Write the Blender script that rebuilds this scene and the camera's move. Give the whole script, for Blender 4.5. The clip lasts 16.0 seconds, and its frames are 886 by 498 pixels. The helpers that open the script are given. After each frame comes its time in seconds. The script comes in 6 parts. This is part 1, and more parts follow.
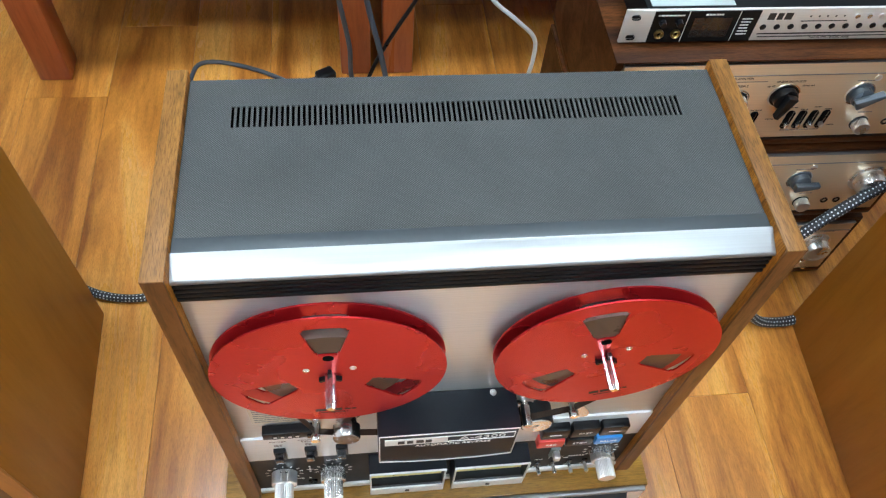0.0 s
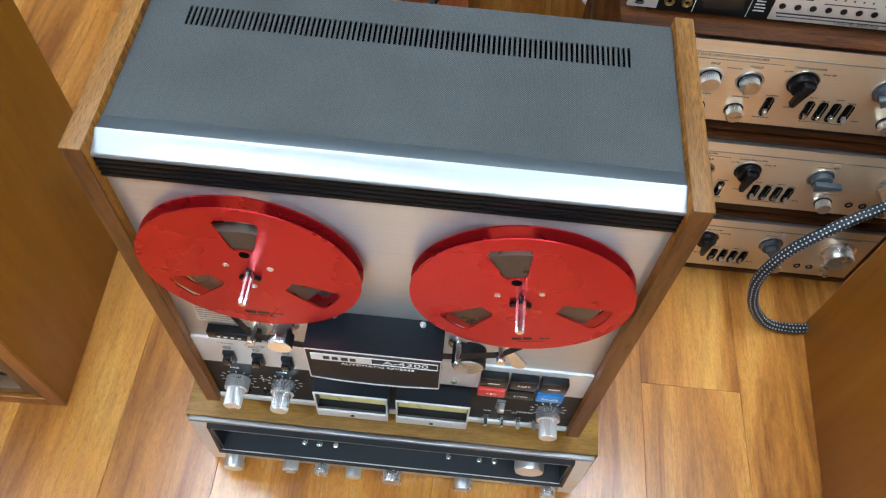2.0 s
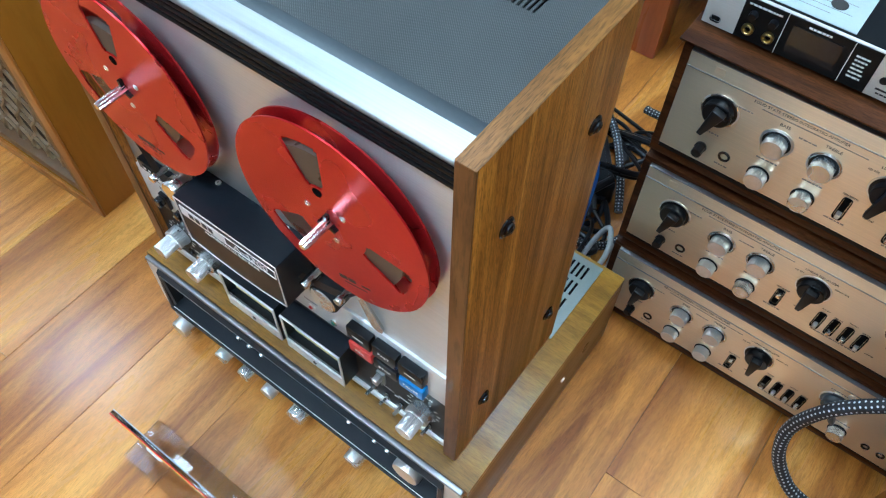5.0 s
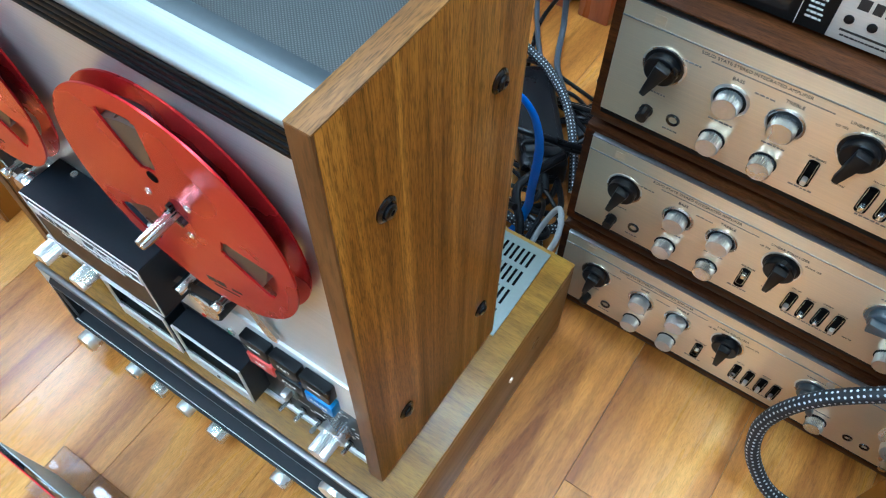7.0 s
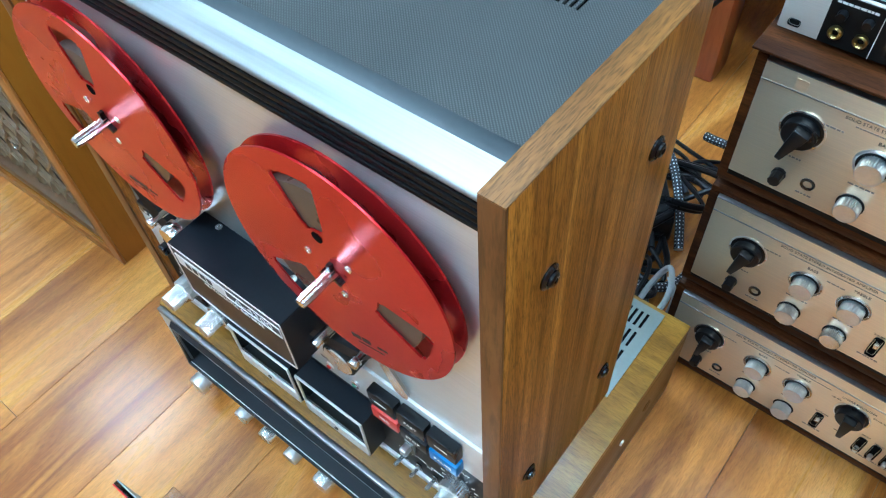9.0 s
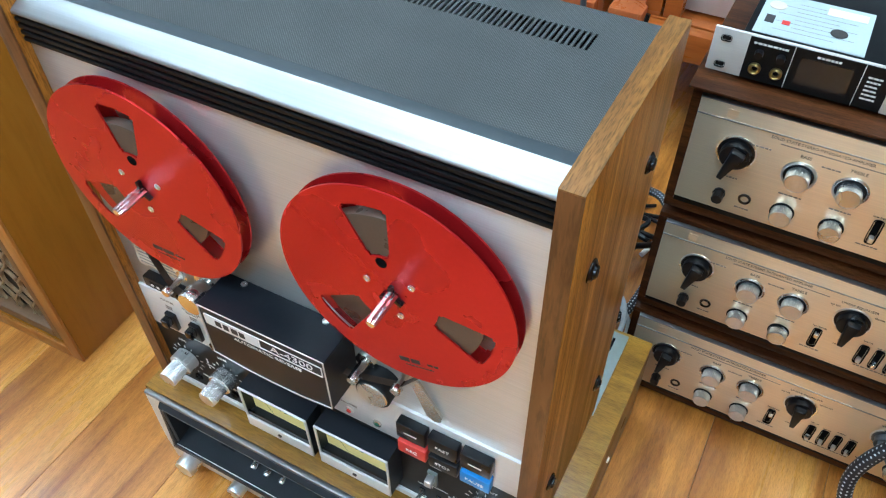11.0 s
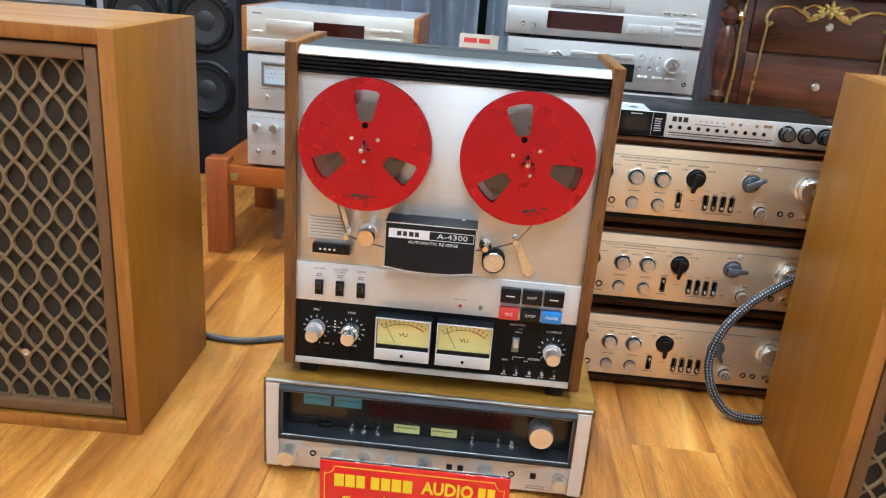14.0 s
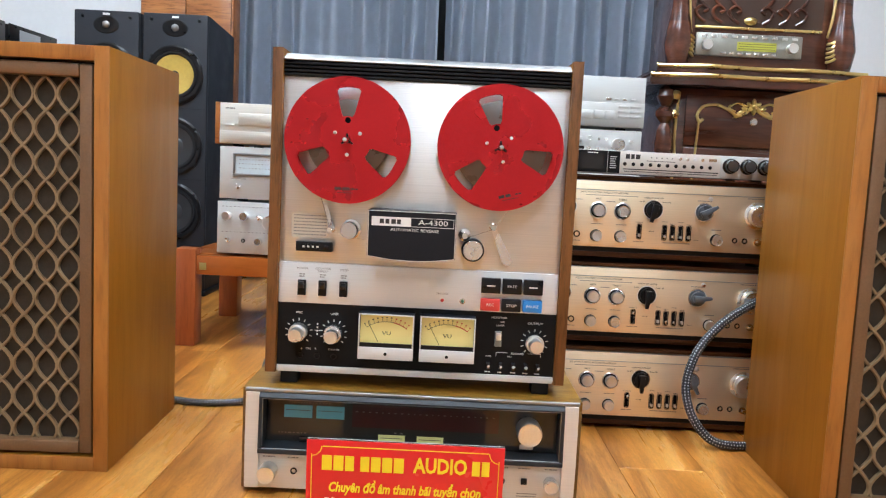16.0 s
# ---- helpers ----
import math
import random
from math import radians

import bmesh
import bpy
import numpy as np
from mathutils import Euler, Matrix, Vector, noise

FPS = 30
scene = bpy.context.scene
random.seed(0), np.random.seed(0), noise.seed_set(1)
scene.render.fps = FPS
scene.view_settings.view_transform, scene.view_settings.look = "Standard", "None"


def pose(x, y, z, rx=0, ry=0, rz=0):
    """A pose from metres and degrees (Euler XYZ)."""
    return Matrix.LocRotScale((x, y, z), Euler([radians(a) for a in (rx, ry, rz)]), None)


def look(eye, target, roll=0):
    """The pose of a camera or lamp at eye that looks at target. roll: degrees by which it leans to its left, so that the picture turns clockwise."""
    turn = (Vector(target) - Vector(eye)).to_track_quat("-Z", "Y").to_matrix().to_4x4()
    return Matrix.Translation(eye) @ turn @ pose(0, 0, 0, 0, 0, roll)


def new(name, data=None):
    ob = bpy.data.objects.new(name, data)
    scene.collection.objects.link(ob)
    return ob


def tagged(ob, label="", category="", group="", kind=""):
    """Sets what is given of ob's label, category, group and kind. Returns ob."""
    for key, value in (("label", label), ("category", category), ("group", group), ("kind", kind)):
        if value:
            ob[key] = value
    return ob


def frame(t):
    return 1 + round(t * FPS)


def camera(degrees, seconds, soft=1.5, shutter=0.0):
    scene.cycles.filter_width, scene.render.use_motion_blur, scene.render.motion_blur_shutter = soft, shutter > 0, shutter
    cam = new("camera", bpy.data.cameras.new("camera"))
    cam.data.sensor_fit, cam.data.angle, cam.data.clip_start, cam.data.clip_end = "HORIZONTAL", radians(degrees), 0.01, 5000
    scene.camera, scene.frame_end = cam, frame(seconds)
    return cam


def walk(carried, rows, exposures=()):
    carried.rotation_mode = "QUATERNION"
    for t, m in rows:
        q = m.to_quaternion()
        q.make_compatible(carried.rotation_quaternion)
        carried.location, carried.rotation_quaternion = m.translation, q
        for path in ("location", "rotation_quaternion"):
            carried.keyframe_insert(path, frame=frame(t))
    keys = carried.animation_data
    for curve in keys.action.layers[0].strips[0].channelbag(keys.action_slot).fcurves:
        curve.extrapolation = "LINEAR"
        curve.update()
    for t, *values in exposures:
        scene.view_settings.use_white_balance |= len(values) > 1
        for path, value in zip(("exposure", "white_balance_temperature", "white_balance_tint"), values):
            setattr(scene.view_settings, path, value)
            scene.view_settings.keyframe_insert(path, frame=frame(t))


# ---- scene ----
cam = camera(59.6, 16.0, 1.2)
PATH = [
    (0, (-0.084, -0.268, 1.079), (0.131, 0.828, -0.579), 6.6),
    (0.5, (-0.072, -0.256, 1.079), (0.159, 0.794, -0.608), 7.5),
    (1, (-0.064, -0.249, 1.07), (0.149, 0.766, -0.64), 7.7),
    (1.5, (-0.037, -0.267, 1.068), (0.135, 0.737, -0.653), 7.9),
    (2, (0.047, -0.311, 1.073), (0.031, 0.742, -0.627), 5.0),
    (2.5, (0.102, -0.312, 1.067), (-0.052, 0.77, -0.608), 4.6),
    (3, (0.159, -0.262, 1.052), (-0.136, 0.802, -0.616), 5.2),
    (3.5, (0.171, -0.237, 1.034), (-0.225, 0.742, -0.664), 5.6),
    (4, (0.273, -0.229, 1.007), (-0.306, 0.683, -0.676), 3.6),
    (4.2, (0.315, -0.229, 0.995), (-0.324, 0.673, -0.673), 2.5),
    (6.3, (0.379, -0.196, 0.948), (-0.258, 0.719, -0.712), -0.2),
    (6.5, (0.375, -0.178, 0.925), (-0.252, 0.736, -0.739), -0.1),
    (7, (0.383, -0.145, 0.89), (-0.227, 0.764, -0.784), 0.4),
    (7.5, (0.434, -0.114, 0.86), (-0.177, 0.785, -0.819), 0.5),
    (8, (0.463, -0.108, 0.86), (-0.186, 0.785, -0.808), -0.4),
    (8.5, (0.399, -0.149, 0.89), (-0.322, 0.74, -0.75), -2.4),
    (9, (0.336, -0.168, 0.898), (-0.465, 0.719, -0.706), -4.7),
    (9.5, (0.342, -0.189, 0.902), (-0.517, 0.724, -0.656), -6.4),
    (10, (0.337, -0.21, 0.914), (-0.517, 0.764, -0.609), -6.4),
    (10.2, (0.335, -0.217, 0.914), (-0.496, 0.79, -0.601), -5.8),
    (12.3, (0.179, -0.56, 0.98), (-0.153, 0.949, -0.29), 5.2),
    (12.5, (0.159, -0.624, 0.991), (-0.137, 0.93, -0.233), 5.5),
    (13, (0.073, -0.795, 0.955), (-0.124, 0.873, -0.131), 6.0),
    (13.5, (0.045, -0.919, 0.905), (-0.068, 0.858, -0.005), 5.8),
    (14, (0.054, -1.026, 0.761), (-0.036, 0.85, 0.076), 4.4),
    (14.5, (0.05, -1.123, 0.585), (-0.038, 0.821, 0.124), 2.8),
    (15, (0.05, -1.162, 0.527), (-0.028, 0.807, 0.186), 2.8),
    (15.5, (0.036, -1.172, 0.503), (-0.008, 0.811, 0.245), 2.8),
    (16, (0.033, -1.127, 0.49), (0.034, 0.863, 0.289), 2.8),
]
# seconds, stops, kelvin, tint
EXPOSURES = [(0, 0.17, 5950, 1), (2, 0.12, 5700, 0), (3.5, 0.1, 5250, -4), (6.3, 0.26, 5000, -7), (8.2, 0.38, 4780, -11), (10.2, 0.27, 5000, -7), (12.3, 0.46, 5780, -2), (14, 0.52, 5850, 3), (16, 0.54, 6150, 6)]
walk(cam, [(t, look(eye, target, roll)) for t, eye, target, roll in PATH], EXPOSURES)

# ---- world and light ----
world = bpy.data.worlds.new("world")
scene.world = world
world.use_nodes = True
world.node_tree.nodes["Background"].inputs["Color"].default_value = (0.75, 0.85, 1.0, 1)
world.node_tree.nodes["Background"].inputs["Strength"].default_value = 0.3


# ---- materials ----
class Mat:
    """A node material with a few short calls."""

    def __init__(self, name):
        self.m = bpy.data.materials.new(name)
        self.m.use_nodes = True
        self.t = self.m.node_tree
        self.p = self.t.nodes["Principled BSDF"]

    def n(self, kind, **inputs):
        node = self.t.nodes.new(kind)
        for k, v in inputs.items():
            node.inputs[k.replace("_", " ")].default_value = v
        return node

    def l(self, a, out, b, inp):
        self.t.links.new(a.outputs[out], b.inputs[inp])

    def coords(self, scale, shift=True, src="Object"):
        tc = self.n("ShaderNodeTexCoord")
        mp = self.n("ShaderNodeMapping")
        mp.inputs["Scale"].default_value = scale
        self.l(tc, src, mp, "Vector")
        if shift:
            oi = self.n("ShaderNodeObjectInfo")
            mu = self.n("ShaderNodeVectorMath")
            mu.operation = "SCALE"
            mu.inputs[0].default_value = (7.3, 3.1, 5.7)
            self.l(oi, "Random", mu, "Scale")
            self.l(mu, "Vector", mp, "Location")
        return mp

    def ramp(self, src, out, stops):
        r = self.n("ShaderNodeValToRGB")
        e = r.color_ramp.elements
        while len(e) < len(stops):
            e.new(0.5)
        for el, (p, c) in zip(e, stops):
            el.position = p
            el.color = (*c, 1) if not isinstance(c, float) else (c, c, c, 1)
        self.l(src, out, r, "Fac")
        return r

    def bump(self, src, out, strength, dist):
        b = self.n("ShaderNodeBump", Strength=strength, Distance=dist)
        self.l(src, out, b, "Height")
        self.l(b, "Normal", self.p, "Normal")
        return b


def plain(name, col, rough=0.5, metal=0.0, var=0.12, scale=60.0, bump=0.05, coat=0.0, spec=0.5):
    """A surface of one colour with fine grain, broad soiling and uneven gloss."""
    a = Mat(name)
    mp = a.coords((1, 1, 1))
    n1 = a.n("ShaderNodeTexNoise", Scale=scale * 6, Detail=3.0)
    n2 = a.n("ShaderNodeTexNoise", Scale=scale * 0.25, Detail=4.0)
    a.l(mp, "Vector", n1, "Vector"), a.l(mp, "Vector", n2, "Vector")
    add = a.n("ShaderNodeMath")
    add.operation = "ADD"
    a.l(n1, "Fac", add, 0), a.l(n2, "Fac", add, 1)
    half = a.n("ShaderNodeMath")
    half.operation = "MULTIPLY"
    half.inputs[1].default_value = 0.5
    a.l(add, "Value", half, 0)
    lo = tuple(max(0, c * (1 - var)) for c in col)
    hi = tuple(min(1, c * (1 + var)) for c in col)
    r = a.ramp(half, "Value", [(0.3, lo), (0.7, hi)])
    a.l(r, "Color", a.p, "Base Color")
    rr = a.ramp(n2, "Fac", [(0.3, max(0.02, rough - 0.07)), (0.7, min(1.0, rough + 0.07))])
    a.l(rr, "Color", a.p, "Roughness")
    a.p.inputs["Metallic"].default_value = metal
    a.p.inputs["Coat Weight"].default_value = coat
    a.p.inputs["Specular IOR Level"].default_value = spec
    if bump:
        a.bump(n1, "Fac", bump, 0.001)
    return a.m


def wood(name, dark, mid, light, along="z", size=1.0, rough=0.4, coat=0.0, contrast=1.0, bump=0.12, pores=0.5, spec=0.3, warped=1.1, long=1.6, fleck=0.0):
    """Veneer or solid wood; along: the axis of the grain."""
    a = Mat(name)
    s = {"x": (long, 14, 14), "y": (14, long, 14), "z": (14, 14, long)}[along]
    mp = a.coords(tuple(v * size for v in s))
    warp = a.n("ShaderNodeTexNoise", Scale=0.5, Detail=3.0)
    a.l(mp, "Vector", warp, "Vector")
    mix = a.n("ShaderNodeVectorMath")
    mix.operation = "MULTIPLY_ADD"
    mix.inputs[1].default_value = (warped, warped, warped)
    a.l(warp, "Color", mix, 0), a.l(mp, "Vector", mix, 2)
    big = a.n("ShaderNodeTexNoise", Scale=1.1, Detail=6.0, Roughness=0.62, Distortion=0.6)
    a.l(mix, "Vector", big, "Vector")
    fine = a.n("ShaderNodeTexNoise", Scale=9.0, Detail=4.0, Roughness=0.7)
    a.l(mp, "Vector", fine, "Vector")
    k = 0.2 / contrast
    r = a.ramp(big, "Fac", [(0.5 - k, dark), (0.5, mid), (0.5 + k, light)])
    pr = a.ramp(fine, "Fac", [(0.36, 1.0 - pores), (0.52, 1.0)])
    mul = a.n("ShaderNodeMix")
    mul.data_type, mul.blend_type = "RGBA", "MULTIPLY"
    mul.inputs[0].default_value = 1.0
    a.l(r, "Color", mul, 6), a.l(pr, "Color", mul, 7)
    out = mul
    if fleck:
        # short open pores along the grain
        f = {"x": (110, 1300, 1300), "y": (1300, 110, 1300), "z": (1300, 1300, 110)}[along]
        mp3 = a.coords(f)
        pore = a.n("ShaderNodeTexNoise", Scale=1.0, Detail=2.0, Roughness=0.6)
        a.l(mp3, "Vector", pore, "Vector")
        fr = a.ramp(pore, "Fac", [(0.36, 1.0 - fleck), (0.5, 1.0), (0.66, 1.0 + 0.35 * fleck)])
        out = a.n("ShaderNodeMix")
        out.data_type, out.blend_type = "RGBA", "MULTIPLY"
        out.inputs[0].default_value = 1.0
        a.l(mul, 2, out, 6), a.l(fr, "Color", out, 7)
    a.l(out, 2, a.p, "Base Color")
    rr = a.ramp(big, "Fac", [(0.3, min(1.0, rough + 0.08)), (0.7, max(0.05, rough - 0.06))])
    a.l(rr, "Color", a.p, "Roughness")
    a.p.inputs["Coat Weight"].default_value = coat
    a.p.inputs["Coat Roughness"].default_value = 0.15
    a.p.inputs["Specular IOR Level"].default_value = spec
    a.bump(fine, "Fac", bump, 0.0008)
    return a.m


def brushed(name, col, rough=0.3, along="x", aniso=0.6, var=0.06, metal=0.85, turn=0.0):
    """Brushed metal, lines along one axis."""
    a = Mat(name)
    s = {"x": (3, 900, 900), "z": (900, 900, 3), "y": (900, 3, 900)}[along]
    mp = a.coords(s, False)
    n1 = a.n("ShaderNodeTexNoise", Scale=1.0, Detail=3.0)
    a.l(mp, "Vector", n1, "Vector")
    mp2 = a.coords((5, 5, 5))
    n2 = a.n("ShaderNodeTexNoise", Scale=2.0, Detail=4.0)
    a.l(mp2, "Vector", n2, "Vector")
    r = a.ramp(n1, "Fac", [(0.3, tuple(c * (1 - var) for c in col)), (0.7, tuple(min(1, c * (1 + var)) for c in col))])
    a.l(r, "Color", a.p, "Base Color")
    rr = a.ramp(n2, "Fac", [(0.3, rough - 0.05), (0.7, rough + 0.06)])
    a.l(rr, "Color", a.p, "Roughness")
    a.p.inputs["Metallic"].default_value = metal
    a.p.inputs["Anisotropic"].default_value = aniso
    a.p.inputs["Anisotropic Rotation"].default_value = turn
    tg = a.n("ShaderNodeTangent")
    tg.direction_type, tg.axis = "RADIAL", "Z"
    a.l(tg, "Tangent", a.p, "Tangent")
    a.bump(n1, "Fac", 0.06, 0.0004)
    return a.m


def glow(name, col, strength):
    a = Mat(name)
    a.p.inputs["Base Color"].default_value = (*col, 1)
    a.p.inputs["Emission Color"].default_value = (*col, 1)
    a.p.inputs["Emission Strength"].default_value = strength
    a.p.inputs["Roughness"].default_value = 0.4
    return a.m


def clear(name, tint=(1, 1, 1), rough=0.02, weight=1.0):
    a = Mat(name)
    a.p.inputs["Base Color"].default_value = (*tint, 1)
    a.p.inputs["Transmission Weight"].default_value = weight
    a.p.inputs["Roughness"].default_value = rough
    a.p.inputs["IOR"].default_value = 1.45
    return a.m


def weave_metal():
    """Dark vinyl-coated steel with a fine diamond weave."""
    a = Mat("woven_vinyl")
    tc = a.n("ShaderNodeTexCoord")
    hs = []
    for ang in (45, -45):
        mp = a.n("ShaderNodeMapping")
        mp.inputs["Rotation"].default_value = (0, 0, radians(ang))
        a.l(tc, "Object", mp, "Vector")
        w = a.n("ShaderNodeTexWave", Scale=225.0, Distortion=0.0)
        a.l(mp, "Vector", w, "Vector")
        hs.append(w)
    mul = a.n("ShaderNodeMath")
    mul.operation = "MULTIPLY"
    a.l(hs[0], "Fac", mul, 0), a.l(hs[1], "Fac", mul, 1)
    big = a.n("ShaderNodeTexNoise", Scale=14.0, Detail=5.0)
    a.l(tc, "Object", big, "Vector")
    r = a.ramp(mul, "Value", [(0.05, (0.047, 0.048, 0.046)), (0.6, (0.102, 0.105, 0.099))])
    sh = a.ramp(big, "Fac", [(0.3, 0.8), (0.7, 1.0)])
    mx = a.n("ShaderNodeMix")
    mx.data_type, mx.blend_type = "RGBA", "MULTIPLY"
    mx.inputs[0].default_value = 1.0
    a.l(r, "Color", mx, 6), a.l(sh, "Color", mx, 7), a.l(mx, 2, a.p, "Base Color")
    a.p.inputs["Roughness"].default_value = 0.55
    a.p.inputs["Specular IOR Level"].default_value = 0.2
    a.bump(mul, "Value", 0.3, 0.0004)
    return a.m


def braid():
    a = Mat("braided_sleeve")
    tc = a.n("ShaderNodeTexCoord")
    mp = a.n("ShaderNodeMapping")
    mp.inputs["Scale"].default_value = (8, 180, 1)
    mp.inputs["Rotation"].default_value = (0, 0, 0)
    a.l(tc, "UV", mp, "Vector")
    v = a.n("ShaderNodeTexVoronoi", Scale=1.0, Randomness=0.15)
    a.l(mp, "Vector", v, "Vector")
    r = a.ramp(v, "Distance", [(0.17, (0.6, 0.63, 0.66)), (0.25, (0.010, 0.011, 0.014))])
    a.l(r, "Color", a.p, "Base Color")
    a.p.inputs["Roughness"].default_value = 0.55
    a.bump(v, "Distance", 0.4, 0.001)
    return a.m


WALNUT = wood("deck_walnut", (0.13, 0.042, 0.005), (0.32, 0.120, 0.014), (0.54, 0.235, 0.032), "z", 3.2, 0.36, 0.0, 1.0, 0.12, 0.4, 0.22, 0.4, 0.35, 0.45)
WALNUT_EDGE = wood("deck_walnut_edge", (0.07, 0.027, 0.009), (0.15, 0.06, 0.017), (0.23, 0.1, 0.03), "z", 1.2, 0.42, 0.0, 1.0, 0.15, 0.4)
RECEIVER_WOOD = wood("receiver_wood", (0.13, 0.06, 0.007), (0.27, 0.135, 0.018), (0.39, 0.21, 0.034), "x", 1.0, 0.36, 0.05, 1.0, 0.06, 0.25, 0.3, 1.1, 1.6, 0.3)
SPEAKER_WOOD = wood("speaker_veneer", (0.225, 0.082, 0.007), (0.30, 0.118, 0.010), (0.38, 0.16, 0.017), "z", 0.6, 0.38, 0.04, 0.55, 0.04, 0.1, 0.22)
SPEAKER_EDGE = wood("speaker_front_edge", (0.24, 0.085, 0.016), (0.34, 0.13, 0.025), (0.42, 0.18, 0.04), "z", 0.8, 0.35, 0.2, 0.7, 0.04, 0.2)
AMP_WOOD = wood("amplifier_rosewood", (0.018, 0.006, 0.003), (0.06, 0.02, 0.006), (0.12, 0.042, 0.012), "x", 1.6, 0.38, 0.0, 1.0, 0.06, 0.4, 0.13, 0.8, 1.2, 0.4)
TABLE_WOOD = wood("red_table_wood", (0.2, 0.046, 0.008), (0.34, 0.088, 0.014), (0.43, 0.128, 0.024), "x", 0.8, 0.3, 0.2, 0.8, 0.03, 0.15)
CABINET_WOOD = wood("console_mahogany", (0.025, 0.008, 0.005), (0.085, 0.028, 0.016), (0.16, 0.055, 0.03), "x", 1.0, 0.22, 0.6, 1.0, 0.03, 0.2)
ORANGE_WOOD = wood("orange_wood", (0.22, 0.075, 0.02), (0.36, 0.13, 0.035), (0.45, 0.18, 0.05), "x", 1.0, 0.35, 0.2)
FLOOR_WOOD = wood("floor_board", (0.25, 0.08, 0.011), (0.52, 0.208, 0.034), (0.68, 0.34, 0.078), "y", 0.85, 0.29, 0.2, 1.3, 0.04, 0.2, 0.4, 1.1, 1.6, 0.22)
ALU = brushed("brushed_aluminium", (0.66, 0.66, 0.64), 0.33, "x", 0.85, 0.06, 0.78, 0.25)
ALU_PLATE = brushed("satin_aluminium", (0.74, 0.75, 0.74), 0.42, "x", 0.3, 0.04, 0.4)
ALU_BAR = brushed("bright_aluminium_bar", (0.35, 0.355, 0.35), 0.42, "x", 0.5, 0.04, 0.95)
CHAMPAGNE = brushed("champagne_aluminium", (0.80, 0.665, 0.465), 0.36, "x", 0.6, 0.05, 0.75, 0.25)
SILVER = brushed("silver_front", (0.64, 0.65, 0.63), 0.45, "x", 0.2, 0.04, 0.6)
CHROME = plain("polished_chrome", (0.82, 0.82, 0.82), 0.16, 1.0, 0.03, 40, 0.0)
RIBBED = plain("ribbed_steel", (0.64, 0.65, 0.65), 0.3, 0.92, 0.08, 60, 0.03)
STEEL = plain("turned_steel", (0.78, 0.78, 0.76), 0.27, 0.9, 0.06, 60, 0.03)
BLACK = plain("black_paint", (0.006, 0.0065, 0.0072), 0.42, 0, 0.2, 80, 0.04, 0.0, 0.16)
BLACK_GLOSS = plain("gloss_black", (0.006, 0.006, 0.007), 0.12, 0, 0.1, 50, 0.0)
BLACK_PLASTIC = plain("black_plastic", (0.007, 0.007, 0.008), 0.32, 0, 0.2, 90, 0.05, 0.0, 0.25)
RUBBER = plain("black_rubber", (0.01, 0.01, 0.011), 0.6, 0, 0.2, 60, 0.1, 0.0, 0.25)
NAVY_BLACK = plain("blue_black_enamel", (0.008, 0.010, 0.014), 0.4, 0, 0.15, 60, 0.04, 0.0, 0.25)
WEAVE = weave_metal()
# gloss-free black that stands for the unlit depth of slots and holes
INTERIOR = plain("unlit_interior_black", (0.004, 0.004, 0.004), 0.9, 0, 0.1, 60, 0.0, 0.0, 0.03)
DARK_STRIP = plain("dark_strip", (0.05, 0.058, 0.062), 0.42, 0.1, 0.08, 40, 0.02)
REEL_RED = plain("red_anodised", (0.54, 0.018, 0.024), 0.28, 0.68, 0.05, 50, 0.03)
TAPE = plain("brown_tape", (0.075, 0.05, 0.036), 0.3, 0, 0.1, 90, 0.05)
WHITE_INK = plain("white_ink", (0.75, 0.75, 0.72), 0.5, 0, 0.03, 60, 0.0)
GREY_INK = plain("grey_ink", (0.22, 0.2, 0.18), 0.6, 0, 0.03, 60, 0.0)
DARK_INK = plain("dark_ink", (0.03, 0.025, 0.022), 0.6, 0, 0.03, 60, 0.0)
DIAL = glow("lit_yellow_dial", (0.80, 0.66, 0.25), 0.12)
RED_INK = plain("red_ink", (0.6, 0.04, 0.03), 0.5, 0, 0.05, 60, 0.0)
RED_KEY = plain("red_key", (0.62, 0.05, 0.04), 0.35, 0, 0.05, 60, 0.02)
BLUE_KEY = plain("blue_key", (0.03, 0.22, 0.58), 0.35, 0, 0.05, 60, 0.02)
CREAM = plain("cream_label", (0.58, 0.5, 0.38), 0.6, 0, 0.06, 50, 0.02)
WHITE_PLASTIC = plain("white_plastic", (0.75, 0.74, 0.71), 0.4, 0, 0.05, 50, 0.02)
GREY_PLATE = plain("grey_vent_plate", (0.2, 0.22, 0.2), 0.5, 0.1, 0.06, 50, 0.03)
CLOTH = plain("grille_cloth", (0.04, 0.031, 0.022), 0.9, 0, 0.35, 400, 0.4, 0.0, 0.25)
LATTICE = plain("lattice_bronze_plastic", (0.215, 0.145, 0.075), 0.45, 0, 0.15, 60, 0.06)
GRILLE_FRAME = plain("brown_grille_frame", (0.15, 0.078, 0.034), 0.45, 0, 0.15, 60, 0.06)
GOLD = plain("gilt", (0.76, 0.60, 0.24), 0.3, 1.0, 0.08, 60, 0.03)
SIGN_RED = plain("sign_red", (0.66, 0.012, 0.018), 0.25, 0, 0.03, 30, 0.0, 0.3)
SIGN_YELLOW = plain("sign_yellow", (0.85, 0.66, 0.02), 0.35, 0, 0.03, 30, 0.0)
SIGN_WHITE = plain("sign_white", (0.85, 0.84, 0.8), 0.35, 0, 0.03, 30, 0.0)
# tan for the unseen walls, toned to tune fill light and reflections
WALL_TAN = plain("unseen_wall_tan", (0.46, 0.43, 0.39), 0.6, 0, 0.06, 8, 0.06)
WALL = plain("white_wall_paint", (0.74, 0.75, 0.75), 0.7, 0, 0.03, 8, 0.06)
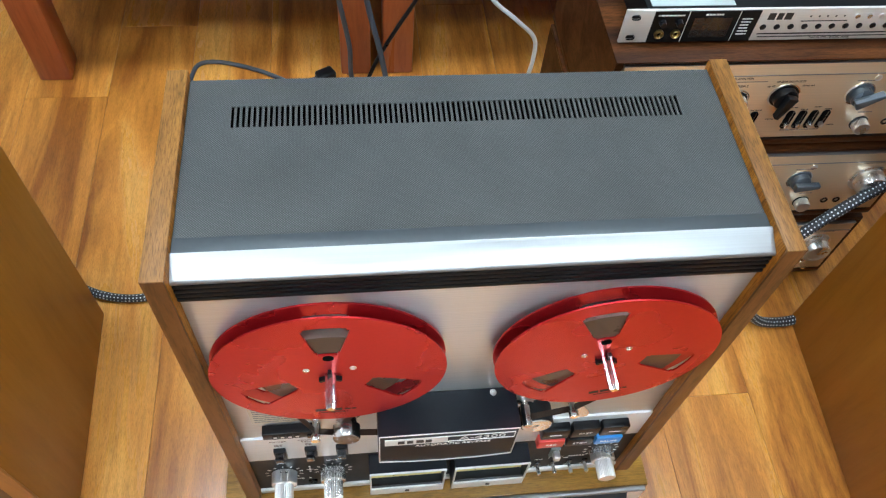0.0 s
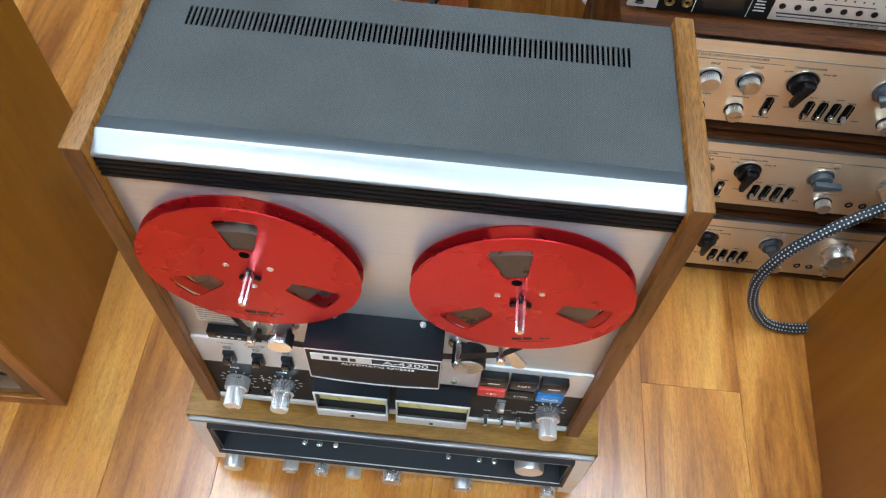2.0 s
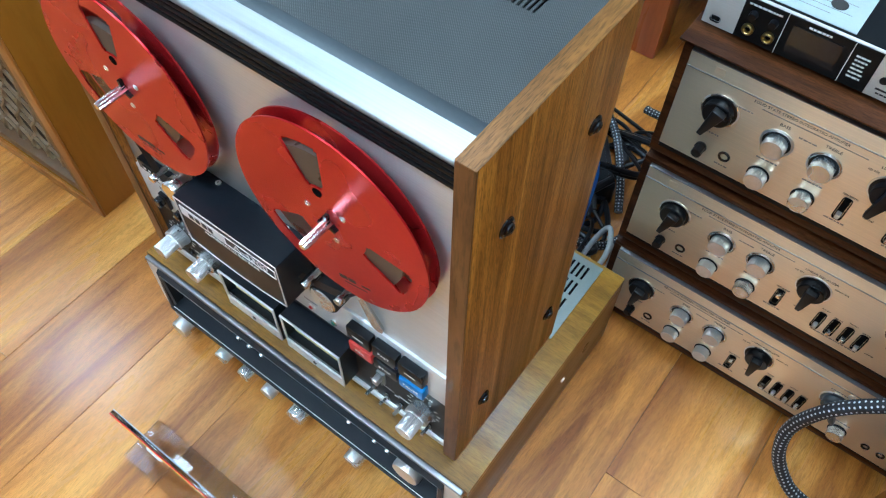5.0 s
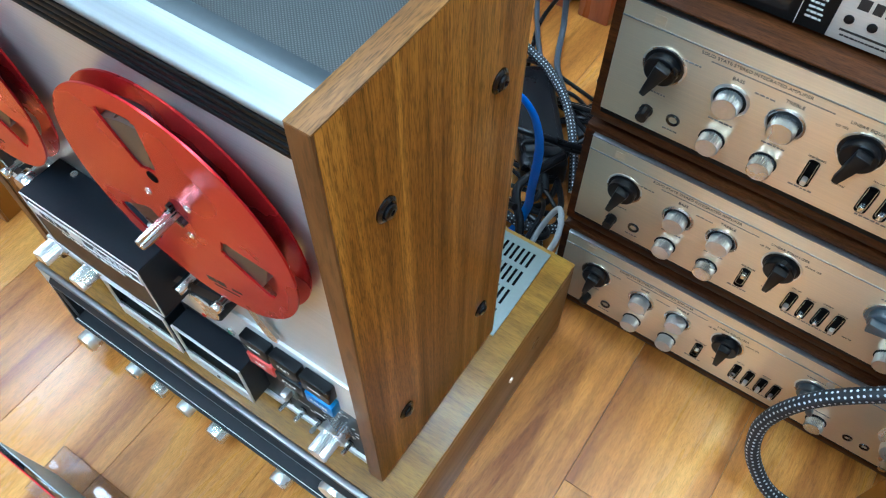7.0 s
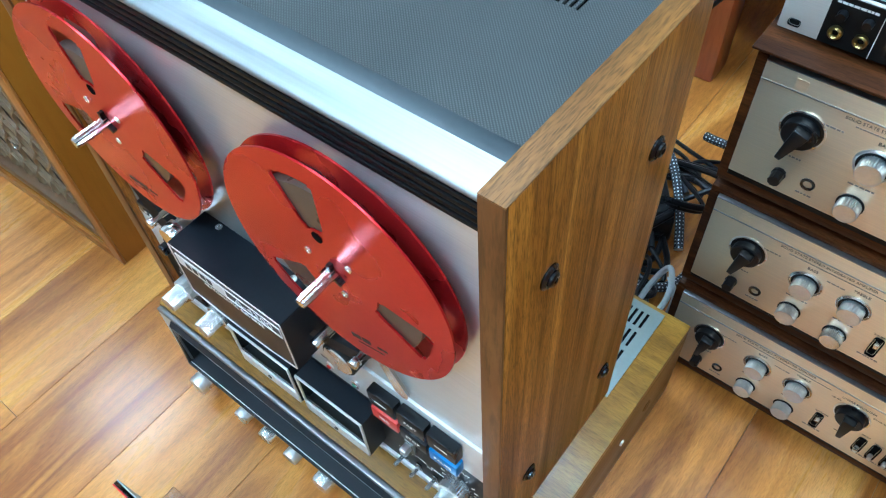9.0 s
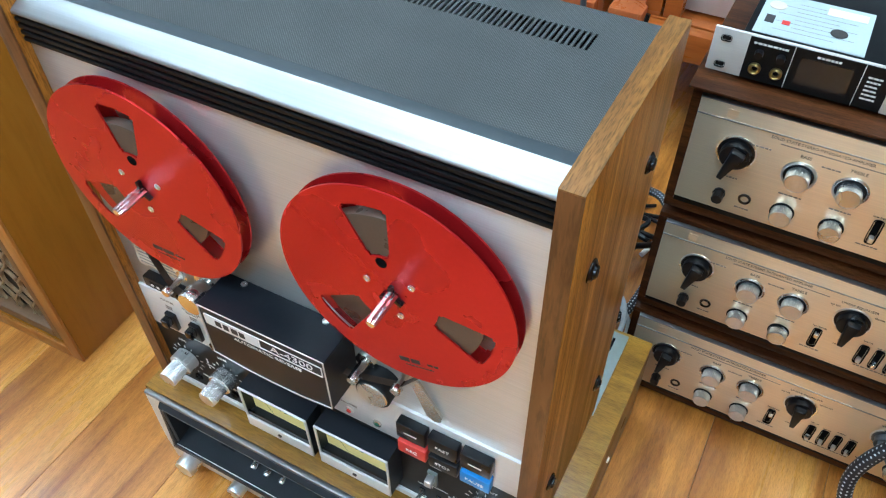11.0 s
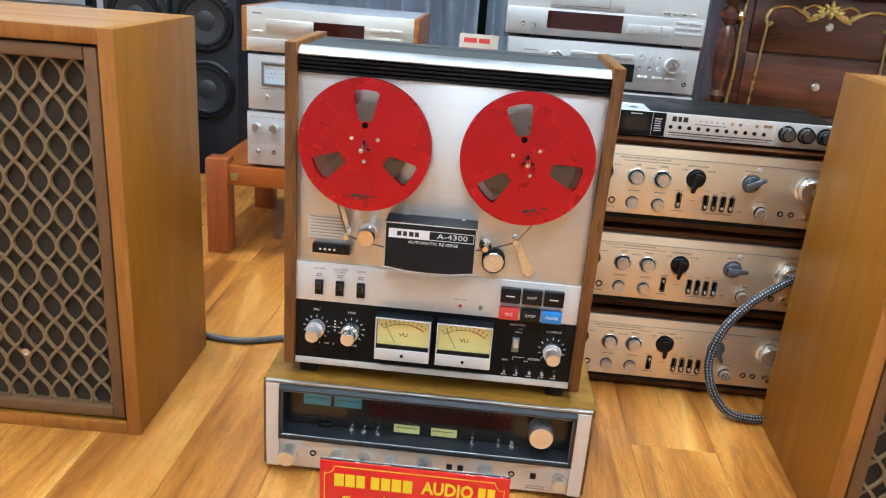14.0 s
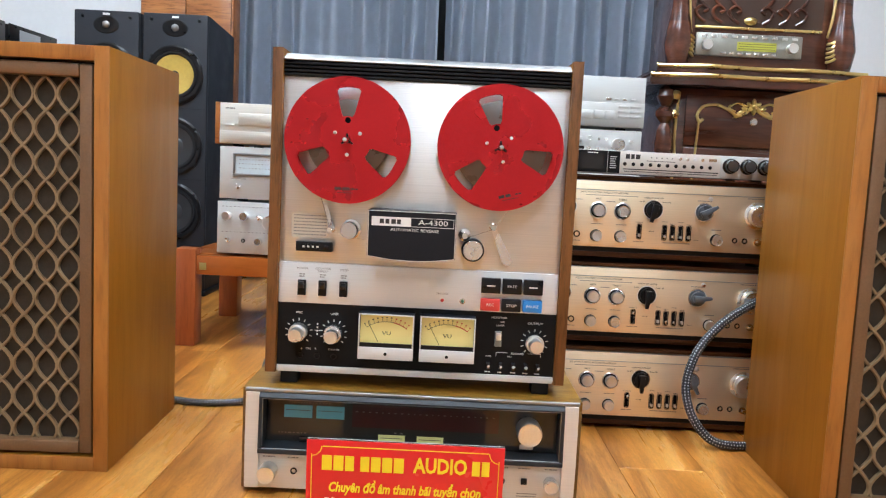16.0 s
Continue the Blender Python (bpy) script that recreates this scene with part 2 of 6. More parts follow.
# mid grey keeps the unseen ceiling from bouncing too much light
CEIL = plain("ceiling_paint", (0.52, 0.52, 0.52), 0.8, 0, 0.02, 8, 0.05)
CURTAIN = plain("grey_blue_curtain", (0.40, 0.45, 0.53), 0.75, 0, 0.1, 120, 0.15)
CHARCOAL = plain("charcoal_baffle", (0.018, 0.02, 0.025), 0.5, 0, 0.15, 60, 0.08, 0.0, 0.25)
CONE_BLACK = plain("black_cone", (0.022, 0.023, 0.025), 0.45, 0, 0.2, 90, 0.05)
CONE_YELLOW = plain("yellow_woven_cone", (0.5, 0.35, 0.07), 0.5, 0, 0.15, 300, 0.3)
NAVY = plain("navy_card", (0.012, 0.018, 0.06), 0.55, 0, 0.1, 40, 0.05)
BLUE_STRAP = plain("blue_tape", (0.03, 0.16, 0.62), 0.4, 0, 0.1, 60, 0.03)
GREY_CABLE = plain("grey_cable", (0.42, 0.42, 0.4), 0.5, 0, 0.08, 60, 0.03)
BLUE_GREY_CABLE = plain("blue_grey_cable", (0.05, 0.058, 0.07), 0.45, 0, 0.08, 60, 0.03)
BRAID = braid()
GLASS = clear("smoked_glass", (0.55, 0.55, 0.55), 0.02)
ACRYLIC = clear("clear_acrylic", (0.97, 0.98, 0.98), 0.03)
CYAN = glow("blue_meter", (0.06, 0.22, 0.28), 0.12)
LIME = glow("lit_lime_meter", (0.5, 0.5, 0.2), 0.2)
LCD = glow("radio_display", (0.36, 0.36, 0.05), 0.18)
LED_PANEL = glow("led_diffuser", (0.90, 0.98, 1.10), 25.0)
DISPLAY = plain("dark_display", (0.02, 0.018, 0.017), 0.1, 0, 0.1, 30, 0.0)
RED_DISPLAY = plain("dark_red_display", (0.035, 0.006, 0.006), 0.1, 0, 0.1, 30, 0.0)
STICKER = plain("pale_sticker", (0.42, 0.47, 0.46), 0.5, 0, 0.05, 60, 0.0)


# ---- shaping helpers ----
def part(name, bm, material, parent=None, label="", smooth=True):
    me = bpy.data.meshes.new(name)
    bmesh.ops.recalc_face_normals(bm, faces=bm.faces)
    bm.to_mesh(me)
    bm.free()
    for m in material if isinstance(material, (tuple, list)) else (material,):
        me.materials.append(m)
    if smooth:
        me.polygons.foreach_set("use_smooth", [True] * len(me.polygons))
        me.set_sharp_from_angle(angle=radians(35))
    ob = new(name, me)
    if parent:
        ob.parent = parent
    if label:
        tagged(ob, label)
    return ob


def thing(name, m, label, category, group="", kind=""):
    ob = new(name)
    ob.empty_display_size = 0.05
    ob.matrix_basis = m
    return tagged(ob, label, category, group, kind)


def B():
    return bmesh.new()


def box(bm, x0, x1, y0, y1, z0, z1, b=0.0, seg=2, mi=0):
    vs = bmesh.ops.create_cube(bm, size=1)["verts"]
    for v in vs:
        v.co = Vector((x0 + (v.co.x + 0.5) * (x1 - x0), y0 + (v.co.y + 0.5) * (y1 - y0), z0 + (v.co.z + 0.5) * (z1 - z0)))
    for f in {f for v in vs for f in v.link_faces}:
        f.material_index = mi
    if b:
        bmesh.ops.bevel(bm, geom=list({e for v in vs for e in v.link_edges}), offset=b, segments=seg, affect="EDGES", profile=0.5)
    return bm


def lathe(bm, prof, m, segs=32, rib=0.0, ribs=0, rib_from=0, rib_to=99, mi=0):
    """Turns (radius, height) round the z of m; ribs make knurling between two rows."""
    rings = []
    for i, (r, h) in enumerate(prof):
        if r < 1e-6:
            rings.append([bm.verts.new(m @ Vector((0, 0, h)))])
            continue
        ring = []
        for s in range(segs):
            a = 2 * math.pi * s / segs
            rr = r + (rib if s % 2 and rib_from <= i <= rib_to else 0.0)
            ring.append(bm.verts.new(m @ Vector((rr * math.cos(a), rr * math.sin(a), h))))
        rings.append(ring)
    for a, b in zip(rings, rings[1:]):
        for s in range(segs):
            q = [a[s % len(a)], a[(s + 1) % len(a)], b[(s + 1) % len(b)], b[s % len(b)]]
            u = []
            for v in q:
                if v not in u:
                    u.append(v)
            if len(u) > 2:
                bm.faces.new(u).material_index = mi
    return bm


def facing(x, y, z, tilt=0.0):
    """A frame at (x, y, z) whose z axis looks to -y."""
    return Matrix.Translation((x, y, z)) @ Matrix.Rotation(radians(90 + tilt), 4, "X")


def disc_knob(r, depth, ribbed=True, cap=0.8):
    return [(0, 0), (r, 0), (r, depth * 0.9), (r * 0.96, depth), (r * cap, depth), (r * cap * 0.98, depth - 0.0006), (0, depth - 0.0006)]


def turned(r, d, n=9):
    """A knob face with fine concentric tool marks, from the rim to the middle."""
    return [(r * (1 - k / n), d - (0.00010 if k % 2 else 0.0)) for k in range(n)] + [(0, d)]


def smooth_path(pts, steps=10):
    pts = [Vector(p) for p in pts]
    ext = [2 * pts[0] - pts[1], *pts, 2 * pts[-1] - pts[-2]]
    out = []
    for i in range(len(pts) - 1):
        a, b, c, d = ext[i : i + 4]
        for k in range(steps):
            t = k / steps
            out.append(0.5 * (2 * b + (c - a) * t + (2 * a - 5 * b + 4 * c - d) * t * t + (3 * b - a - 3 * c + d) * t**3))
    return out + [pts[-1]]


def tube(bm, pts, r, segs=10, steps=10, flat=1.0):
    """A round or flattened cable along a smooth line, with its length in the UVs."""
    line = smooth_path(pts, steps)
    uv = bm.loops.layers.uv.verify()
    rings, dist, up = [], 0.0, Vector((0.13, 0.21, 0.97)).normalized()
    ds = []
    for i, p in enumerate(line):
        d = (line[min(i + 1, len(line) - 1)] - line[max(i - 1, 0)]).normalized()
        side = d.cross(up)
        if side.length < 1e-3:
            side = d.cross(Vector((1, 0, 0)))
        side.normalize()
        up2 = side.cross(d).normalized()
        up = up2
        if i:
            dist += (p - line[i - 1]).length
        ds.append(dist)
        rings.append([bm.verts.new(p + r * (math.cos(2 * math.pi * s / segs) * side + flat * math.sin(2 * math.pi * s / segs) * up2)) for s in range(segs)])
    for i in range(len(rings) - 1):
        for s in range(segs):
            t = (s + 1) % segs
            f = bm.faces.new((rings[i][s], rings[i][t], rings[i + 1][t], rings[i + 1][s]))
            for lp, (u, v) in zip(f.loops, ((s / segs, ds[i]), ((s + 1) / segs, ds[i]), ((s + 1) / segs, ds[i + 1]), (s / segs, ds[i + 1]))):
                lp[uv].uv = (u, v)
    bm.faces.new(rings[0]), bm.faces.new(rings[-1][::-1])
    return bm


def words(name, body, size, x, y, z, material, parent, align="CENTER", wide=1.0, shear=0.0, label="", rot=None):
    """Flat lettering that looks to -y."""
    cu = bpy.data.curves.new(name, "FONT")
    cu.body, cu.size, cu.align_x, cu.align_y, cu.extrude, cu.shear, cu.resolution_u = body, size, align, "CENTER", 0.00015, shear, 2
    cu.offset = size * 0.03 if material is SIGN_YELLOW else 0.0
    tmp = bpy.data.objects.new(name, cu)
    me = bpy.data.meshes.new_from_object(tmp)
    bpy.data.objects.remove(tmp)
    bpy.data.curves.remove(cu)
    m = rot if rot else Matrix.Rotation(radians(90), 4, "X")
    me.transform(Matrix.Translation((x, y, z)) @ m @ Matrix.Diagonal((wide, 1, 1, 1)))
    me.materials.clear()
    me.materials.append(material)
    ob = new(name, me)
    ob.parent = parent
    if label:
        tagged(ob, label)
    return ob


def bars(bm, x0, x1, y, z, h, seed=0, rows=1, pitch=0.0, gap=0.35):
    """Unreadable small writing as short bars."""
    rnd = random.Random(seed)
    for k in range(rows):
        x = x0
        while x < x1 - h:
            w = min(h * rnd.uniform(1.0, 3.2), x1 - x)
            box(bm, x, x + w, y - 0.0003, y, z - k * pitch - h / 2, z - k * pitch + h / 2)
            x += w + h * gap
    return bm


# ---- room ----
def room():
    X0, X1, Y0, Y1, H = -2.9, 2.3, -3.2, 2.3, 2.75
    fl = part("floor", box(B(), X0, X1, Y0, Y1, -0.06, -0.012), plain("floor_underlay", (0.05, 0.025, 0.012), 0.7), None, "", False)
    tagged(fl, "glossy orange-brown laminate plank floor", "floor", "", "structure")
    # east and south are never in view; their tan only tunes bounced light
    for n, a in (("wall_west", (X0 - 0.1, X0, Y0, Y1, -0.06, H)), ("wall_east", (X1, X1 + 0.1, Y0, Y1, -0.06, H)),
                 ("wall_north", (X0 - 0.1, X1 + 0.1, Y1, Y1 + 0.1, -0.06, H)), ("wall_south", (X0 - 0.1, X1 + 0.1, Y0 - 0.1, Y0, -0.06, H))):
        tagged(part(n, box(B(), *a), WALL if n in ("wall_west", "wall_north") else WALL_TAN, None, "", False), "plain painted plaster wall", "wall", "", "structure")
    tagged(part("ceiling", box(B(), X0 - 0.1, X1 + 0.1, Y0 - 0.1, Y1 + 0.1, H, H + 0.1), CEIL, None, "", False), "unseen ceiling, greyed to cut bounced light", "ceiling", "", "structure")
    return fl


FLOOR = room()


def led_panel(x, y, w, d):
    t = thing("ceiling_light", pose(x, y, 2.75), "square white recessed ceiling light panel", "ceiling light", "ceiling lights")
    fr = B()
    for a in ((-w / 2 - 0.02, w / 2 + 0.02, -d / 2 - 0.02, -d / 2), (-w / 2 - 0.02, w / 2 + 0.02, d / 2, d / 2 + 0.02), (-w / 2 - 0.02, -w / 2, -d / 2, d / 2), (w / 2, w / 2 + 0.02, -d / 2, d / 2)):
        box(fr, *a, -0.025, 0.0)
    part("frame", fr, WHITE_PLASTIC, t)
    part("diffuser", box(B(), -w / 2, w / 2, -d / 2, d / 2, -0.018, -0.002), LED_PANEL, t, "glowing diffuser", False)


for lx, ly in ((-0.75, 0.55), (0.75, 0.55), (-0.75, -1.0), (0.75, -1.0), (0.05, -2.3), (-2.15, 0.08)):
    led_panel(lx, ly, *((0.3, 1.2) if lx == 0.05 else (0.6, 0.6) if lx > -1.5 else (0.45, 0.4)))


def curtain(x0, x1, y, z1, seed):
    rnd = random.Random(seed)
    bm = B()
    n = int((x1 - x0) / 0.008)
    ph = [rnd.uniform(0, 6.28) for _ in range(4)]
    cols = []
    for i in range(n + 1):
        x = x0 + (x1 - x0) * i / n
        col = []
        for k in range(7):
            z = 0.015 + (z1 - 0.015) * k / 6
            s = math.sin(2 * math.pi * x / 0.105 + 1.1 * math.sin(x * 9 + ph[0]) + 0.12 * math.sin(z * 2 + ph[1]))
            dy = 0.04 * s + 0.015 * math.sin(x * 23 + ph[2] + 0.3 * z)
            col.append(bm.verts.new((x + 0.004 * math.sin(z * 3 + x * 20), y + dy, z)))
        cols.append(col)
    for a, b in zip(cols, cols[1:]):
        for k in range(6):
            bm.faces.new((a[k], b[k], b[k + 1], a[k + 1]))
    bmesh.ops.solidify(bm, geom=bm.faces[:], thickness=0.003)
    ob = part("curtain", bm, CURTAIN)
    return tagged(ob, "grey-blue pleated full-length curtain", "curtain", "curtains along the wall")


curtain(-1.0, -0.03, 2.08, 2.6, 1)
curtain(0.0, 1.12, 2.08, 2.6, 2)
rail = B()
tube(rail, [(-1.05, 2.08, 2.63), (0, 2.08, 2.63), (1.15, 2.08, 2.63)], 0.014)
for rx in (-1.0, 0.0, 1.1):
    box(rail, rx - 0.01, rx + 0.01, 2.08, 2.3, 2.62, 2.64)
tagged(part("curtain_rail", rail, BLACK), "dark metal curtain rail", "curtain rail")
# black sheet added in place of the shade between the two curtains
tagged(part("backing_panel", box(B(), -0.06, 0.03, 2.2, 2.28, 0.0, 2.6), BLACK), "black sheet put behind the parted curtains to darken the gap", "panel", "", "structure")


# ---- open reel deck ----
def reel(parent_pose, turn, pack, seed):
    t = thing("tape_reel", parent_pose @ Matrix.Rotation(radians(turn), 4, "Y"), "red metal tape reel wound with brown tape", "tape reel", "tape reels on the deck")
    R = 0.0902

    def flange(y0, y1):
        bm = B()
        rad = [0.0045, 0.012, 0.024, 0.034, 0.037, 0.0735, 0.0755, R - 0.0015, R]
        N = 180
        grid = [[bm.verts.new((r * math.cos(2 * math.pi * i / N), y0, r * math.sin(2 * math.pi * i / N))) for i in range(N)] for r in rad]
        for k in range(len(rad) - 1):
            for i in range(N):
                a = (i + 0.5) * 360 / N
                off = min(abs((a - c + 180) % 360 - 180) for c in (90, 210, 330))
                half = {3: 13, 4: 15, 5: 13}.get(k, -1)
                if off < half:
                    continue
                j = (i + 1) % N
                bm.faces.new((grid[k][i], grid[k][j], grid[k + 1][j], grid[k + 1][i]))
        ex = bmesh.ops.extrude_face_region(bm, geom=bm.faces[:])
        for v in ex["geom"]:
            if isinstance(v, bmesh.types.BMVert):
                v.co.y = y1
        return bm

    part("front_flange", flange(-0.0062, -0.0048), REEL_RED, t)
    part("rear_flange", flange(0.0048, 0.0062), REEL_RED, t)
    part("tape_pack", lathe(B(), [(0.0, -0.0045), (pack - 0.0008, -0.0045), (pack, -0.004), (pack, 0.004), (pack - 0.0008, 0.0045), (0.0, 0.0045)], Matrix.Rotation(radians(90), 4, "X"), 96), TAPE, t, "shiny brown wound tape")
    for a in (30, 150, 270):
        x, z = 0.0205 * math.cos(radians(a)), 0.0205 * math.sin(radians(a))
        part("screw", lathe(B(), [(0, 0), (0.0028, 0), (0.0026, 0.0008), (0.0012, 0.001), (0.001, 0.0004), (0, 0.0004)], facing(x, -0.0062, z), 16), STEEL, t)
    # black disc laid on the flange for the darkness of the hole
    part("thread_hole", lathe(B(), [(0, 0), (0.0042, 0), (0.0042, 0.0004), (0.0038, 0.0005), (0, 0.0001)], facing(0, -0.0062, 0.0285), 20), INTERIOR, t, "dark thread hole")
    bm = B()
    bars(bm, -0.016, 0.006, -0.0062, -0.069, 0.0042, seed)
    bars(bm, 0.008, 0.018, -0.0062, -0.069, 0.002, seed + 1)
    bars(bm, -0.012, 0.012, -0.0062, -0.0745, 0.001, seed + 2)
    part("printing", bm, DARK_INK, t, "small faded black printing")
    return t


def vu_meter(parent, x0):
    w, z0, z1 = 0.081, 0.2103, 0.2778
    h = part("meter_housing", box(B(), x0, x0 + w, 0.0155, 0.0185, z0, z1), NAVY_BLACK, parent, "dark meter housing")
    for a in ((x0, x0 + w, z1 - 0.0016, z1), (x0, x0 + w, z0, z0 + 0.0182), (x0, x0 + 0.0016, z0 + 0.0182, z1 - 0.0016), (x0 + w - 0.0016, x0 + w, z0 + 0.0182, z1 - 0.0016)):
        part("housing_wall", box(B(), a[0], a[1], -0.0142, 0.0154, a[2], a[3]), NAVY_BLACK, h)
    fb = B()
    box(fb, x0, x0 + w, -0.0165, -0.0143, z0, z0 + 0.0182, 0.0006)
    box(fb, x0, x0 + 0.0018, -0.0165, -0.0143, z0 + 0.0182, z1, 0.0004)
    box(fb, x0 + w - 0.0018, x0 + w, -0.0165, -0.0143, z0 + 0.0182, z1, 0.0004)
    box(fb, x0 + 0.0018, x0 + w - 0.0018, -0.0165, -0.0143, z1 - 0.0018, z1, 0.0004)
    part("bezel", fb, ALU_PLATE, h, "satin silver bezel")
    part("dial", box(B(), x0 + 0.0018, x0 + w - 0.0018, -0.0035, -0.0008, z0 + 0.0184, z1 - 0.0018), DIAL, h, "softly lit yellow scale")
    part("lower_mask", box(B(), x0 + 0.0022, x0 + w - 0.0022, -0.0142, -0.0122, z0 + 0.0183, z0 + 0.0242), BLACK_PLASTIC, h)
    cx, cz, r = x0 + w / 2, z0 + 0.004, 0.0505
    sc, rd = B(), B()
    for k in range(41):
        a = radians(125 - 70 * k / 40)
        tgt = rd if k > 26 else sc
        p = Vector((cx + r * math.cos(a), -0.0036, cz + r * math.sin(a)))
        m = Matrix.Translation(p) @ Matrix.Rotation(-(a - math.pi / 2), 4, "Y")
        n0 = len(tgt.verts)
        box(tgt, -0.0008, 0.0008, -0.0002, 0, -0.0008 if k > 26 else -0.0003, 0.0006 if k > 26 else 0.0003)
        if k % 4 == 0:
            box(tgt, -0.00025, 0.00025, -0.0002, 0, 0, 0.0045)
            box(tgt, -0.0011, 0.0011, -0.0002, 0, 0.0055, 0.0072)
        tgt.verts.ensure_lookup_table()
        for v in tgt.verts[n0:]:
            v.co = m @ v.co
    a = radians(132)
    p, q = Vector((cx - 0.012, -0.0055, z0 + 0.0242)), Vector((cx - 0.0275, -0.0055, z0 + 0.053))
    d = (q - p).normalized()
    s = Vector((d.z, 0, -d.x)) * 0.00035
    nf = [sc.verts.new(v) for v in (p - s, p + s, q + s, q - s)]
    sc.faces.new(nf)
    part("scale", sc, DARK_INK, h, "black scale marks and needle", False)
    part("red_zone", rd, RED_INK, h, "red overload arc", False)
    words("scale_letters", "VU", 0.008, cx, -0.0038, z0 + 0.037, DARK_INK, h, wide=1.25)
    part("adjuster", lathe(B(), [(0, 0), (0.0024, 0), (0.0024, 0.0007), (0.0016, 0.0007), (0, 0.0002)], facing(cx, -0.0165, z0 + 0.0088), 16), BLACK_PLASTIC, h)


def deck_knob(parent, x, z, name):
    k = part(name, lathe(B(), [(0, 0), (0.0135, 0), (0.0135, 0.013), (0.0128, 0.0138), (0.0104, 0.0138), (0.0100, 0.015), (0.0100, 0.0325), *turned(0.0094, 0.0335)], facing(x, 0.0055, z), 64, -0.0006, 1, 1, 7), STEEL, parent, "polished silver double knob")
    bm = B()
    for i in range(11):
        a = radians(225 - 27 * i)
        n0 = len(bm.verts)
        box(bm, 0.0165, 0.0205, -0.0003, 0, -0.0005, 0.0005)
        bm.verts.ensure_lookup_table()
        m = Matrix.Translation((x, 0.0058, z)) @ Matrix.Rotation(-a, 4, "Y")
        for v in bm.verts[n0:]:
            v.co = m @ v.co
    part("dial_marks", bm, WHITE_INK, parent, "white dial marks", False)
    return k


def deck():
    D = thing("reel_to_reel_tape_deck", pose(0, 0, 0), "walnut and brushed aluminium reel tape deck standing on a receiver", "tape deck")
    zb, zt = 0.180, 0.653
    for sgn in (-1, 1):
        x0, x1 = (0.2072, 0.2225) if sgn > 0 else (-0.2225, -0.2072)
        s = part("side_panel", box(B(), x0, x1, 0.0, 0.187, zb, zt, 0.0006), (WALNUT,), D, "dark striped walnut side panel")
        for y, z in ((0.039, 0.558), (0.153, 0.559), (0.155, 0.275), (0.040, 0.272)):
            m = Matrix.Translation((sgn * 0.2226, y, z)) @ Matrix.Rotation(radians(90 * sgn), 4, "Y")
            part("bolt", lathe(B(), [(0, 0), (0.0085, 0), (0.0085, 0.0012), (0.0065, 0.0026), (0.0055, 0.0016), (0.005, 0.0014), (0.0048, 0.0042), (0.0036, 0.005), (0.0018, 0.005), (0.0016, 0.003), (0, 0.003)], m, 24), BLACK_GLOSS, s, "black cup washer and screw")
        part("front_edging", box(B(), x0 + 0.0002, x1 - 0.0002, -0.0022, -0.0001, zb + 0.001, zt - 0.0001, 0.0005), WALNUT_EDGE, s, "plainer brown edging strip")
        part("top_edging", box(B(), x0 + 0.0001, x1 - 0.0001, -0.0022, 0.1868, zt, zt + 0.0012, 0.0004), wood_edge_top, s, "wood top edge, coloured partly by the light on it")
    # the case: the rear shell and the lid with its slots
    part("case_shell", box(B(), -0.2068, 0.2068, 0.03, 0.18, 0.19, 0.630), INTERIOR, D)
    lid = B()
    zl0, zl1 = 0.6345, 0.6475
    zl2 = zl1 - 0.0015
    box(lid, -0.2066, 0.2066, 0.0352, 0.1325, zl2, zl1)
    box(lid, -0.2066, 0.2066, 0.1535, 0.182, zl2, zl1)
    n = 86
    wslot = 0.348 / n
    box(lid, -0.2066, -0.174, 0.1325, 0.1535, zl2, zl1)
    box(lid, 0.174, 0.2066, 0.1325, 0.1535, zl2, zl1)
    part("lid_back", box(B(), -0.2066, 0.2066, 0.1805, 0.182, 0.628, zl2 - 0.0001), INTERIOR, D)
    for i in range(n):
        x = -0.174 + i * wslot
        slat = bpy.data.objects["lid_slat"].copy() if i else part("lid_slat", box(B(), wslot * 0.52, wslot, 0.1325, 0.1535, zl2, zl1), WEAVE, D, "", False)
        if i:
            scene.collection.objects.link(slat)
        slat.location = (x, 0, 0)
    part("lid", lid, WEAVE, D, "dark grey woven-texture lid with vent slots", False)
    part("lid_strip", box(B(), -0.2067, 0.2067, 0.0222, 0.0351, 0.6345, 0.6482, 0.0004), DARK_STRIP, D, "dark plain strip")
    bar = B()
    prof = [(0.0052, 0.6382), (0.0042, 0.6387), (0.0038, 0.6398), (0.0042, 0.6410), (0.0056, 0.6421), (0.0205, 0.6492), (0.0222, 0.6496), (0.0222, 0.6382)]
    e = [[bar.verts.new((x, y, z)) for y, z in prof] for x in (-0.2068, 0.2068)]
    for i in range(len(prof)):
        j = (i + 1) % len(prof)
        bar.faces.new((e[0][i], e[0][j], e[1][j], e[1][i]))
    bar.faces.new(e[0]), bar.faces.new(e[1][::-1])
    part("top_bar", bar, ALU_BAR, D, "bright aluminium top bar")
    part("louvre_back", box(B(), -0.2068, 0.2068, 0.016, 0.0298, 0.616, 0.638), BLACK, D)
    for k in range(4):
        z = 0.6165 + k * 0.0054
        part("louvre", box(B(), -0.2068, 0.2068, 0.0045, 0.0159, z, z + 0.0032, 0.0006), BLACK, D)
    part("upper_panel", box(B(), -0.2068, 0.2068, 0.0080, 0.0298, 0.346, 0.6158, 0.0005), ALU, D, "brushed aluminium transport panel")
    part("middle_plate", box(B(), -0.2068, 0.2068, 0.0055, 0.0298, 0.2855, 0.3458, 0.001), ALU_PLATE, D, "satin aluminium switch plate")
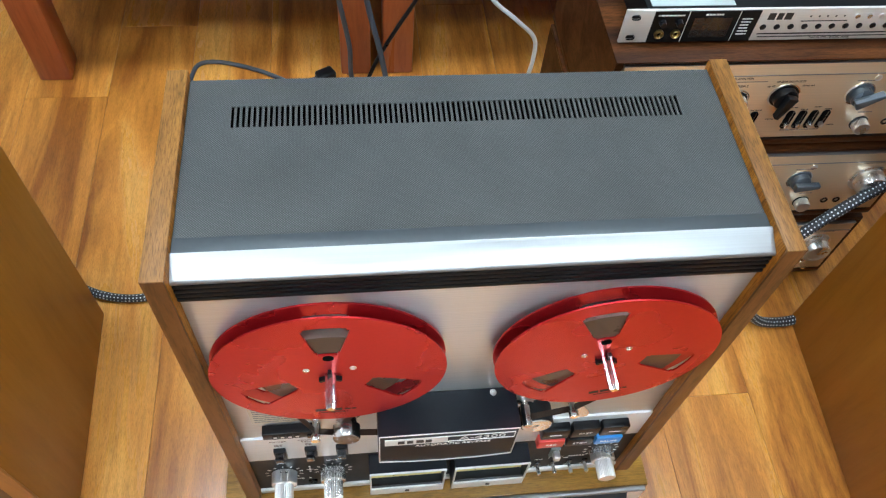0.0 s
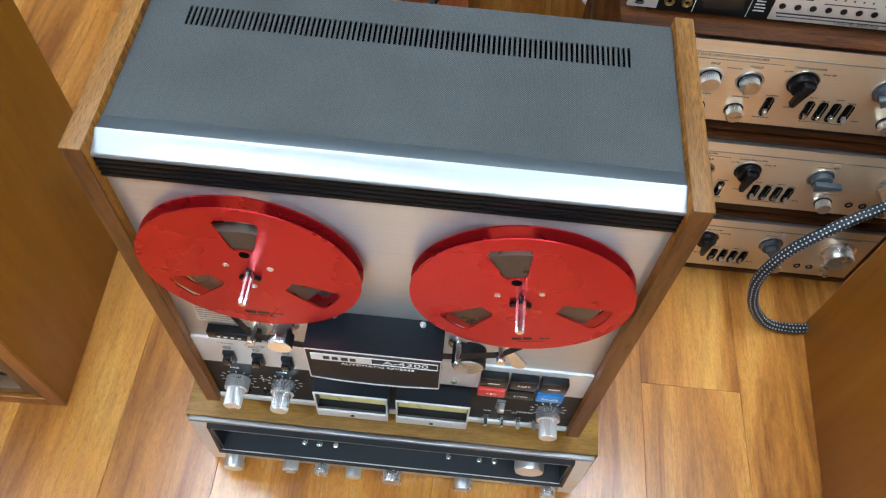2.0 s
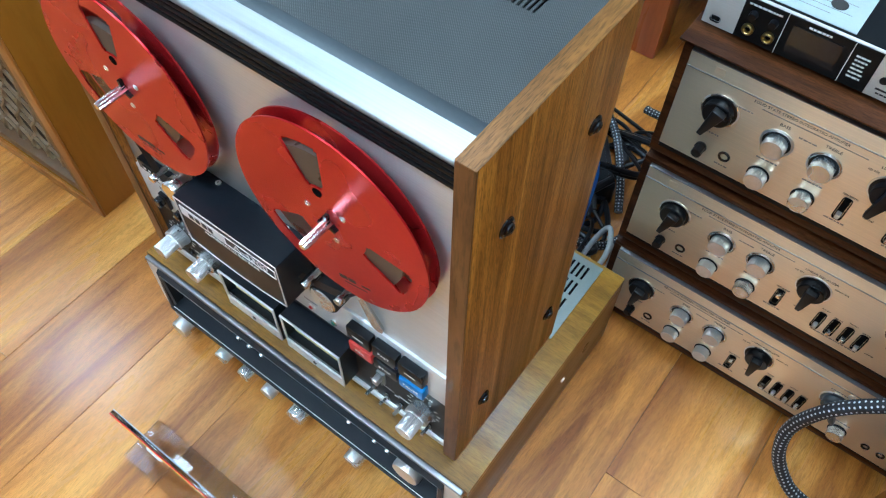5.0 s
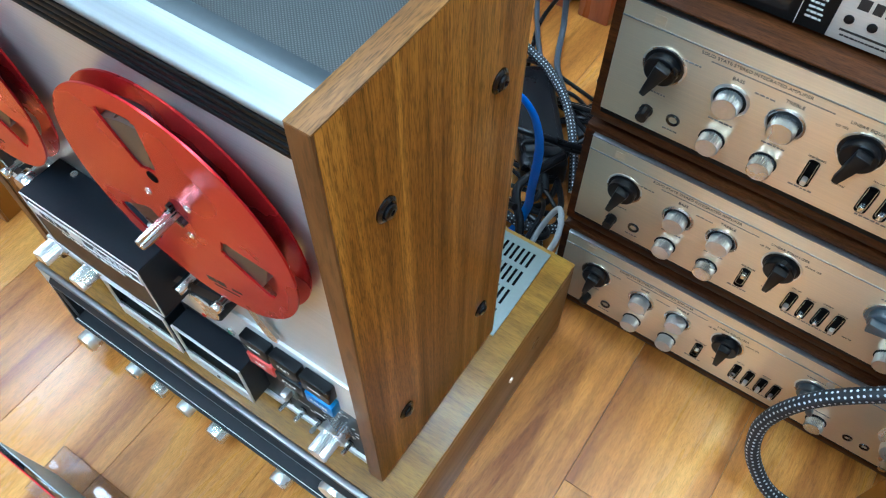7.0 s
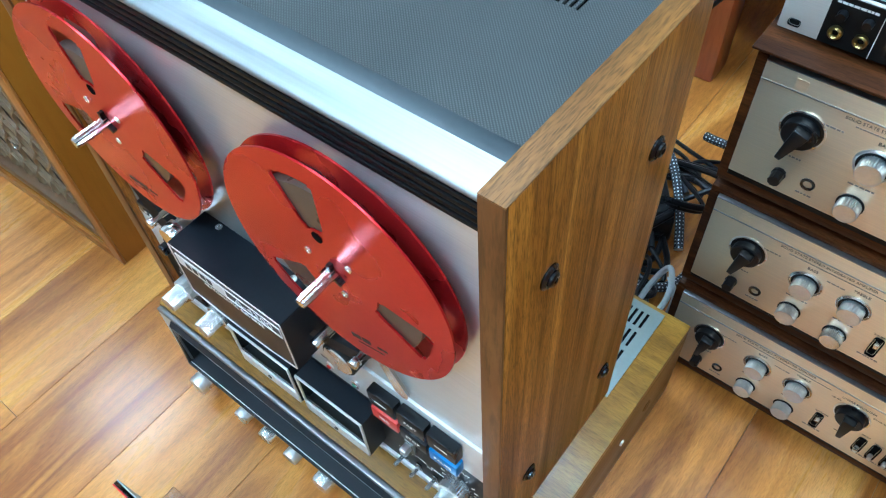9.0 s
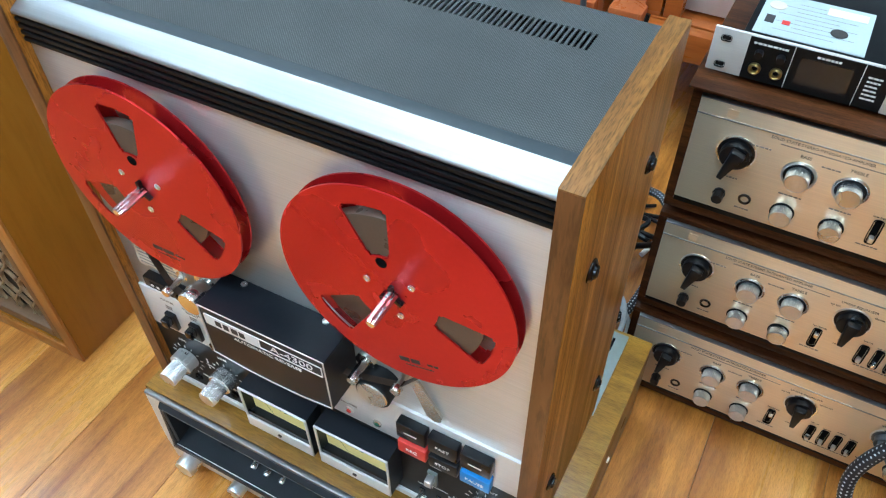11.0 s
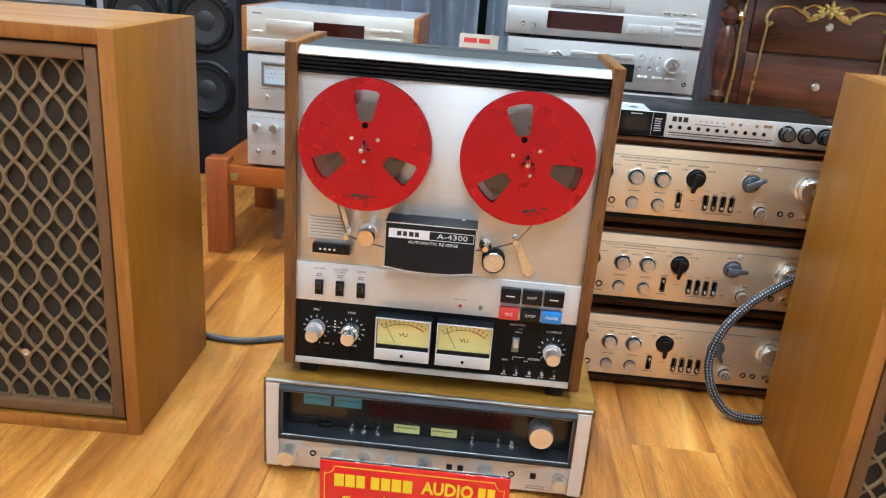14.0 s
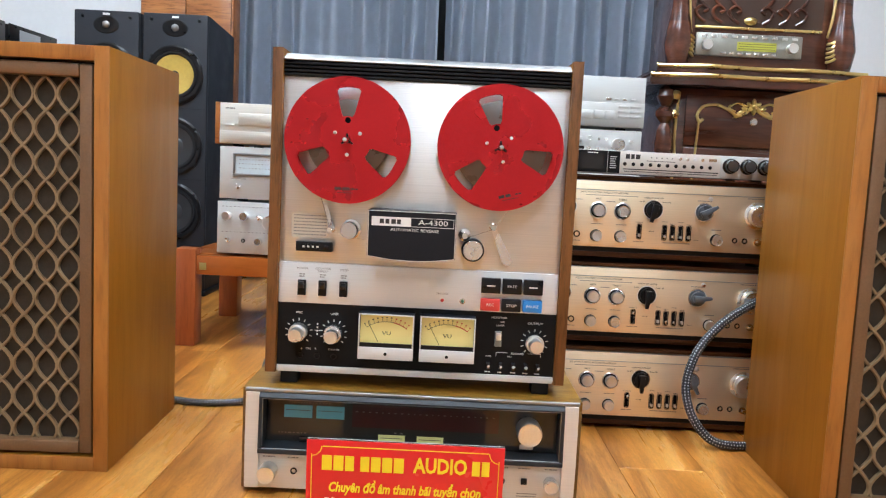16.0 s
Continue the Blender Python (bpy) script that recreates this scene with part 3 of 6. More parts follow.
    for a in ((-0.2068, -0.0843, 0.191, 0.2853), (0.087, 0.2068, 0.191, 0.2853), (-0.0031, 0.0057, 0.2102, 0.2779), (-0.0843, 0.087, 0.191, 0.2102), (-0.0843, 0.087, 0.2779, 0.2853)):
        part("lower_panel", box(B(), a[0], a[1], 0.0065, 0.0298, a[2], a[3]), BLACK, D, "black control panel", False)
    part("bottom_trim", box(B(), -0.2068, 0.2068, 0.0035, 0.0298, 0.1812, 0.1909, 0.001), ALU_PLATE, D)
    for x in (-0.19, 0.19):
        for y in (0.03, 0.15):
            part("foot", box(B(), x - 0.013, x + 0.013, y - 0.013, y + 0.013, 0.1604, 0.1812, 0.002), RUBBER, D)
    # head cover
    hb = B()
    cx = -0.012
    out = [(-0.063, 0.364), (-0.03, 0.3595), (0.0, 0.3585), (0.03, 0.3595), (0.063, 0.364), (0.063, 0.4305), (-0.063, 0.4305)]
    fr = [hb.verts.new((cx + x, -0.031, z)) for x, z in out]
    bk = [hb.verts.new((cx + x * 1.0, 0.0079, z)) for x, z in out]
    hb.faces.new(fr), hb.faces.new(bk[::-1])
    for i in range(len(out)):
        j = (i + 1) % len(out)
        hb.faces.new((fr[i], fr[j], bk[j], bk[i]))
    bmesh.ops.bevel(hb, geom=[ed for ed in hb.edges], offset=0.0007, segments=1, affect="EDGES")
    H = part("head_cover", hb, NAVY_BLACK, D, "blue-black head cover with white border")
    br = B()
    pts = [Vector((cx + x * 0.985, -0.0318, 0.3945 + (z - 0.3945) * 0.975)) for x, z in out]
    for i in range(len(pts)):
        p, q = pts[i], pts[(i + 1) % len(pts)]
        d = (q - p).normalized()
        s = Vector((d.z, 0, -d.x)) * 0.0005
        v = [br.verts.new(u) for u in (p - s, p + s, q + s, q - s)]
        br.faces.new(v)
        w = [br.verts.new(u + Vector((0, 0.0008, 0))) for u in (p - s, p + s, q + s, q - s)]
        for k in range(4):
            br.faces.new((v[k], v[(k + 1) % 4], w[(k + 1) % 4], w[k]))
    part("border", br, ALU_PLATE, H, "thin silver border", False)
    part("name_strip", box(B(), -0.0695, -0.0135, -0.0320, -0.0311, 0.4085, 0.4215), WHITE_PLASTIC, H, "silver-white name strip", False)
    nb = B()
    for k, w in enumerate((0.006, 0.0055, 0.0065, 0.0055)):
        box(nb, -0.058 + k * 0.0082, -0.058 + k * 0.0082 + w, -0.0323, -0.0320, 0.4118, 0.4184)
    part("emblem", nb, DARK_INK, H, "black maker's mark", False)
    fb = B()
    for a in ((-0.0135, 0.0475, 0.4209, 0.4215), (-0.0135, 0.0475, 0.4085, 0.4091), (0.0469, 0.0475, 0.4091, 0.4209)):
        box(fb, a[0], a[1], -0.0319, -0.0311, a[2], a[3])
    part("model_frame", fb, WHITE_INK, H, "", False)
    words("model_number", "A-4300", 0.0105, 0.018, -0.0318, 0.415, WHITE_INK, H, wide=1.35)
    words("lettering", "AUTOMATIC REVERSE", 0.0058, -0.008, -0.0318, 0.4035, WHITE_INK, H, wide=1.2)
    for x in (-0.052, 0.03):
        part("screw", lathe(B(), [(0, 0), (0.0032, 0), (0.003, 0.0012), (0.0012, 0.0014), (0.001, 0.0006), (0, 0.0006)], Matrix.Translation((x, 0.003, 0.4305)), 16), STEEL, H)
    # tape path
    part("guide_roller", lathe(B(), [(0, 0), (0.0145, 0), (0.0145, 0.003), (0.010, 0.004), (0.010, 0.014), (0.0125, 0.0145), (0.0125, 0.026), (0.0115, 0.0275), (0, 0.0275)], facing(-0.103, 0.0080, 0.398), 40), CHROME, D, "polished guide roller")
    pr = part("pinch_roller", lathe(B(), [(0, 0), (0.0165, 0), (0.0165, 0.018), (0.0155, 0.019), (0.0, 0.019)], facing(0.077, 0.0080, 0.377), 48), RUBBER, D, "black pinch roller")
    part("roller_cap", lathe(B(), [(0, 0), (0.0145, 0), (0.0145, 0.004), *turned(0.0135, 0.005)], facing(0.077, -0.0073, 0.377), 48), STEEL, pr, "turned steel cap")
    part("capstan", lathe(B(), [(0, 0), (0.009, 0), (0.009, 0.006), (0.0045, 0.007), (0.0045, 0.026), (0.004, 0.027), (0, 0.027)], facing(0.064, 0.0080, 0.398), 24), CHROME, D)
    for p, q, w in (((-0.141, 0.0, 0.432), (-0.131, 0.0, 0.397), 0.0042), ((0.105, 0.0, 0.412), (0.128, 0.0, 0.362), 0.0075)):
        p, q = Vector(p), Vector(q)
        d = (q - p).normalized()
        s = Vector((d.z, 0, -d.x))
        bm = B()
        vv = [p - s * w * 0.45, p + s * w * 0.45, q + s * w, q + d * w * 0.8 + s * w * 0.4, q + d * w * 0.8 - s * w * 0.4, q - s * w]
        f = [bm.verts.new(v + Vector((0, 0.002, 0))) for v in vv]
        g = [bm.verts.new(v + Vector((0, 0.0045, 0))) for v in vv]
        bm.faces.new(f), bm.faces.new(g[::-1])
        for i in range(6):
            bm.faces.new((f[i], f[(i + 1) % 6], g[(i + 1) % 6], g[i]))
        arm = part("tension_arm", bm, STEEL, D, "steel tension arm", False)
        e = q if p.x < 0 else p
        part("guide_pin", lathe(B(), [(0, 0), (0.0052, 0), (0.0052, 0.004), (0.003, 0.005), (0.003, 0.02), (0.0045, 0.021), (0.0045, 0.026), (0.004, 0.0268), (0, 0.0268)], facing(e.x, 0.0080, e.z), 24), CHROME, arm)
    for run in (((-0.148, 0.45), (-0.131, 0.397), (-0.103, 0.388), (-0.074, 0.384)), ((0.05, 0.392), (0.064, 0.394), (0.105, 0.409), (0.135, 0.45))):
        tp = B()
        e0 = [tp.verts.new((x, -0.012, z)) for x, z in run]
        e1 = [tp.verts.new((x, -0.006, z)) for x, z in run]
        for k in range(3):
            tp.faces.new((e0[k], e0[k + 1], e1[k + 1], e1[k]))
        bmesh.ops.solidify(tp, geom=tp.faces[:], thickness=0.0003)
        part("running_tape", tp, TAPE, D, "brown tape threaded past the guides", False)
    inf = part("instruction_label", box(B(), -0.190, -0.136, 0.0074, 0.0079, 0.383, 0.4195), CREAM, D, "small cream instruction label", False)
    bm = B()
    bars(bm, -0.187, -0.139, 0.0074, 0.4155, 0.0016, 3, 7, 0.0047)
    part("printing", bm, GREY_INK, inf, "", False)
    cn = part("tape_counter", box(B(), -0.182, -0.1285, -0.002, 0.0079, 0.3635, 0.3775, 0.0012), BLACK_PLASTIC, D, "black four-digit tape counter")
    for k in range(4):
        part("digit_wheel", box(B(), -0.173 + k * 0.0068, -0.173 + k * 0.0068 + 0.0055, -0.0028, -0.0021, 0.3665, 0.3745), BLACK, cn)
        bm = B()
        bars(bm, -0.1718 + k * 0.0068, -0.1685 + k * 0.0068, -0.0028, 0.3705, 0.0028, k)
        part("digit", bm, WHITE_INK, cn, "", False)
    part("reset_button", box(B(), -0.1405, -0.1335, -0.0045, -0.0021, 0.3675, 0.3735, 0.0006), BLACK_GLOSS, cn)
    # switch plate
    for x, tx in ((-0.172, "POWER"), (-0.1415, "COUNTER\nREPEAT"), (-0.1105, "SPEED")):
        s = part("rocker_switch", box(B(), x - 0.006, x + 0.006, 0.0008, 0.0054, 0.2975, 0.3205, 0.0008), BLACK_PLASTIC, D, "black rocker switch")
        part("rocker", box(B(), x - 0.0042, x + 0.0042, -0.0075, 0.0007, 0.309, 0.3192, 0.0012), BLACK_GLOSS, s)
        words("lettering", tx, 0.0042, x, 0.0053, 0.337 if "\n" not in tx else 0.3355, GREY_INK, D, wide=1.15)
        bm = B()
        bars(bm, x - 0.0045, x + 0.0045, 0.0054, 0.3285, 0.0016, int(-x * 999), 2, 0.0032)
        part("printing", bm, GREY_INK, D, "", False)
    for x, c in ((0.036, RED_INK), (0.066, plain("green_lens", (0.05, 0.2, 0.12), 0.3))):
        p = part("indicator_lamp", lathe(B(), [(0, 0), (0.0045, 0), (0.0045, 0.0015), (0.003, 0.002), (0.003, 0.0012), (0, 0.0012)], facing(x, 0.0054, 0.2995), 20), STEEL, D, "small indicator lamp in a steel ring")
        part("lens", lathe(B(), [(0, 0.0012), (0.0026, 0.0012), (0.002, 0.003), (0, 0.0036)], facing(x, 0.0054, 0.2995), 16), c, p)
    words("lettering", "RECORD", 0.0038, 0.036, 0.0053, 0.309, GREY_INK, D, wide=1.2)
    keys = ((0.0925, 0.3145, BLACK_PLASTIC, ""), (0.1235, 0.3145, BLACK_PLASTIC, "FAST"), (0.1545, 0.3145, BLACK_PLASTIC, ""),
            (0.0925, 0.2885, RED_KEY, "REC"), (0.1235, 0.2885, BLACK_PLASTIC, "STOP"), (0.1545, 0.2885, BLUE_KEY, "PAUSE"))
    for x, z, c, tx in keys:
        h = 0.0225 if z > 0.3 else 0.018
        kb = B()
        box(kb, x, x + 0.0285, -0.0045, 0.0054, z, z + h, 0.0012)
        k = part("piano_key", kb, c, D, {"": "black push key with arrow", "REC": "red record key", "PAUSE": "blue pause key"}.get(tx, "black push key"))
        if tx:
            words("lettering", tx, 0.0058, x + 0.0142, -0.0047, z + h / 2, WHITE_INK, k, wide=1.1)
        else:
            part("arrow", box(B(), x + 0.008, x + 0.0205, -0.0049, -0.0046, z + h / 2 - 0.0009, z + h / 2 + 0.0009), WHITE_INK, k, "white arrow", False)
    # black panel
    for x, tx in ((-0.175, "MIC"), (-0.123, "LINE"), (0.176, "OUTPUT")):
        deck_knob(D, x, 0.242, "level_knob")
        words("lettering", tx, 0.0048, x, 0.0063, 0.2705, WHITE_INK, D, wide=1.2)
    for x in (-0.172, -0.147, -0.122):
        part("jack_socket", lathe(B(), [(0, -0.004), (0.0028, -0.004), (0.0028, 0.0012), (0.0034, 0.0022), (0.0048, 0.0022), (0.0052, 0)], facing(x, 0.0065, 0.2065), 24), (BLACK_GLOSS), D)
        part("socket_ring", lathe(B(), [(0.0038, 0.0023), (0.0046, 0.0023), (0.0046, 0.0028), (0.0038, 0.0028), (0.0038, 0.0023)], facing(x, 0.0065, 0.2065), 24), RUBBER, D)
    words("lettering", "L    MIC    R", 0.004, -0.1595, 0.0063, 0.2165, WHITE_INK, D, wide=1.15)
    words("lettering", "PHONES", 0.004, -0.122, 0.0063, 0.2165, WHITE_INK, D, wide=1.15)
    ms = B()
    for k in range(4):
        box(ms, -0.1485, -0.1465, 0.0062, 0.0064, 0.238 + k * 0.005, 0.2405 + k * 0.005)
    box(ms, -0.1515, -0.1435, 0.0062, 0.0064, 0.2445, 0.2453)
    part("printing", ms, WHITE_INK, D, "", False)
    vu_meter(D, -0.0842)
    vu_meter(D, 0.0058)
    s = part("monitor_switch", box(B(), 0.117, 0.127, 0.003, 0.0064, 0.234, 0.257, 0.0006), GREY_PLATE, D, "grey slide switch")
    part("slider", box(B(), 0.1185, 0.1255, -0.006, 0.0029, 0.245, 0.2555, 0.001), STEEL, s)
    words("lettering", "MONITOR", 0.0044, 0.122, 0.0063, 0.277, WHITE_INK, D, wide=1.15)
    words("lettering", "TAPE", 0.003, 0.127, 0.0063, 0.2705, WHITE_INK, D)
    words("lettering", "SOURCE", 0.003, 0.1245, 0.0063, 0.2655, WHITE_INK, D)
    words("lettering", "RECORD", 0.0042, 0.152, 0.0063, 0.2235, WHITE_INK, D, wide=1.15)
    words("lettering", "BIAS", 0.003, 0.1405, 0.0063, 0.219, WHITE_INK, D)
    words("lettering", "METER", 0.0032, 0.109, 0.0063, 0.2185, WHITE_INK, D)
    ms = B()
    for a in ((0.120, 0.137, 0.2245, 0.2251), (0.167, 0.187, 0.2245, 0.2251), (0.120, 0.1206, 0.2195, 0.2245), (0.1864, 0.187, 0.2195, 0.2245)):
        box(ms, a[0], a[1], 0.0062, 0.0064, a[2], a[3])
    for k, x in enumerate((0.109, 0.1275, 0.1465, 0.165, 0.183)):
        bars(ms, x - 0.004, x + 0.004, 0.0065, 0.1945, 0.0014, k)
    part("printing", ms, WHITE_INK, D, "", False)
    for x in (0.109, 0.1275, 0.1465, 0.165, 0.183):
        s = part("toggle_switch", box(B(), x - 0.003, x + 0.003, 0.0045, 0.0064, 0.198, 0.2105, 0.0008), BLACK_GLOSS, D)
        part("lever", lathe(B(), [(0, 0), (0.0016, 0), (0.0024, 0.011), (0.0018, 0.0125), (0, 0.0128)], facing(x, 0.0045, 0.2035, -12), 14), STEEL, s)
    # spindles
    for x in (-0.1105, 0.1085):
        sp = part("spindle", lathe(B(), [(0, 0), (0.024, 0), (0.024, 0.007), (0.022, 0.0085), (0, 0.0085)], facing(x, 0.0079, 0.5265), 40), STEEL, D, "steel reel table and spindle")
        part("reel_lock", lathe(B(), [(0.0, 0.0085), (0.0042, 0.0085), (0.0042, 0.046), (0.0036, 0.050), (0.0, 0.0505)], facing(x, 0.0079, 0.5265), 18, -0.0011, 1, 1, 3), CHROME, sp)
        st = B()
        for a in (90, 210, 330):
            m = Matrix.Translation((x, 0, 0.5265)) @ Matrix.Rotation(radians(-a), 4, "Y")
            n0 = len(st.verts)
            box(st, 0.003, 0.0095, -0.0175, -0.0139, -0.0014, 0.0014)
            st.verts.ensure_lookup_table()
            for v in st.verts[n0:]:
                v.co = m @ v.co
        part("lock_star", st, BLACK_PLASTIC, sp, "three-winged black lock", False)
    return D


# colour set between the brown wood and its golden look under light
wood_edge_top = wood("light_tinted_wood_edge", (0.14, 0.06, 0.015), (0.26, 0.118, 0.028), (0.36, 0.175, 0.045), "y", 1.2, 0.42, 0.0, 1.0, 0.12, 0.35, 0.25, 1.1, 1.6, 0.4)
deck()
# the reels ride on the spindles
reel(pose(-0.1105, -0.0075, 0.5265), 0, 0.058, 5)
reel(pose(0.1085, -0.0075, 0.5265), -14, 0.066, 9)


# ---- receiver under the deck ----
def simple_knob(parent, name, x, y, z, r, d, material=STEEL, ribs=True, label="", segs=48):
    return part(name, lathe(B(), [(0, 0), (r, 0), (r, d * 0.88), (r * 0.93, d), *turned(r * 0.86, d - 0.0004)], facing(x, y, z), segs, -0.0005 if ribs else 0, 1, 1, 2), material, parent, label)


def receiver():
    R = thing("stereo_receiver", pose(0, 0, 0), "silver-fronted stereo receiver in a wooden case on the floor", "receiver")
    yf, yb, zt = -0.018, 0.318, 0.16
    part("case_top", box(B(), -0.2505, 0.2505, yf + 0.003, yb, 0.146, zt, 0.0012), RECEIVER_WOOD, R, "yellow-brown wood veneer")
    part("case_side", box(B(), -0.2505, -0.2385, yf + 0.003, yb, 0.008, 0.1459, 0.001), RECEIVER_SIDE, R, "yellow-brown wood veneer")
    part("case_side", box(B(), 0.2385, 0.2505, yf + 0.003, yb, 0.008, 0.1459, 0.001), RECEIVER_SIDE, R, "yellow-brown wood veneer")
    part("chassis", box(B(), -0.238, 0.238, 0.03, yb - 0.006, 0.010, 0.1455), BLACK, R)
    vp = B()
    px0, px1, py0, py1 = -0.222, 0.222, 0.19, 0.312
    box(vp, px0, px1, py0, py1, zt + 0.0002, zt + 0.0022, 0.0005)
    part("vent_plate", vp, GREY_PLATE, R, "grey steel vent plate")
    # slots are black strips on the plate, dark in place of depth
    slot = None
    for row in range(4):
        for k in range(61):
            x = -0.2085 + k * 0.0069
            if slot is None:
                slot = part("vent_slot", box(B(), 0, 0.0031, 0, 0.0205, zt + 0.0021, zt + 0.0026), INTERIOR, R, "", False)
                one = slot
            else:
                one = slot.copy()
                scene.collection.objects.link(one)
            one.location = (x, 0.199 + row * 0.0275, 0)
    # front with a real opening for the dial
    f = B()
    w0, w1, d0, d1 = -0.228, 0.228, 0.064, 0.1535
    box(f, -0.2445, 0.2445, yf, yf + 0.004, 0.009, d0, 0.0006)
    box(f, -0.2445, w0, yf, yf + 0.004, d0, d1)
    box(f, w1, 0.2445, yf, yf + 0.004, d0, d1)
    part("front_panel", f, CHAMPAGNE_PALE, R, "pale satin front panel")
    slate = plain("slate_surround", (0.014, 0.017, 0.021), 0.48, 0.1)
    part("lip_edge", box(B(), -0.246, 0.246, yf - 0.004, yf + 0.0028, 0.1552, 0.1608, 0.0016, 3), ALU_BAR, R, "bright silver front lip")

    def bezel(name, prof, x0, x1, material, label):
        bm = B()
        e = [[bm.verts.new((x, y, z)) for y, z in prof] for x in (x0, x1)]
        for i in range(len(prof)):
            j = (i + 1) % len(prof)
            bm.faces.new((e[0][i], e[0][j], e[1][j], e[1][i]))
        bm.faces.new(e[0]), bm.faces.new(e[1][::-1])
        bmesh.ops.bevel(bm, geom=bm.edges[:], offset=0.0005, segments=1, affect="EDGES")
        return part(name, bm, material, R, label, False)

    bezel("upper_bezel", [(yf - 0.0035, 0.1551), (yf - 0.0085, 0.1490), (yf - 0.0080, 0.1470), (yf + 0.026, 0.1470), (yf + 0.026, 0.1551)], -0.2240, 0.2240, slate, "slate-grey sloping upper bezel")
    bezel("lower_bezel", [(yf - 0.013, 0.0655), (yf - 0.0125, 0.0725), (yf + 0.026, 0.0748), (yf + 0.026, 0.0655)], -0.2240, 0.2240, slate, "slate-grey lower bezel")
    for sx in (-1, 1):
        x0, x1 = sorted((sx * 0.2240, sx * (w1 - 0.009)))
        bezel("side_bezel", [(yf - 0.008, 0.1468), (yf - 0.0122, 0.0727), (yf + 0.026, 0.0750), (yf + 0.026, 0.1468)], x0, x1, slate, "slate-grey side bezel")
        x0, x1 = sorted((sx * 0.2445, sx * 0.2242))
        bezel("side_pillar", [(yf - 0.004, 0.1550), (yf - 0.0055, 0.0670), (yf - 0.0035, 0.0095), (yf - 0.0002, 0.0095), (yf - 0.0002, 0.1550)], x0, x1, CHAMPAGNE_PALE, "pale sloping end pillar")
    part("bezel_line", box(B(), -0.219, 0.219, yf - 0.0106, yf - 0.0098, 0.0727, 0.0733), WHITE_INK, R, "thin white line", False)
    ln = B()
    for a in ((w0 + 0.009, w1 - 0.009, 0.1462, 0.1469), (w0 + 0.0091, w0 + 0.0099, d0 + 0.011, 0.1461), (w1 - 0.0099, w1 - 0.0091, d0 + 0.011, 0.1461)):
        box(ln, a[0], a[1], yf - 0.0085, yf - 0.006, a[2], a[3])
    part("dial_edging", ln, ALU_BAR, R, "thin bright edging", False)
    di = part("dial_glass", box(B(), w0 + 0.0098, w1 - 0.0098, yf + 0.02, yf + 0.028, d0 + 0.011, 0.1469), DISPLAY, R, "dark tinted dial glass", False)
    for x in (-0.192, -0.144):
        m = part("level_meter", box(B(), x, x + 0.042, yf + 0.0185, yf + 0.0199, 0.112, 0.131), CYAN, di, "blue level meter", False)
        bm = B()
        bars(bm, x + 0.003, x + 0.039, yf + 0.0185, 0.1235, 0.0012, 4)
        part("scale", bm, DARK_INK, m, "", False)
    for x in (-0.05, 0.008):
        m = part("tuning_meter", box(B(), x, x + 0.04, yf + 0.0185, yf + 0.0199, 0.0775, 0.091), LIME, di, "lime tuning meter", False)
        bm = B()
        bars(bm, x + 0.003, x + 0.037, yf + 0.0185, 0.0865, 0.0011, 8)
        part("scale", bm, DARK_INK, m, "", False)
    part("scale_band", box(B(), -0.09, 0.13, yf + 0.0192, yf + 0.0199, 0.101, 0.136), RED_DISPLAY, di, "dark red scale band", False)
    bm = B()
    bars(bm, -0.085, 0.125, yf + 0.0191, 0.125, 0.0012, 20, gap=5.5)
    bars(bm, -0.185, -0.12, yf + 0.0198, 0.135, 0.0012, 31, gap=2)
    bars(bm, -0.2, -0.155, yf + 0.0198, 0.088, 0.0014, 32, gap=2)
    part("dial_marks", bm, plain("faint_dial_ink", (0.10, 0.07, 0.065), 0.5), di, "", False)
    part("push_bar", box(B(), -0.168, -0.147, yf + 0.012, yf + 0.0199, 0.0765, 0.084, 0.001), BLACK_GLOSS, di)
    for x in (-0.115, -0.095, -0.074, 0.073, 0.113, 0.133):
        s = part("lever_switch", lathe(B(), [(0, 0), (0.0026, 0), (0.0022, 0.004), (0.0034, 0.008), (0.0042, 0.0125), (0.0034, 0.0155), (0, 0.0162)], facing(x, yf + 0.02, 0.080, 8), 16), STEEL, R, "small chrome lever switch")
    words("lettering", "FM      AM", 0.003, -0.02, yf + 0.0183, 0.0945, GREY_INK, di)
    simple_knob(R, "tuning_knob", 0.174, yf + 0.02, 0.111, 0.0185, 0.031, STEEL, True, "large turned tuning knob", 72)
    part("badge", box(B(), 0.163, 0.183, yf + 0.0185, yf + 0.0199, 0.0795, 0.0865), WHITE_PLASTIC, di, "small pale badge", False)
    for x, r, d in ((-0.209, 0.0135, 0.024), (-0.134, 0.0105, 0.02), (-0.092, 0.0105, 0.02), (-0.05, 0.0105, 0.02), (0.001, 0.0135, 0.022), (0.096, 0.0125, 0.022), (0.209, 0.0105, 0.02)):
        simple_knob(R, "control_knob", x, yf, 0.0365, r, d)
    for x in (-0.172, 0.137):
        part("jack_socket", lathe(B(), [(0, -0.003), (0.003, -0.003), (0.003, 0.001), (0.0048, 0.0016), (0.0052, 0)], facing(x, yf, 0.0365), 20), BLACK_GLOSS, R)
    for x in (0.041, 0.058, 0.17):
        part("push_button", box(B(), x - 0.0045, x + 0.0045, yf - 0.004, yf, 0.0335, 0.0425, 0.0008), BLACK_PLASTIC, R)
    bm = B()
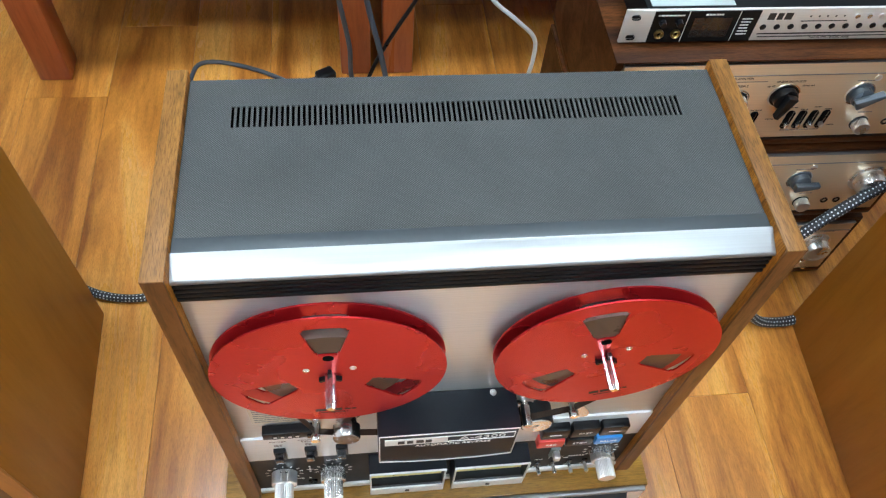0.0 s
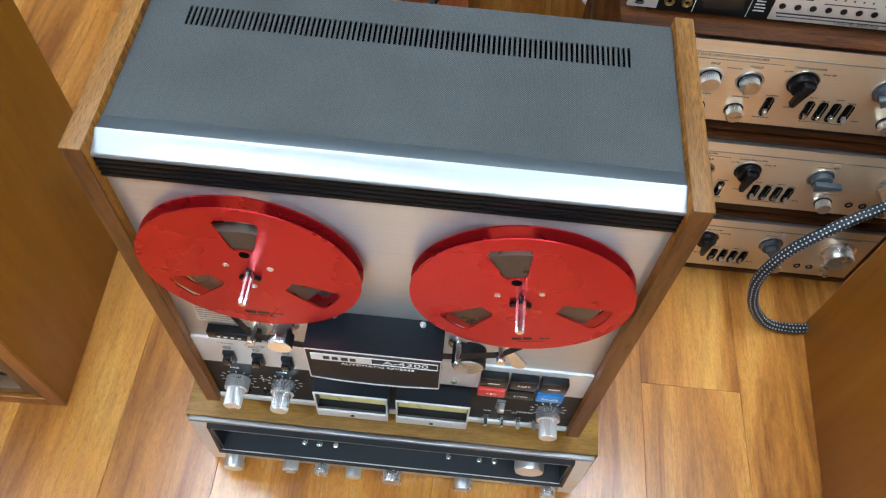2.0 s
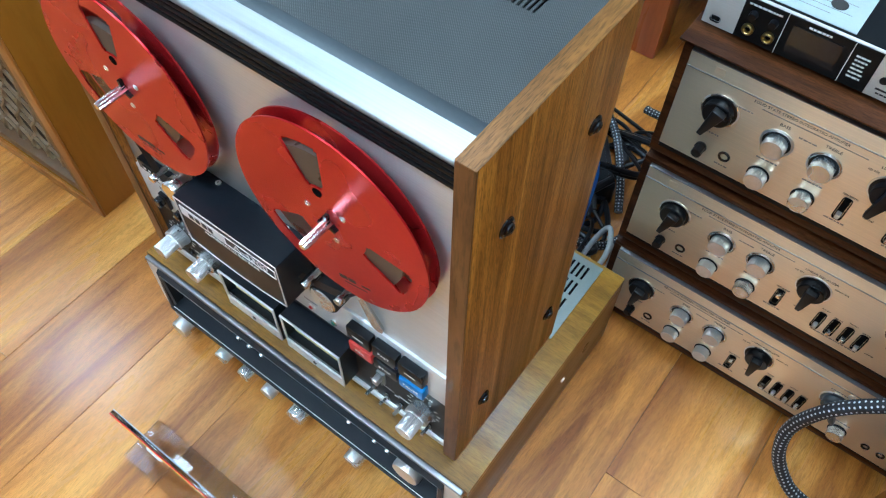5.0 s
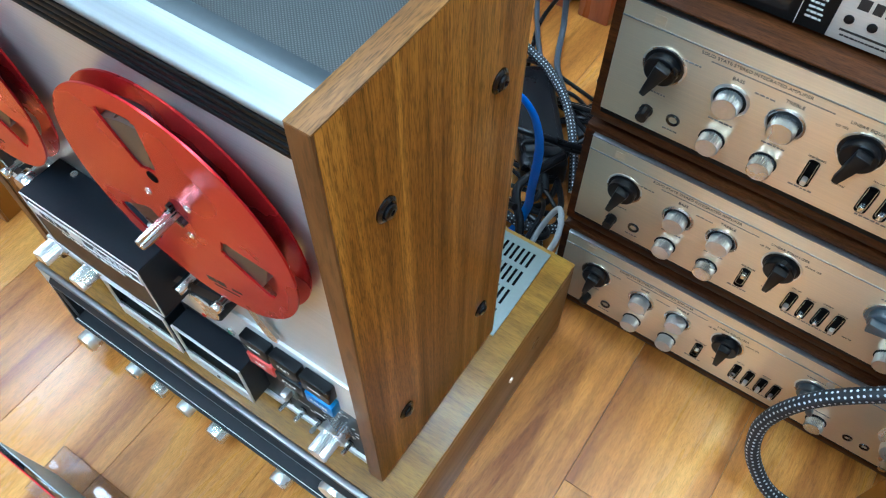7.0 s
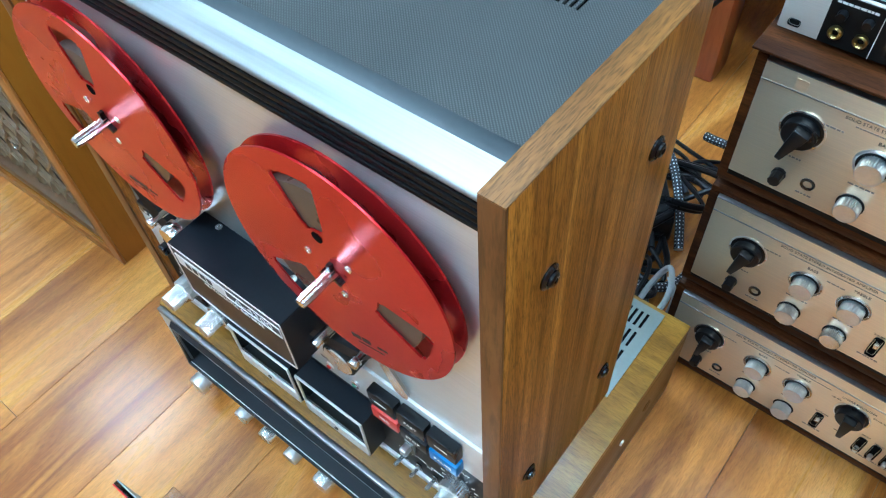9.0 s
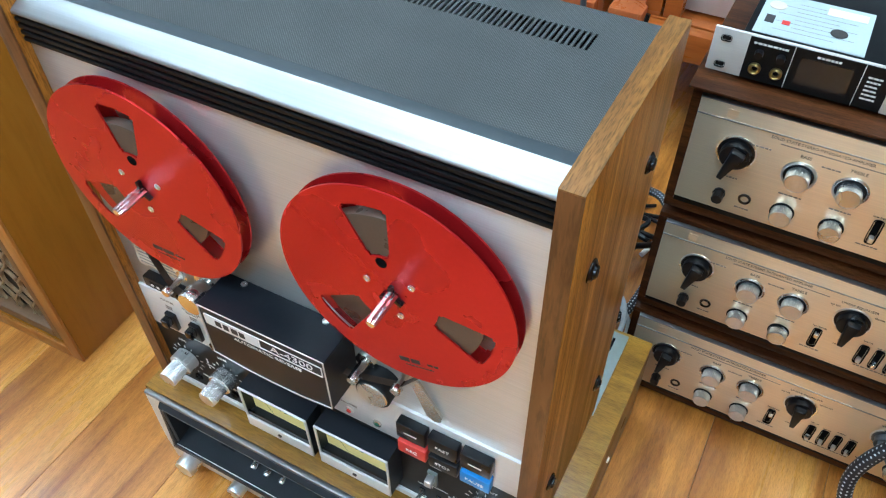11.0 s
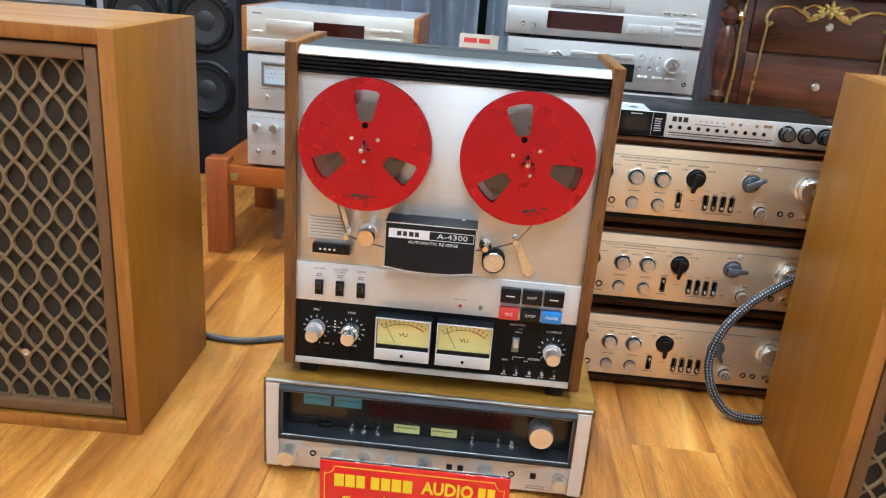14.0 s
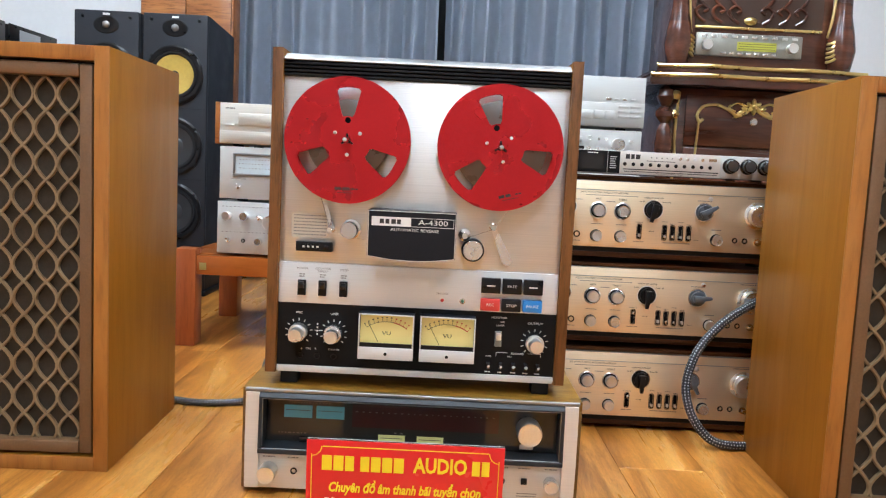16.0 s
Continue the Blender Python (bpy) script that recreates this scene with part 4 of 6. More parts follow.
    for x in (-0.209, -0.172, -0.134, -0.092, -0.05, 0.001, 0.041, 0.058, 0.096, 0.137, 0.17, 0.209):
        part("printing", bars(B(), x - 0.009, x + 0.009, yf, 0.057, 0.0014, int(x * 1000), gap=0.8), GREY_INK, R, "", False)
    part("printing", bars(bm, 0.16, 0.19, yf, 0.0185, 0.0013, 77, 2, 0.004), GREY_INK, R, "", False)
    for x in (-0.2, 0.2):
        for y in (0.02, 0.28):
            part("foot", lathe(B(), [(0, 0), (0.014, 0), (0.015, 0.0085), (0, 0.0085)], Matrix.Translation((x, y, 0)), 20), RUBBER, R)
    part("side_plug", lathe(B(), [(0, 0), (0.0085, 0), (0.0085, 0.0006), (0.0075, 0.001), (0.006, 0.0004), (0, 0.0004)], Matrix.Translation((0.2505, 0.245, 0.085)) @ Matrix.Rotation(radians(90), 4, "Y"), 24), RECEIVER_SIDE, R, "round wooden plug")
    part("case_screw", lathe(B(), [(0, 0), (0.004, 0), (0.0035, 0.002), (0, 0.002)], Matrix.Translation((0.2505, 0.19, 0.085)) @ Matrix.Rotation(radians(90), 4, "Y"), 16), STEEL, R)


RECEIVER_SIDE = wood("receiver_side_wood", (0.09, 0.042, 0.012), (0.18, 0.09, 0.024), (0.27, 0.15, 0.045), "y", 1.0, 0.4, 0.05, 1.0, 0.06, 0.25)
CHAMPAGNE_PALE = brushed("pale_champagne_aluminium", (0.72, 0.69, 0.63), 0.42, "x", 0.3, 0.04, 0.4)
receiver()


# ---- the sign on its acrylic stand ----
def sign():
    S = thing("tabletop_sign", pose(-0.001, -0.1755, 0.009, 3.0) @ Matrix.Diagonal((0.937, 1, 1.015, 1)), "red acrylic shop sign with yellow and white writing", "sign")
    st = B()
    box(st, -0.1335, 0.1335, 0.0014, 0.0054, -0.004, 0.135, 0.0006)
    box(st, -0.16, 0.16, -0.026, 0.034, -0.0086, -0.0041, 0.0015)
    part("acrylic_stand", st, ACRYLIC, S, "clear acrylic stand")
    part("backing", box(B(), -0.1335, 0.1335, 0.0056, 0.0066, 0.0005, 0.135, 0.0003), STICKER, S, "pale backing sheet")
    part("panel", box(B(), -0.1335, 0.1335, 0.0, 0.0012, 0.0005, 0.135, 0.0003), SIGN_RED, S, "glossy red panel")
    b = B()
    for a in ((-0.112, 0.112, 0.1265, 0.1275), (-0.127, -0.126, 0.012, 0.117), (0.126, 0.127, 0.012, 0.117), (-0.112, 0.112, 0.0035, 0.0045)):
        box(b, a[0], a[1], -0.0004, 0, a[2], a[3])
    for sx in (-1, 1):
        for k in range(8):
            a0, a1 = radians(90 * k / 8), radians(90 * (k + 1) / 8)
            cx, cz, r = sx * 0.126, 0.1275, 0.0125
            p = [(cx - sx * q * math.cos(t), cz - q * math.sin(t)) for q, t in ((r, a0), (r, a1), (r + 0.001, a1), (r + 0.001, a0))]
            b.faces.new([b.verts.new((x, -0.0004, z)) for x, z in p])
    part("border", b, SIGN_YELLOW, S, "yellow border with notched corners", False)
    x = -0.1125
    for w in (0.0135, 0.0135, 0.012, 0, 0.012, 0.013, 0.0135, 0.0135):
        if w:
            part("name_bar", box(B(), x, x + w, -0.0005, 0, 0.096, 0.1155), SIGN_YELLOW, S, "yellow bar", False)
            x += w + 0.0022
        else:
            x += 0.0065
    
    words("lettering", "AUDIO", 0.0275, 0.048, -0.0003, 0.1065, SIGN_YELLOW, S, wide=0.82, label="yellow lettering")
    for x in (0.0905, 0.1035):
        part("name_bar", box(B(), x, x + 0.0105, -0.0005, 0, 0.097, 0.116), SIGN_YELLOW, S, "yellow bar", False)
    words("script", "Chuyên đồ âm thanh bãi tuyển chọn", 0.0175, 0.0, -0.0003, 0.0735, SIGN_YELLOW, S, wide=0.79, shear=0.22, label="slanted yellow lettering")
    x = -0.082
    for k in range(12):
        if k in (3, 7):
            part("dot", box(B(), x, x + 0.004, -0.0005, 0, 0.0375, 0.0415), SIGN_WHITE, S, "", False)
            x += 0.0065
        else:
            part("number_bar", box(B(), x, x + 0.0145, -0.0005, 0, 0.0375, 0.0585), SIGN_WHITE, S, "white bar", False)
            x += 0.0172
    hs = B()
    tube(hs, [(-0.105, -0.001, 0.0575), (-0.108, -0.001, 0.05), (-0.104, -0.001, 0.043), (-0.097, -0.001, 0.0385), (-0.091, -0.001, 0.039)], 0.0022, 8, 6)
    box(hs, -0.108, -0.101, -0.0022, 0, 0.0535, 0.0595, 0.001)
    box(hs, -0.0955, -0.0885, -0.0022, 0, 0.0365, 0.0425, 0.001)
    for r in (0.007, 0.0115):
        for k in range(6):
            a0, a1 = radians(15 * k - 5), radians(15 * (k + 1) - 5)
            hs.faces.new([hs.verts.new((-0.099 + q * math.cos(t), -0.0006, 0.047 + q * math.sin(t))) for q, t in ((r, a0), (r, a1), (r + 0.0018, a1), (r + 0.0018, a0))])
    part("handset_symbol", hs, SIGN_WHITE, S, "white handset symbol", False)
    words("lettering", "SHIP HÀNG TOÀN QUỐC - UY TÍN - CHẤT LƯỢNG", 0.0098, 0.0, -0.0003, 0.0195, SIGN_YELLOW, S, wide=0.87, label="small yellow lettering")


sign()


# ---- large loudspeakers ----
SPEAKER_TOP = wood("speaker_top_veneer", (0.24, 0.10, 0.025), (0.34, 0.155, 0.04), (0.42, 0.2, 0.055), "x", 0.7, 0.33, 0.1, 0.8, 0.04, 0.2)


def loudspeaker(m, label, mark):
    w, d, h = 0.40, 0.325, 0.648
    S = thing("loudspeaker", m, label, "loudspeaker", "pair of lattice-fronted loudspeakers")
    # origin: the inner front bottom corner at x = 0, cabinet towards -x
    t = 0.022
    for nm, a in (("side_panel", (-w, -w + t, 0.004, d, 0, h, 0.0015)), ("side_panel", (-t, 0, 0.004, d, 0, h, 0.0015)), ("top_panel", (-w + t, -t, 0.004, d, h - t, h - 0.0002)),
                  ("bottom_panel", (-w + t, -t, 0.004, d, 0.0002, t)), ("back_panel", (-w + t, -t, d - 0.012, d - 0.001, t, h - t))):
        part(nm, box(B(), *a), SPEAKER_WOOD if nm != "top_panel" else SPEAKER_TOP, S, "golden-brown veneer panel")
    for a in ((-w, -w + t, 0, h), (-t, 0, 0, h), (-w + t, -t, h - t, h), (-w + t, -t, 0, t)):
        part("front_edging", box(B(), a[0], a[1], 0.0, 0.0039, a[2], a[3], 0.0008), SPEAKER_EDGE, S, "warm reddish front edging")
    part("baffle", box(B(), -w + t, -t, 0.03, 0.045, t, h - t), BLACK, S)
    i0, i1, j0, j1 = -w + t + 0.004, -t - 0.004, t + 0.004, h - t - 0.004
    for a in ((i0, i0 + 0.02, j0, j1), (i1 - 0.02, i1, j0, j1), (i0 + 0.02, i1 - 0.02, j1 - 0.02, j1), (i0 + 0.02, i1 - 0.02, j0, j0 + 0.02)):
        part("grille_frame", box(B(), a[0], a[1], 0.004, 0.028, a[2], a[3], 0.004, 2), GRILLE_FRAME, S, "moulded brown grille frame")
    part("grille_cloth", box(B(), i0 + 0.015, i1 - 0.015, 0.0225, 0.0275, j0 + 0.015, j1 - 0.015), CLOTH, S, "dark speaker cloth", False)
    x0, x1, z0, z1 = i0 + 0.02, i1 - 0.02, j0 + 0.02, j1 - 0.02
    n = 9
    p = (x1 - x0) / n
    L = 0.1035
    sl = 84
    for k in range(n):
        for ph in (0, 1):
            bm = B()
            prev = None
            for s in range(sl + 1):
                z = z0 + (z1 - z0) * s / sl
                u = 2 * math.pi * (z1 - z) / L + math.pi * ph
                cxx = x0 - 0.0035 + p * (k + 0.5) + 0.485 * p * math.sin(u)
                dx = -0.485 * p * math.cos(u) * 2 * math.pi / L
                if not (x0 - 0.006 <= cxx <= x1 + 0.002):
                    prev = None
                    continue
                nx, nz = 1 / math.hypot(1, dx), -dx / math.hypot(1, dx)
                hw = 0.0027
                row = [bm.verts.new((cxx + nx * hw * q, y, z + nz * hw * q)) for q, y in ((-1, 0.019), (-0.6, 0.0145), (0.6, 0.0145), (1, 0.019))]
                if ph:
                    for v in row:
                        v.co.y += 0.001
                if prev:
                    for q in range(3):
                        bm.faces.new((prev[q], prev[q + 1], row[q + 1], row[q]))
                    bm.faces.new((prev[3], prev[0], row[0], row[3]))
                prev = row
            if bm.faces:
                part("lattice_strand", bm, LATTICE, S)
            else:
                bm.free()
    if mark:
        part("maker_badge", lathe(B(), [(0.0, 0.0), (0.0065, 0.0), (0.0065, 0.002), (0.0045, 0.002), (0.004, 0.001), (0, 0.0012)], facing(-0.185, 0.0145, 0.13), 20), STEEL, S, "small round metal badge")
    return S


loudspeaker(pose(-0.470, 0.030, 0.0, 0, 0, 1.6), "walnut veneer loudspeaker with a wavy lattice grille", True)
# the other one stands with its left side to the deck
loudspeaker(pose(0.597 + 0.40, -0.045 - 0.018, 0.0, 0, 0, -2.6), "walnut veneer loudspeaker with lattice grille beside the amplifiers", True)


# ---- integrated amplifiers ----
def pointer_knob(parent, x, y, z, turn, material=BLACK_PLASTIC, label="black pointer knob", r=0.0145):
    k = part("pointer_knob", lathe(B(), [(0, 0), (r + 0.003, 0), (r + 0.003, 0.0015), (r + 0.001, 0.002), (r, 0.002), (r, 0.009), (r - 0.001, 0.01), (0, 0.01)], facing(x, y, z), 40), material, parent, label)
    bm = B()
    box(bm, -0.0068, 0.0068, -0.019, -0.0101, -0.024, 0.011, 0.0015)
    bm.verts.ensure_lookup_table()
    for v in bm.verts:
        if v.co.z < -0.01:
            v.co.x *= 0.42
        v.co = Matrix.Translation((x, y, z)) @ Matrix.Rotation(radians(turn), 4, "Y") @ v.co
    part("pointer", bm, material, k)
    ring = part("dial_ring", lathe(B(), [(r + 0.0031, 0), (r + 0.0046, 0), (r + 0.0046, 0.0012), (r + 0.0031, 0.0012), (r + 0.0031, 0)], facing(x, y, z), 40), STEEL, k)
    return k


def amp_knob(parent, x, y, z, big):
    r = 0.0112 if big else 0.0103
    d = 0.0125 if big else 0.0115
    if big:
        part("dial_ring", lathe(B(), [(r + 0.0026, 0), (r + 0.005, 0), (r + 0.005, 0.0012), (r + 0.0035, 0.0022), (r + 0.0026, 0.0016)], facing(x, y, z), 40), STEEL, parent)
        part("ring_recess", lathe(B(), [(0, 0), (r + 0.0026, 0), (r + 0.0026, 0.0009), (0, 0.0009)], facing(x, y, z), 40), BLACK, parent)
    else:
        # black disc drawn in as the shadow round the small knob
        part("ring_recess", lathe(B(), [(0, 0), (r + 0.0013, 0), (r + 0.0013, 0.0008), (0, 0.0008)], facing(x, y, z), 40), BLACK, parent)
    part("ribbed_knob", lathe(B(), [(0, 0), (r, 0), (r, d - 0.001), (r - 0.0008, d), *turned(r - 0.0016, d - 0.0003)], facing(x, y - 0.001, z), 60, -0.0011, 1, 1, 2), RIBBED, parent, "ribbed silver knob")


def amplifier(x, z0, turns, first):
    A = thing("integrated_amplifier", pose(x, 0.357, z0), "champagne-gold integrated amplifier in a dark wooden case", "amplifier", "stack of amplifiers")
    w, h, d = 0.476, 0.162, 0.26
    for nm, a in (("case_top", (0, w, 0.004, d, h - 0.007, h, 0.001)), ("case_bottom", (0, w, 0.004, d, 0.008, 0.018, 0.001)), ("case_side", (0, 0.009, 0.004, d, 0.0181, h - 0.0071)), ("case_side", (w - 0.009, w, 0.004, d, 0.0181, h - 0.0071))):
        part(nm, box(B(), *a), AMP_WOOD, A, "dark reddish wood")
    part("chassis", box(B(), 0.0092, w - 0.0092, 0.014, d - 0.004, 0.0182, h - 0.0072), BLACK, A)
    part("lower_rail", box(B(), 0.0092, w - 0.0092, 0.004, 0.0138, 0.0182, 0.0275), BLACK, A)
    F = 0.0
    fp = part("front_panel", box(B(), 0.0094, w - 0.0094, F, 0.0138, 0.0276, h - 0.0088, 0.0008), CHAMPAGNE, A, "brushed champagne front panel")
    part("trim_line", box(B(), 0.0094, w - 0.0094, F - 0.0012, F - 0.0001, 0.1358, 0.1370, 0.0003), ALU_BAR, fp, "thin bright trim line")
    part("top_trim", box(B(), 0.0094, w - 0.0094, F - 0.0004, 0.006, h - 0.0087, h - 0.0075, 0.0003), ALU_BAR, fp, "bright upper edge")
    zc = 0.100
    lo = 0.0535
    pointer_knob(A, 0.055, F, zc + 0.003, turns[0])
    part("push_switch", lathe(B(), [(0, 0), (0.006, 0), (0.0065, 0.003), (0.0055, 0.003), (0.0055, 0.013), (0, 0.0135)], facing(0.052, F, lo - 0.004), 20, -0.0004, 1), BLACK_PLASTIC, A)
    part("jack_socket", lathe(B(), [(0, -0.002), (0.004, -0.002), (0.004, 0.001), (0.006, 0.0015), (0.0065, 0)], facing(0.077, F, lo - 0.003), 20), BLACK_GLOSS, A)
    for kx in (0.115, 0.1615):
        amp_knob(A, kx, F, zc - 0.0025, True)
        amp_knob(A, kx - 0.001, F, lo - 0.0045, False)
    for k, sx in enumerate((0.196, 0.2445, 0.26, 0.2755, 0.291)):
        s = part("slot_switch", box(B(), sx - 0.0048, sx + 0.0048, F - 0.0006, 0.001, lo - 0.008, lo + 0.022, 0.0034, 3), INTERIOR, A, "black slotted lever switch")
        part("lever", box(B(), sx - 0.0022, sx + 0.0022, F - 0.007, F - 0.0007, lo + (0.012 if (k == 0 and not first) else -0.003), lo + (0.018 if (k == 0 and not first) else 0.003), 0.0008), STEEL, s)
    pointer_knob(A, 0.2205, F, zc + 0.003, turns[1])
    pointer_knob(A, 0.3185, F, zc + 0.003, turns[2], plain("grey_knob", (0.10, 0.12, 0.14), 0.3, 0.5), "slate-grey pointer knob", 0.0135)
    amp_knob(A, 0.345, F, lo - 0.003, False)
    part("volume_knob", lathe(B(), [(0, 0), (0.026, 0), (0.026, 0.002), (0.0215, 0.0035), (0.0205, 0.02), (0.0195, 0.0215), (0.016, 0.0215), *turned(0.0155, 0.0208)], facing(0.421, F, zc + 0.001), 64), STEEL, A, "large turned volume knob")
    for kx in (0.381, 0.4):
        part("jack_socket", lathe(B(), [(0, -0.002), (0.003, -0.002), (0.003, 0.001), (0.005, 0.0015), (0.0055, 0)], facing(kx, F, lo - 0.002), 20), BLACK_GLOSS, A)
    part("power_switch", lathe(B(), [(0, 0), (0.007, 0), (0.007, 0.002), (0.0035, 0.003), (0.0045, 0.014), (0, 0.0155)], facing(0.424, F, lo - 0.003), 24), CHROME, A)
    part("pilot_lamp", lathe(B(), [(0, 0), (0.0045, 0), (0.0045, 0.0015), (0.0028, 0.0022), (0, 0.003)], facing(0.3285, F, 0.129), 20), STEEL, A)
    part("emblem", box(B(), 0.036, 0.046, F - 0.0004, F - 0.0001, 0.1395, 0.1485), CHAMPAGNE, A, "small stamped emblem", False)
    words("lettering", "SOLID STATE STEREO INTEGRATED AMPLIFIER", 0.0044, 0.08, F - 0.0002, 0.1315, DARK_INK, A, "LEFT", 1.0)
    words("lettering", "BASS", 0.0048, 0.115, F - 0.0002, 0.1195, DARK_INK, A)
    words("lettering", "TREBLE", 0.0048, 0.1615, F - 0.0002, 0.1195, DARK_INK, A)
    words("lettering", "LINEAR EQUALIZER", 0.0042, 0.2205, F - 0.0002, 0.1255, DARK_INK, A)
    words("lettering", "up tilt", 0.0042, 0.1985, F - 0.0002, 0.1185, DARK_INK, A)
    words("lettering", "down tilt", 0.0042, 0.245, F - 0.0002, 0.1185, DARK_INK, A)
    words("lettering", "low boost", 0.0036, 0.196, F - 0.0002, 0.0785, DARK_INK, A)
    words("lettering", "normal", 0.0036, 0.22, F - 0.0002, 0.062, DARK_INK, A)
    for sx, tx in ((0.2445, "low cut"), (0.26, "high cut"), (0.2755, "monitor"), (0.291, "dubbing")):
        words("lettering", tx, 0.003, sx, F - 0.0002, 0.0815 if sx in (0.2445, 0.2755) else 0.0775, DARK_INK, A)
    words("lettering", "source", 0.0034, 0.307, F - 0.0002, 0.049, DARK_INK, A)
    bm = B()
    part("printing", bars(bm, 0.09, 0.19, F - 0.0001, 0.1265, 0.0012, 50), GREY_INK, A, "", False)
    for a, b, z in ((0.066, 0.084, 0.117), (0.046, 0.064, 0.072), (0.07, 0.084, 0.038), (0.104, 0.126, 0.0715), (0.151, 0.173, 0.0715), (0.186, 0.206, 0.041), (0.243, 0.295, 0.041), (0.305, 0.332, 0.1245), (0.335, 0.355, 0.07), (0.40, 0.442, 0.133), (0.13, 0.148, 0.115)):
        part("printing", bars(B(), a, b, F - 0.0001, z, 0.0015, int(a * 999), gap=0.6), GREY_INK, A, "", False)
    for fx in (0.04, w - 0.04):
        for fy in (0.04, d - 0.04):
            part("foot", lathe(B(), [(0, 0), (0.014, 0), (0.014, 0.0085), (0, 0.0085)], Matrix.Translation((fx, fy, 0.0)), 16), RUBBER, A)
    return A


amplifier(0.212, 0.0, (10, 0, -30), False)
amplifier(0.212, 0.166, (15, 5, -95), False)
amplifier(0.212, 0.332, (18, 14, -120), True)


# ---- digital mixer on the amplifiers ----
KNOB_FACE = plain("satin_grey_knob", (0.2, 0.22, 0.24), 0.3, 0.9, 0.08, 60, 0.03)
BRASS = plain("aged_brass", (0.42, 0.32, 0.12), 0.3, 1.0, 0.08, 60, 0.03)


def mixer():
    M = thing("rack_mixer", pose(0.214, 0.38, 0.497), "black rack mixer with a silver front on the amplifiers", "mixer")
    z0, z1, w = 0.004, 0.048, 0.483
    part("case", box(B(), 0.024, w - 0.024, 0.004, 0.2, z0, z1 - 0.001, 0.001), BLACK, M, "black steel case")
    fp = part("front_panel", box(B(), 0.0, w, 0.0, 0.0035, z0, z1, 0.0006), CHAMPAGNE_PALE, M, "silver rack panel")
    for x in (0.012, w - 0.012):
        for z in (0.012, 0.039):
            part("rack_slot", box(B(), x - 0.005, x + 0.005, -0.0006, 0.001, z - 0.003, z + 0.003, 0.0025, 3), BLACK, fp)
    blk = part("display_panel", box(B(), 0.032, 0.153, -0.0012, -0.0001, z0 + 0.001, z1 - 0.001), BLACK, M, "black display panel", False)
    part("screen", box(B(), 0.078, 0.122, -0.0022, -0.0013, 0.012, 0.039), DISPLAY, blk, "dark square screen", False)
    for x in (0.043, 0.062):
        part("jack_socket", lathe(B(), [(0.0025, 0), (0.0055, 0), (0.0055, 0.003), (0.004, 0.004), (0.003, 0.003), (0.0025, 0.001)], facing(x, -0.0012, 0.0175), 20), BRASS, blk, "brass microphone socket")
        part("trim_pot", lathe(B(), [(0, 0), (0.004, 0), (0.0035, 0.006), (0, 0.006)], facing(x, -0.0012, 0.033), 16), BLACK_PLASTIC, blk)
    bm = B()
    for x in (0.0705, 0.129):
        box(bm, x, x + 0.0006, -0.0015, -0.0012, z0 + 0.001, z1 - 0.001)
    bars(bm, 0.036, 0.066, -0.0012, 0.042, 0.0018, 3)
    bars(bm, 0.09, 0.11, -0.0012, 0.0425, 0.002, 4)
    for k in range(6):
        bars(bm, 0.134, 0.146, -0.0012, 0.015 + k * 0.0042, 0.0016, k)
    part("printing", bm, WHITE_INK, blk, "", False)
    nx = B()
    for k, a in enumerate(((0.164, 0.172), (0.1745, 0.181), (0.1835, 0.192))):
        box(nx, a[0], a[1], -0.0005, -0.0001, 0.0335, 0.0425)
    part("emblem", nx, DARK_INK, M, "dark brand mark", False)
    for k in range(11):
        x = 0.163 + k * 0.0165
        part("dial_pot", lathe(B(), [(0, 0), (0.0036, 0), (0.0036, 0.001), (0.0022, 0.0018), (0, 0.0018)], facing(x, -0.0001, 0.0235), 14), BLACK_PLASTIC, M)
    for k in range(4):
        part("push_button", lathe(B(), [(0, 0), (0.003, 0), (0.003, 0.002), (0, 0.0022)], facing(0.269 + k * 0.0145, -0.0001, 0.0375), 14), STEEL, M)
    part("port", box(B(), 0.325, 0.34, -0.0008, -0.0001, 0.0355, 0.0405), STEEL, M)
    bm = B()
    box(bm, 0.16, 0.345, -0.0003, 0, 0.0128, 0.0146)
    bars(bm, 0.162, 0.342, -0.0001, 0.0095, 0.0014, 12)
    for k in range(5):
        box(bm, 0.213 + k * 0.01, 0.215 + k * 0.01, -0.0004, -0.0001, 0.0365, 0.0385)
    bars(bm, 0.205, 0.26, -0.0001, 0.031, 0.0012, 9)
    part("printing", bm, DARK_INK, M, "", False)
    words("lettering", "TWO PATTERN DIGITAL MIXER", 0.0035, 0.25, -0.0002, 0.0068, DARK_INK, M)
    part("knob_panel", box(B(), 0.347, 0.468, -0.002, -0.0001, z0 + 0.0005, z1 - 0.0005, 0.0006), SILVER, M, "silver knob section")
    for k in range(3):
        x = 0.366 + k * 0.0335
        kn = part("rotary_knob", lathe(B(), [(0, 0), (0.0148, 0), (0.0148, 0.002), (0.0128, 0.003), (0.0122, 0.016), (0.0112, 0.0172), (0, 0.0172)], facing(x, -0.0021, 0.0285), 40), BLACK_GLOSS, M, "gloss black rotary knob")
        part("knob_face", lathe(B(), [(0, 0.0173), (0.0098, 0.0173), (0.0095, 0.0178), (0, 0.0178)], facing(x, -0.0021, 0.0285), 40), KNOB_FACE, kn, "satin grey knob face")
    sh = part("paper_label", box(B(), 0.03, 0.125, 0.008, 0.085, z1 - 0.0009, z1 - 0.0003), STICKER, M, "pale blue printed paper label", False)
    bm = B()
    for k in range(8):
        bars(bm, 0.0, 0.045, 0, 0, 0.001, k)
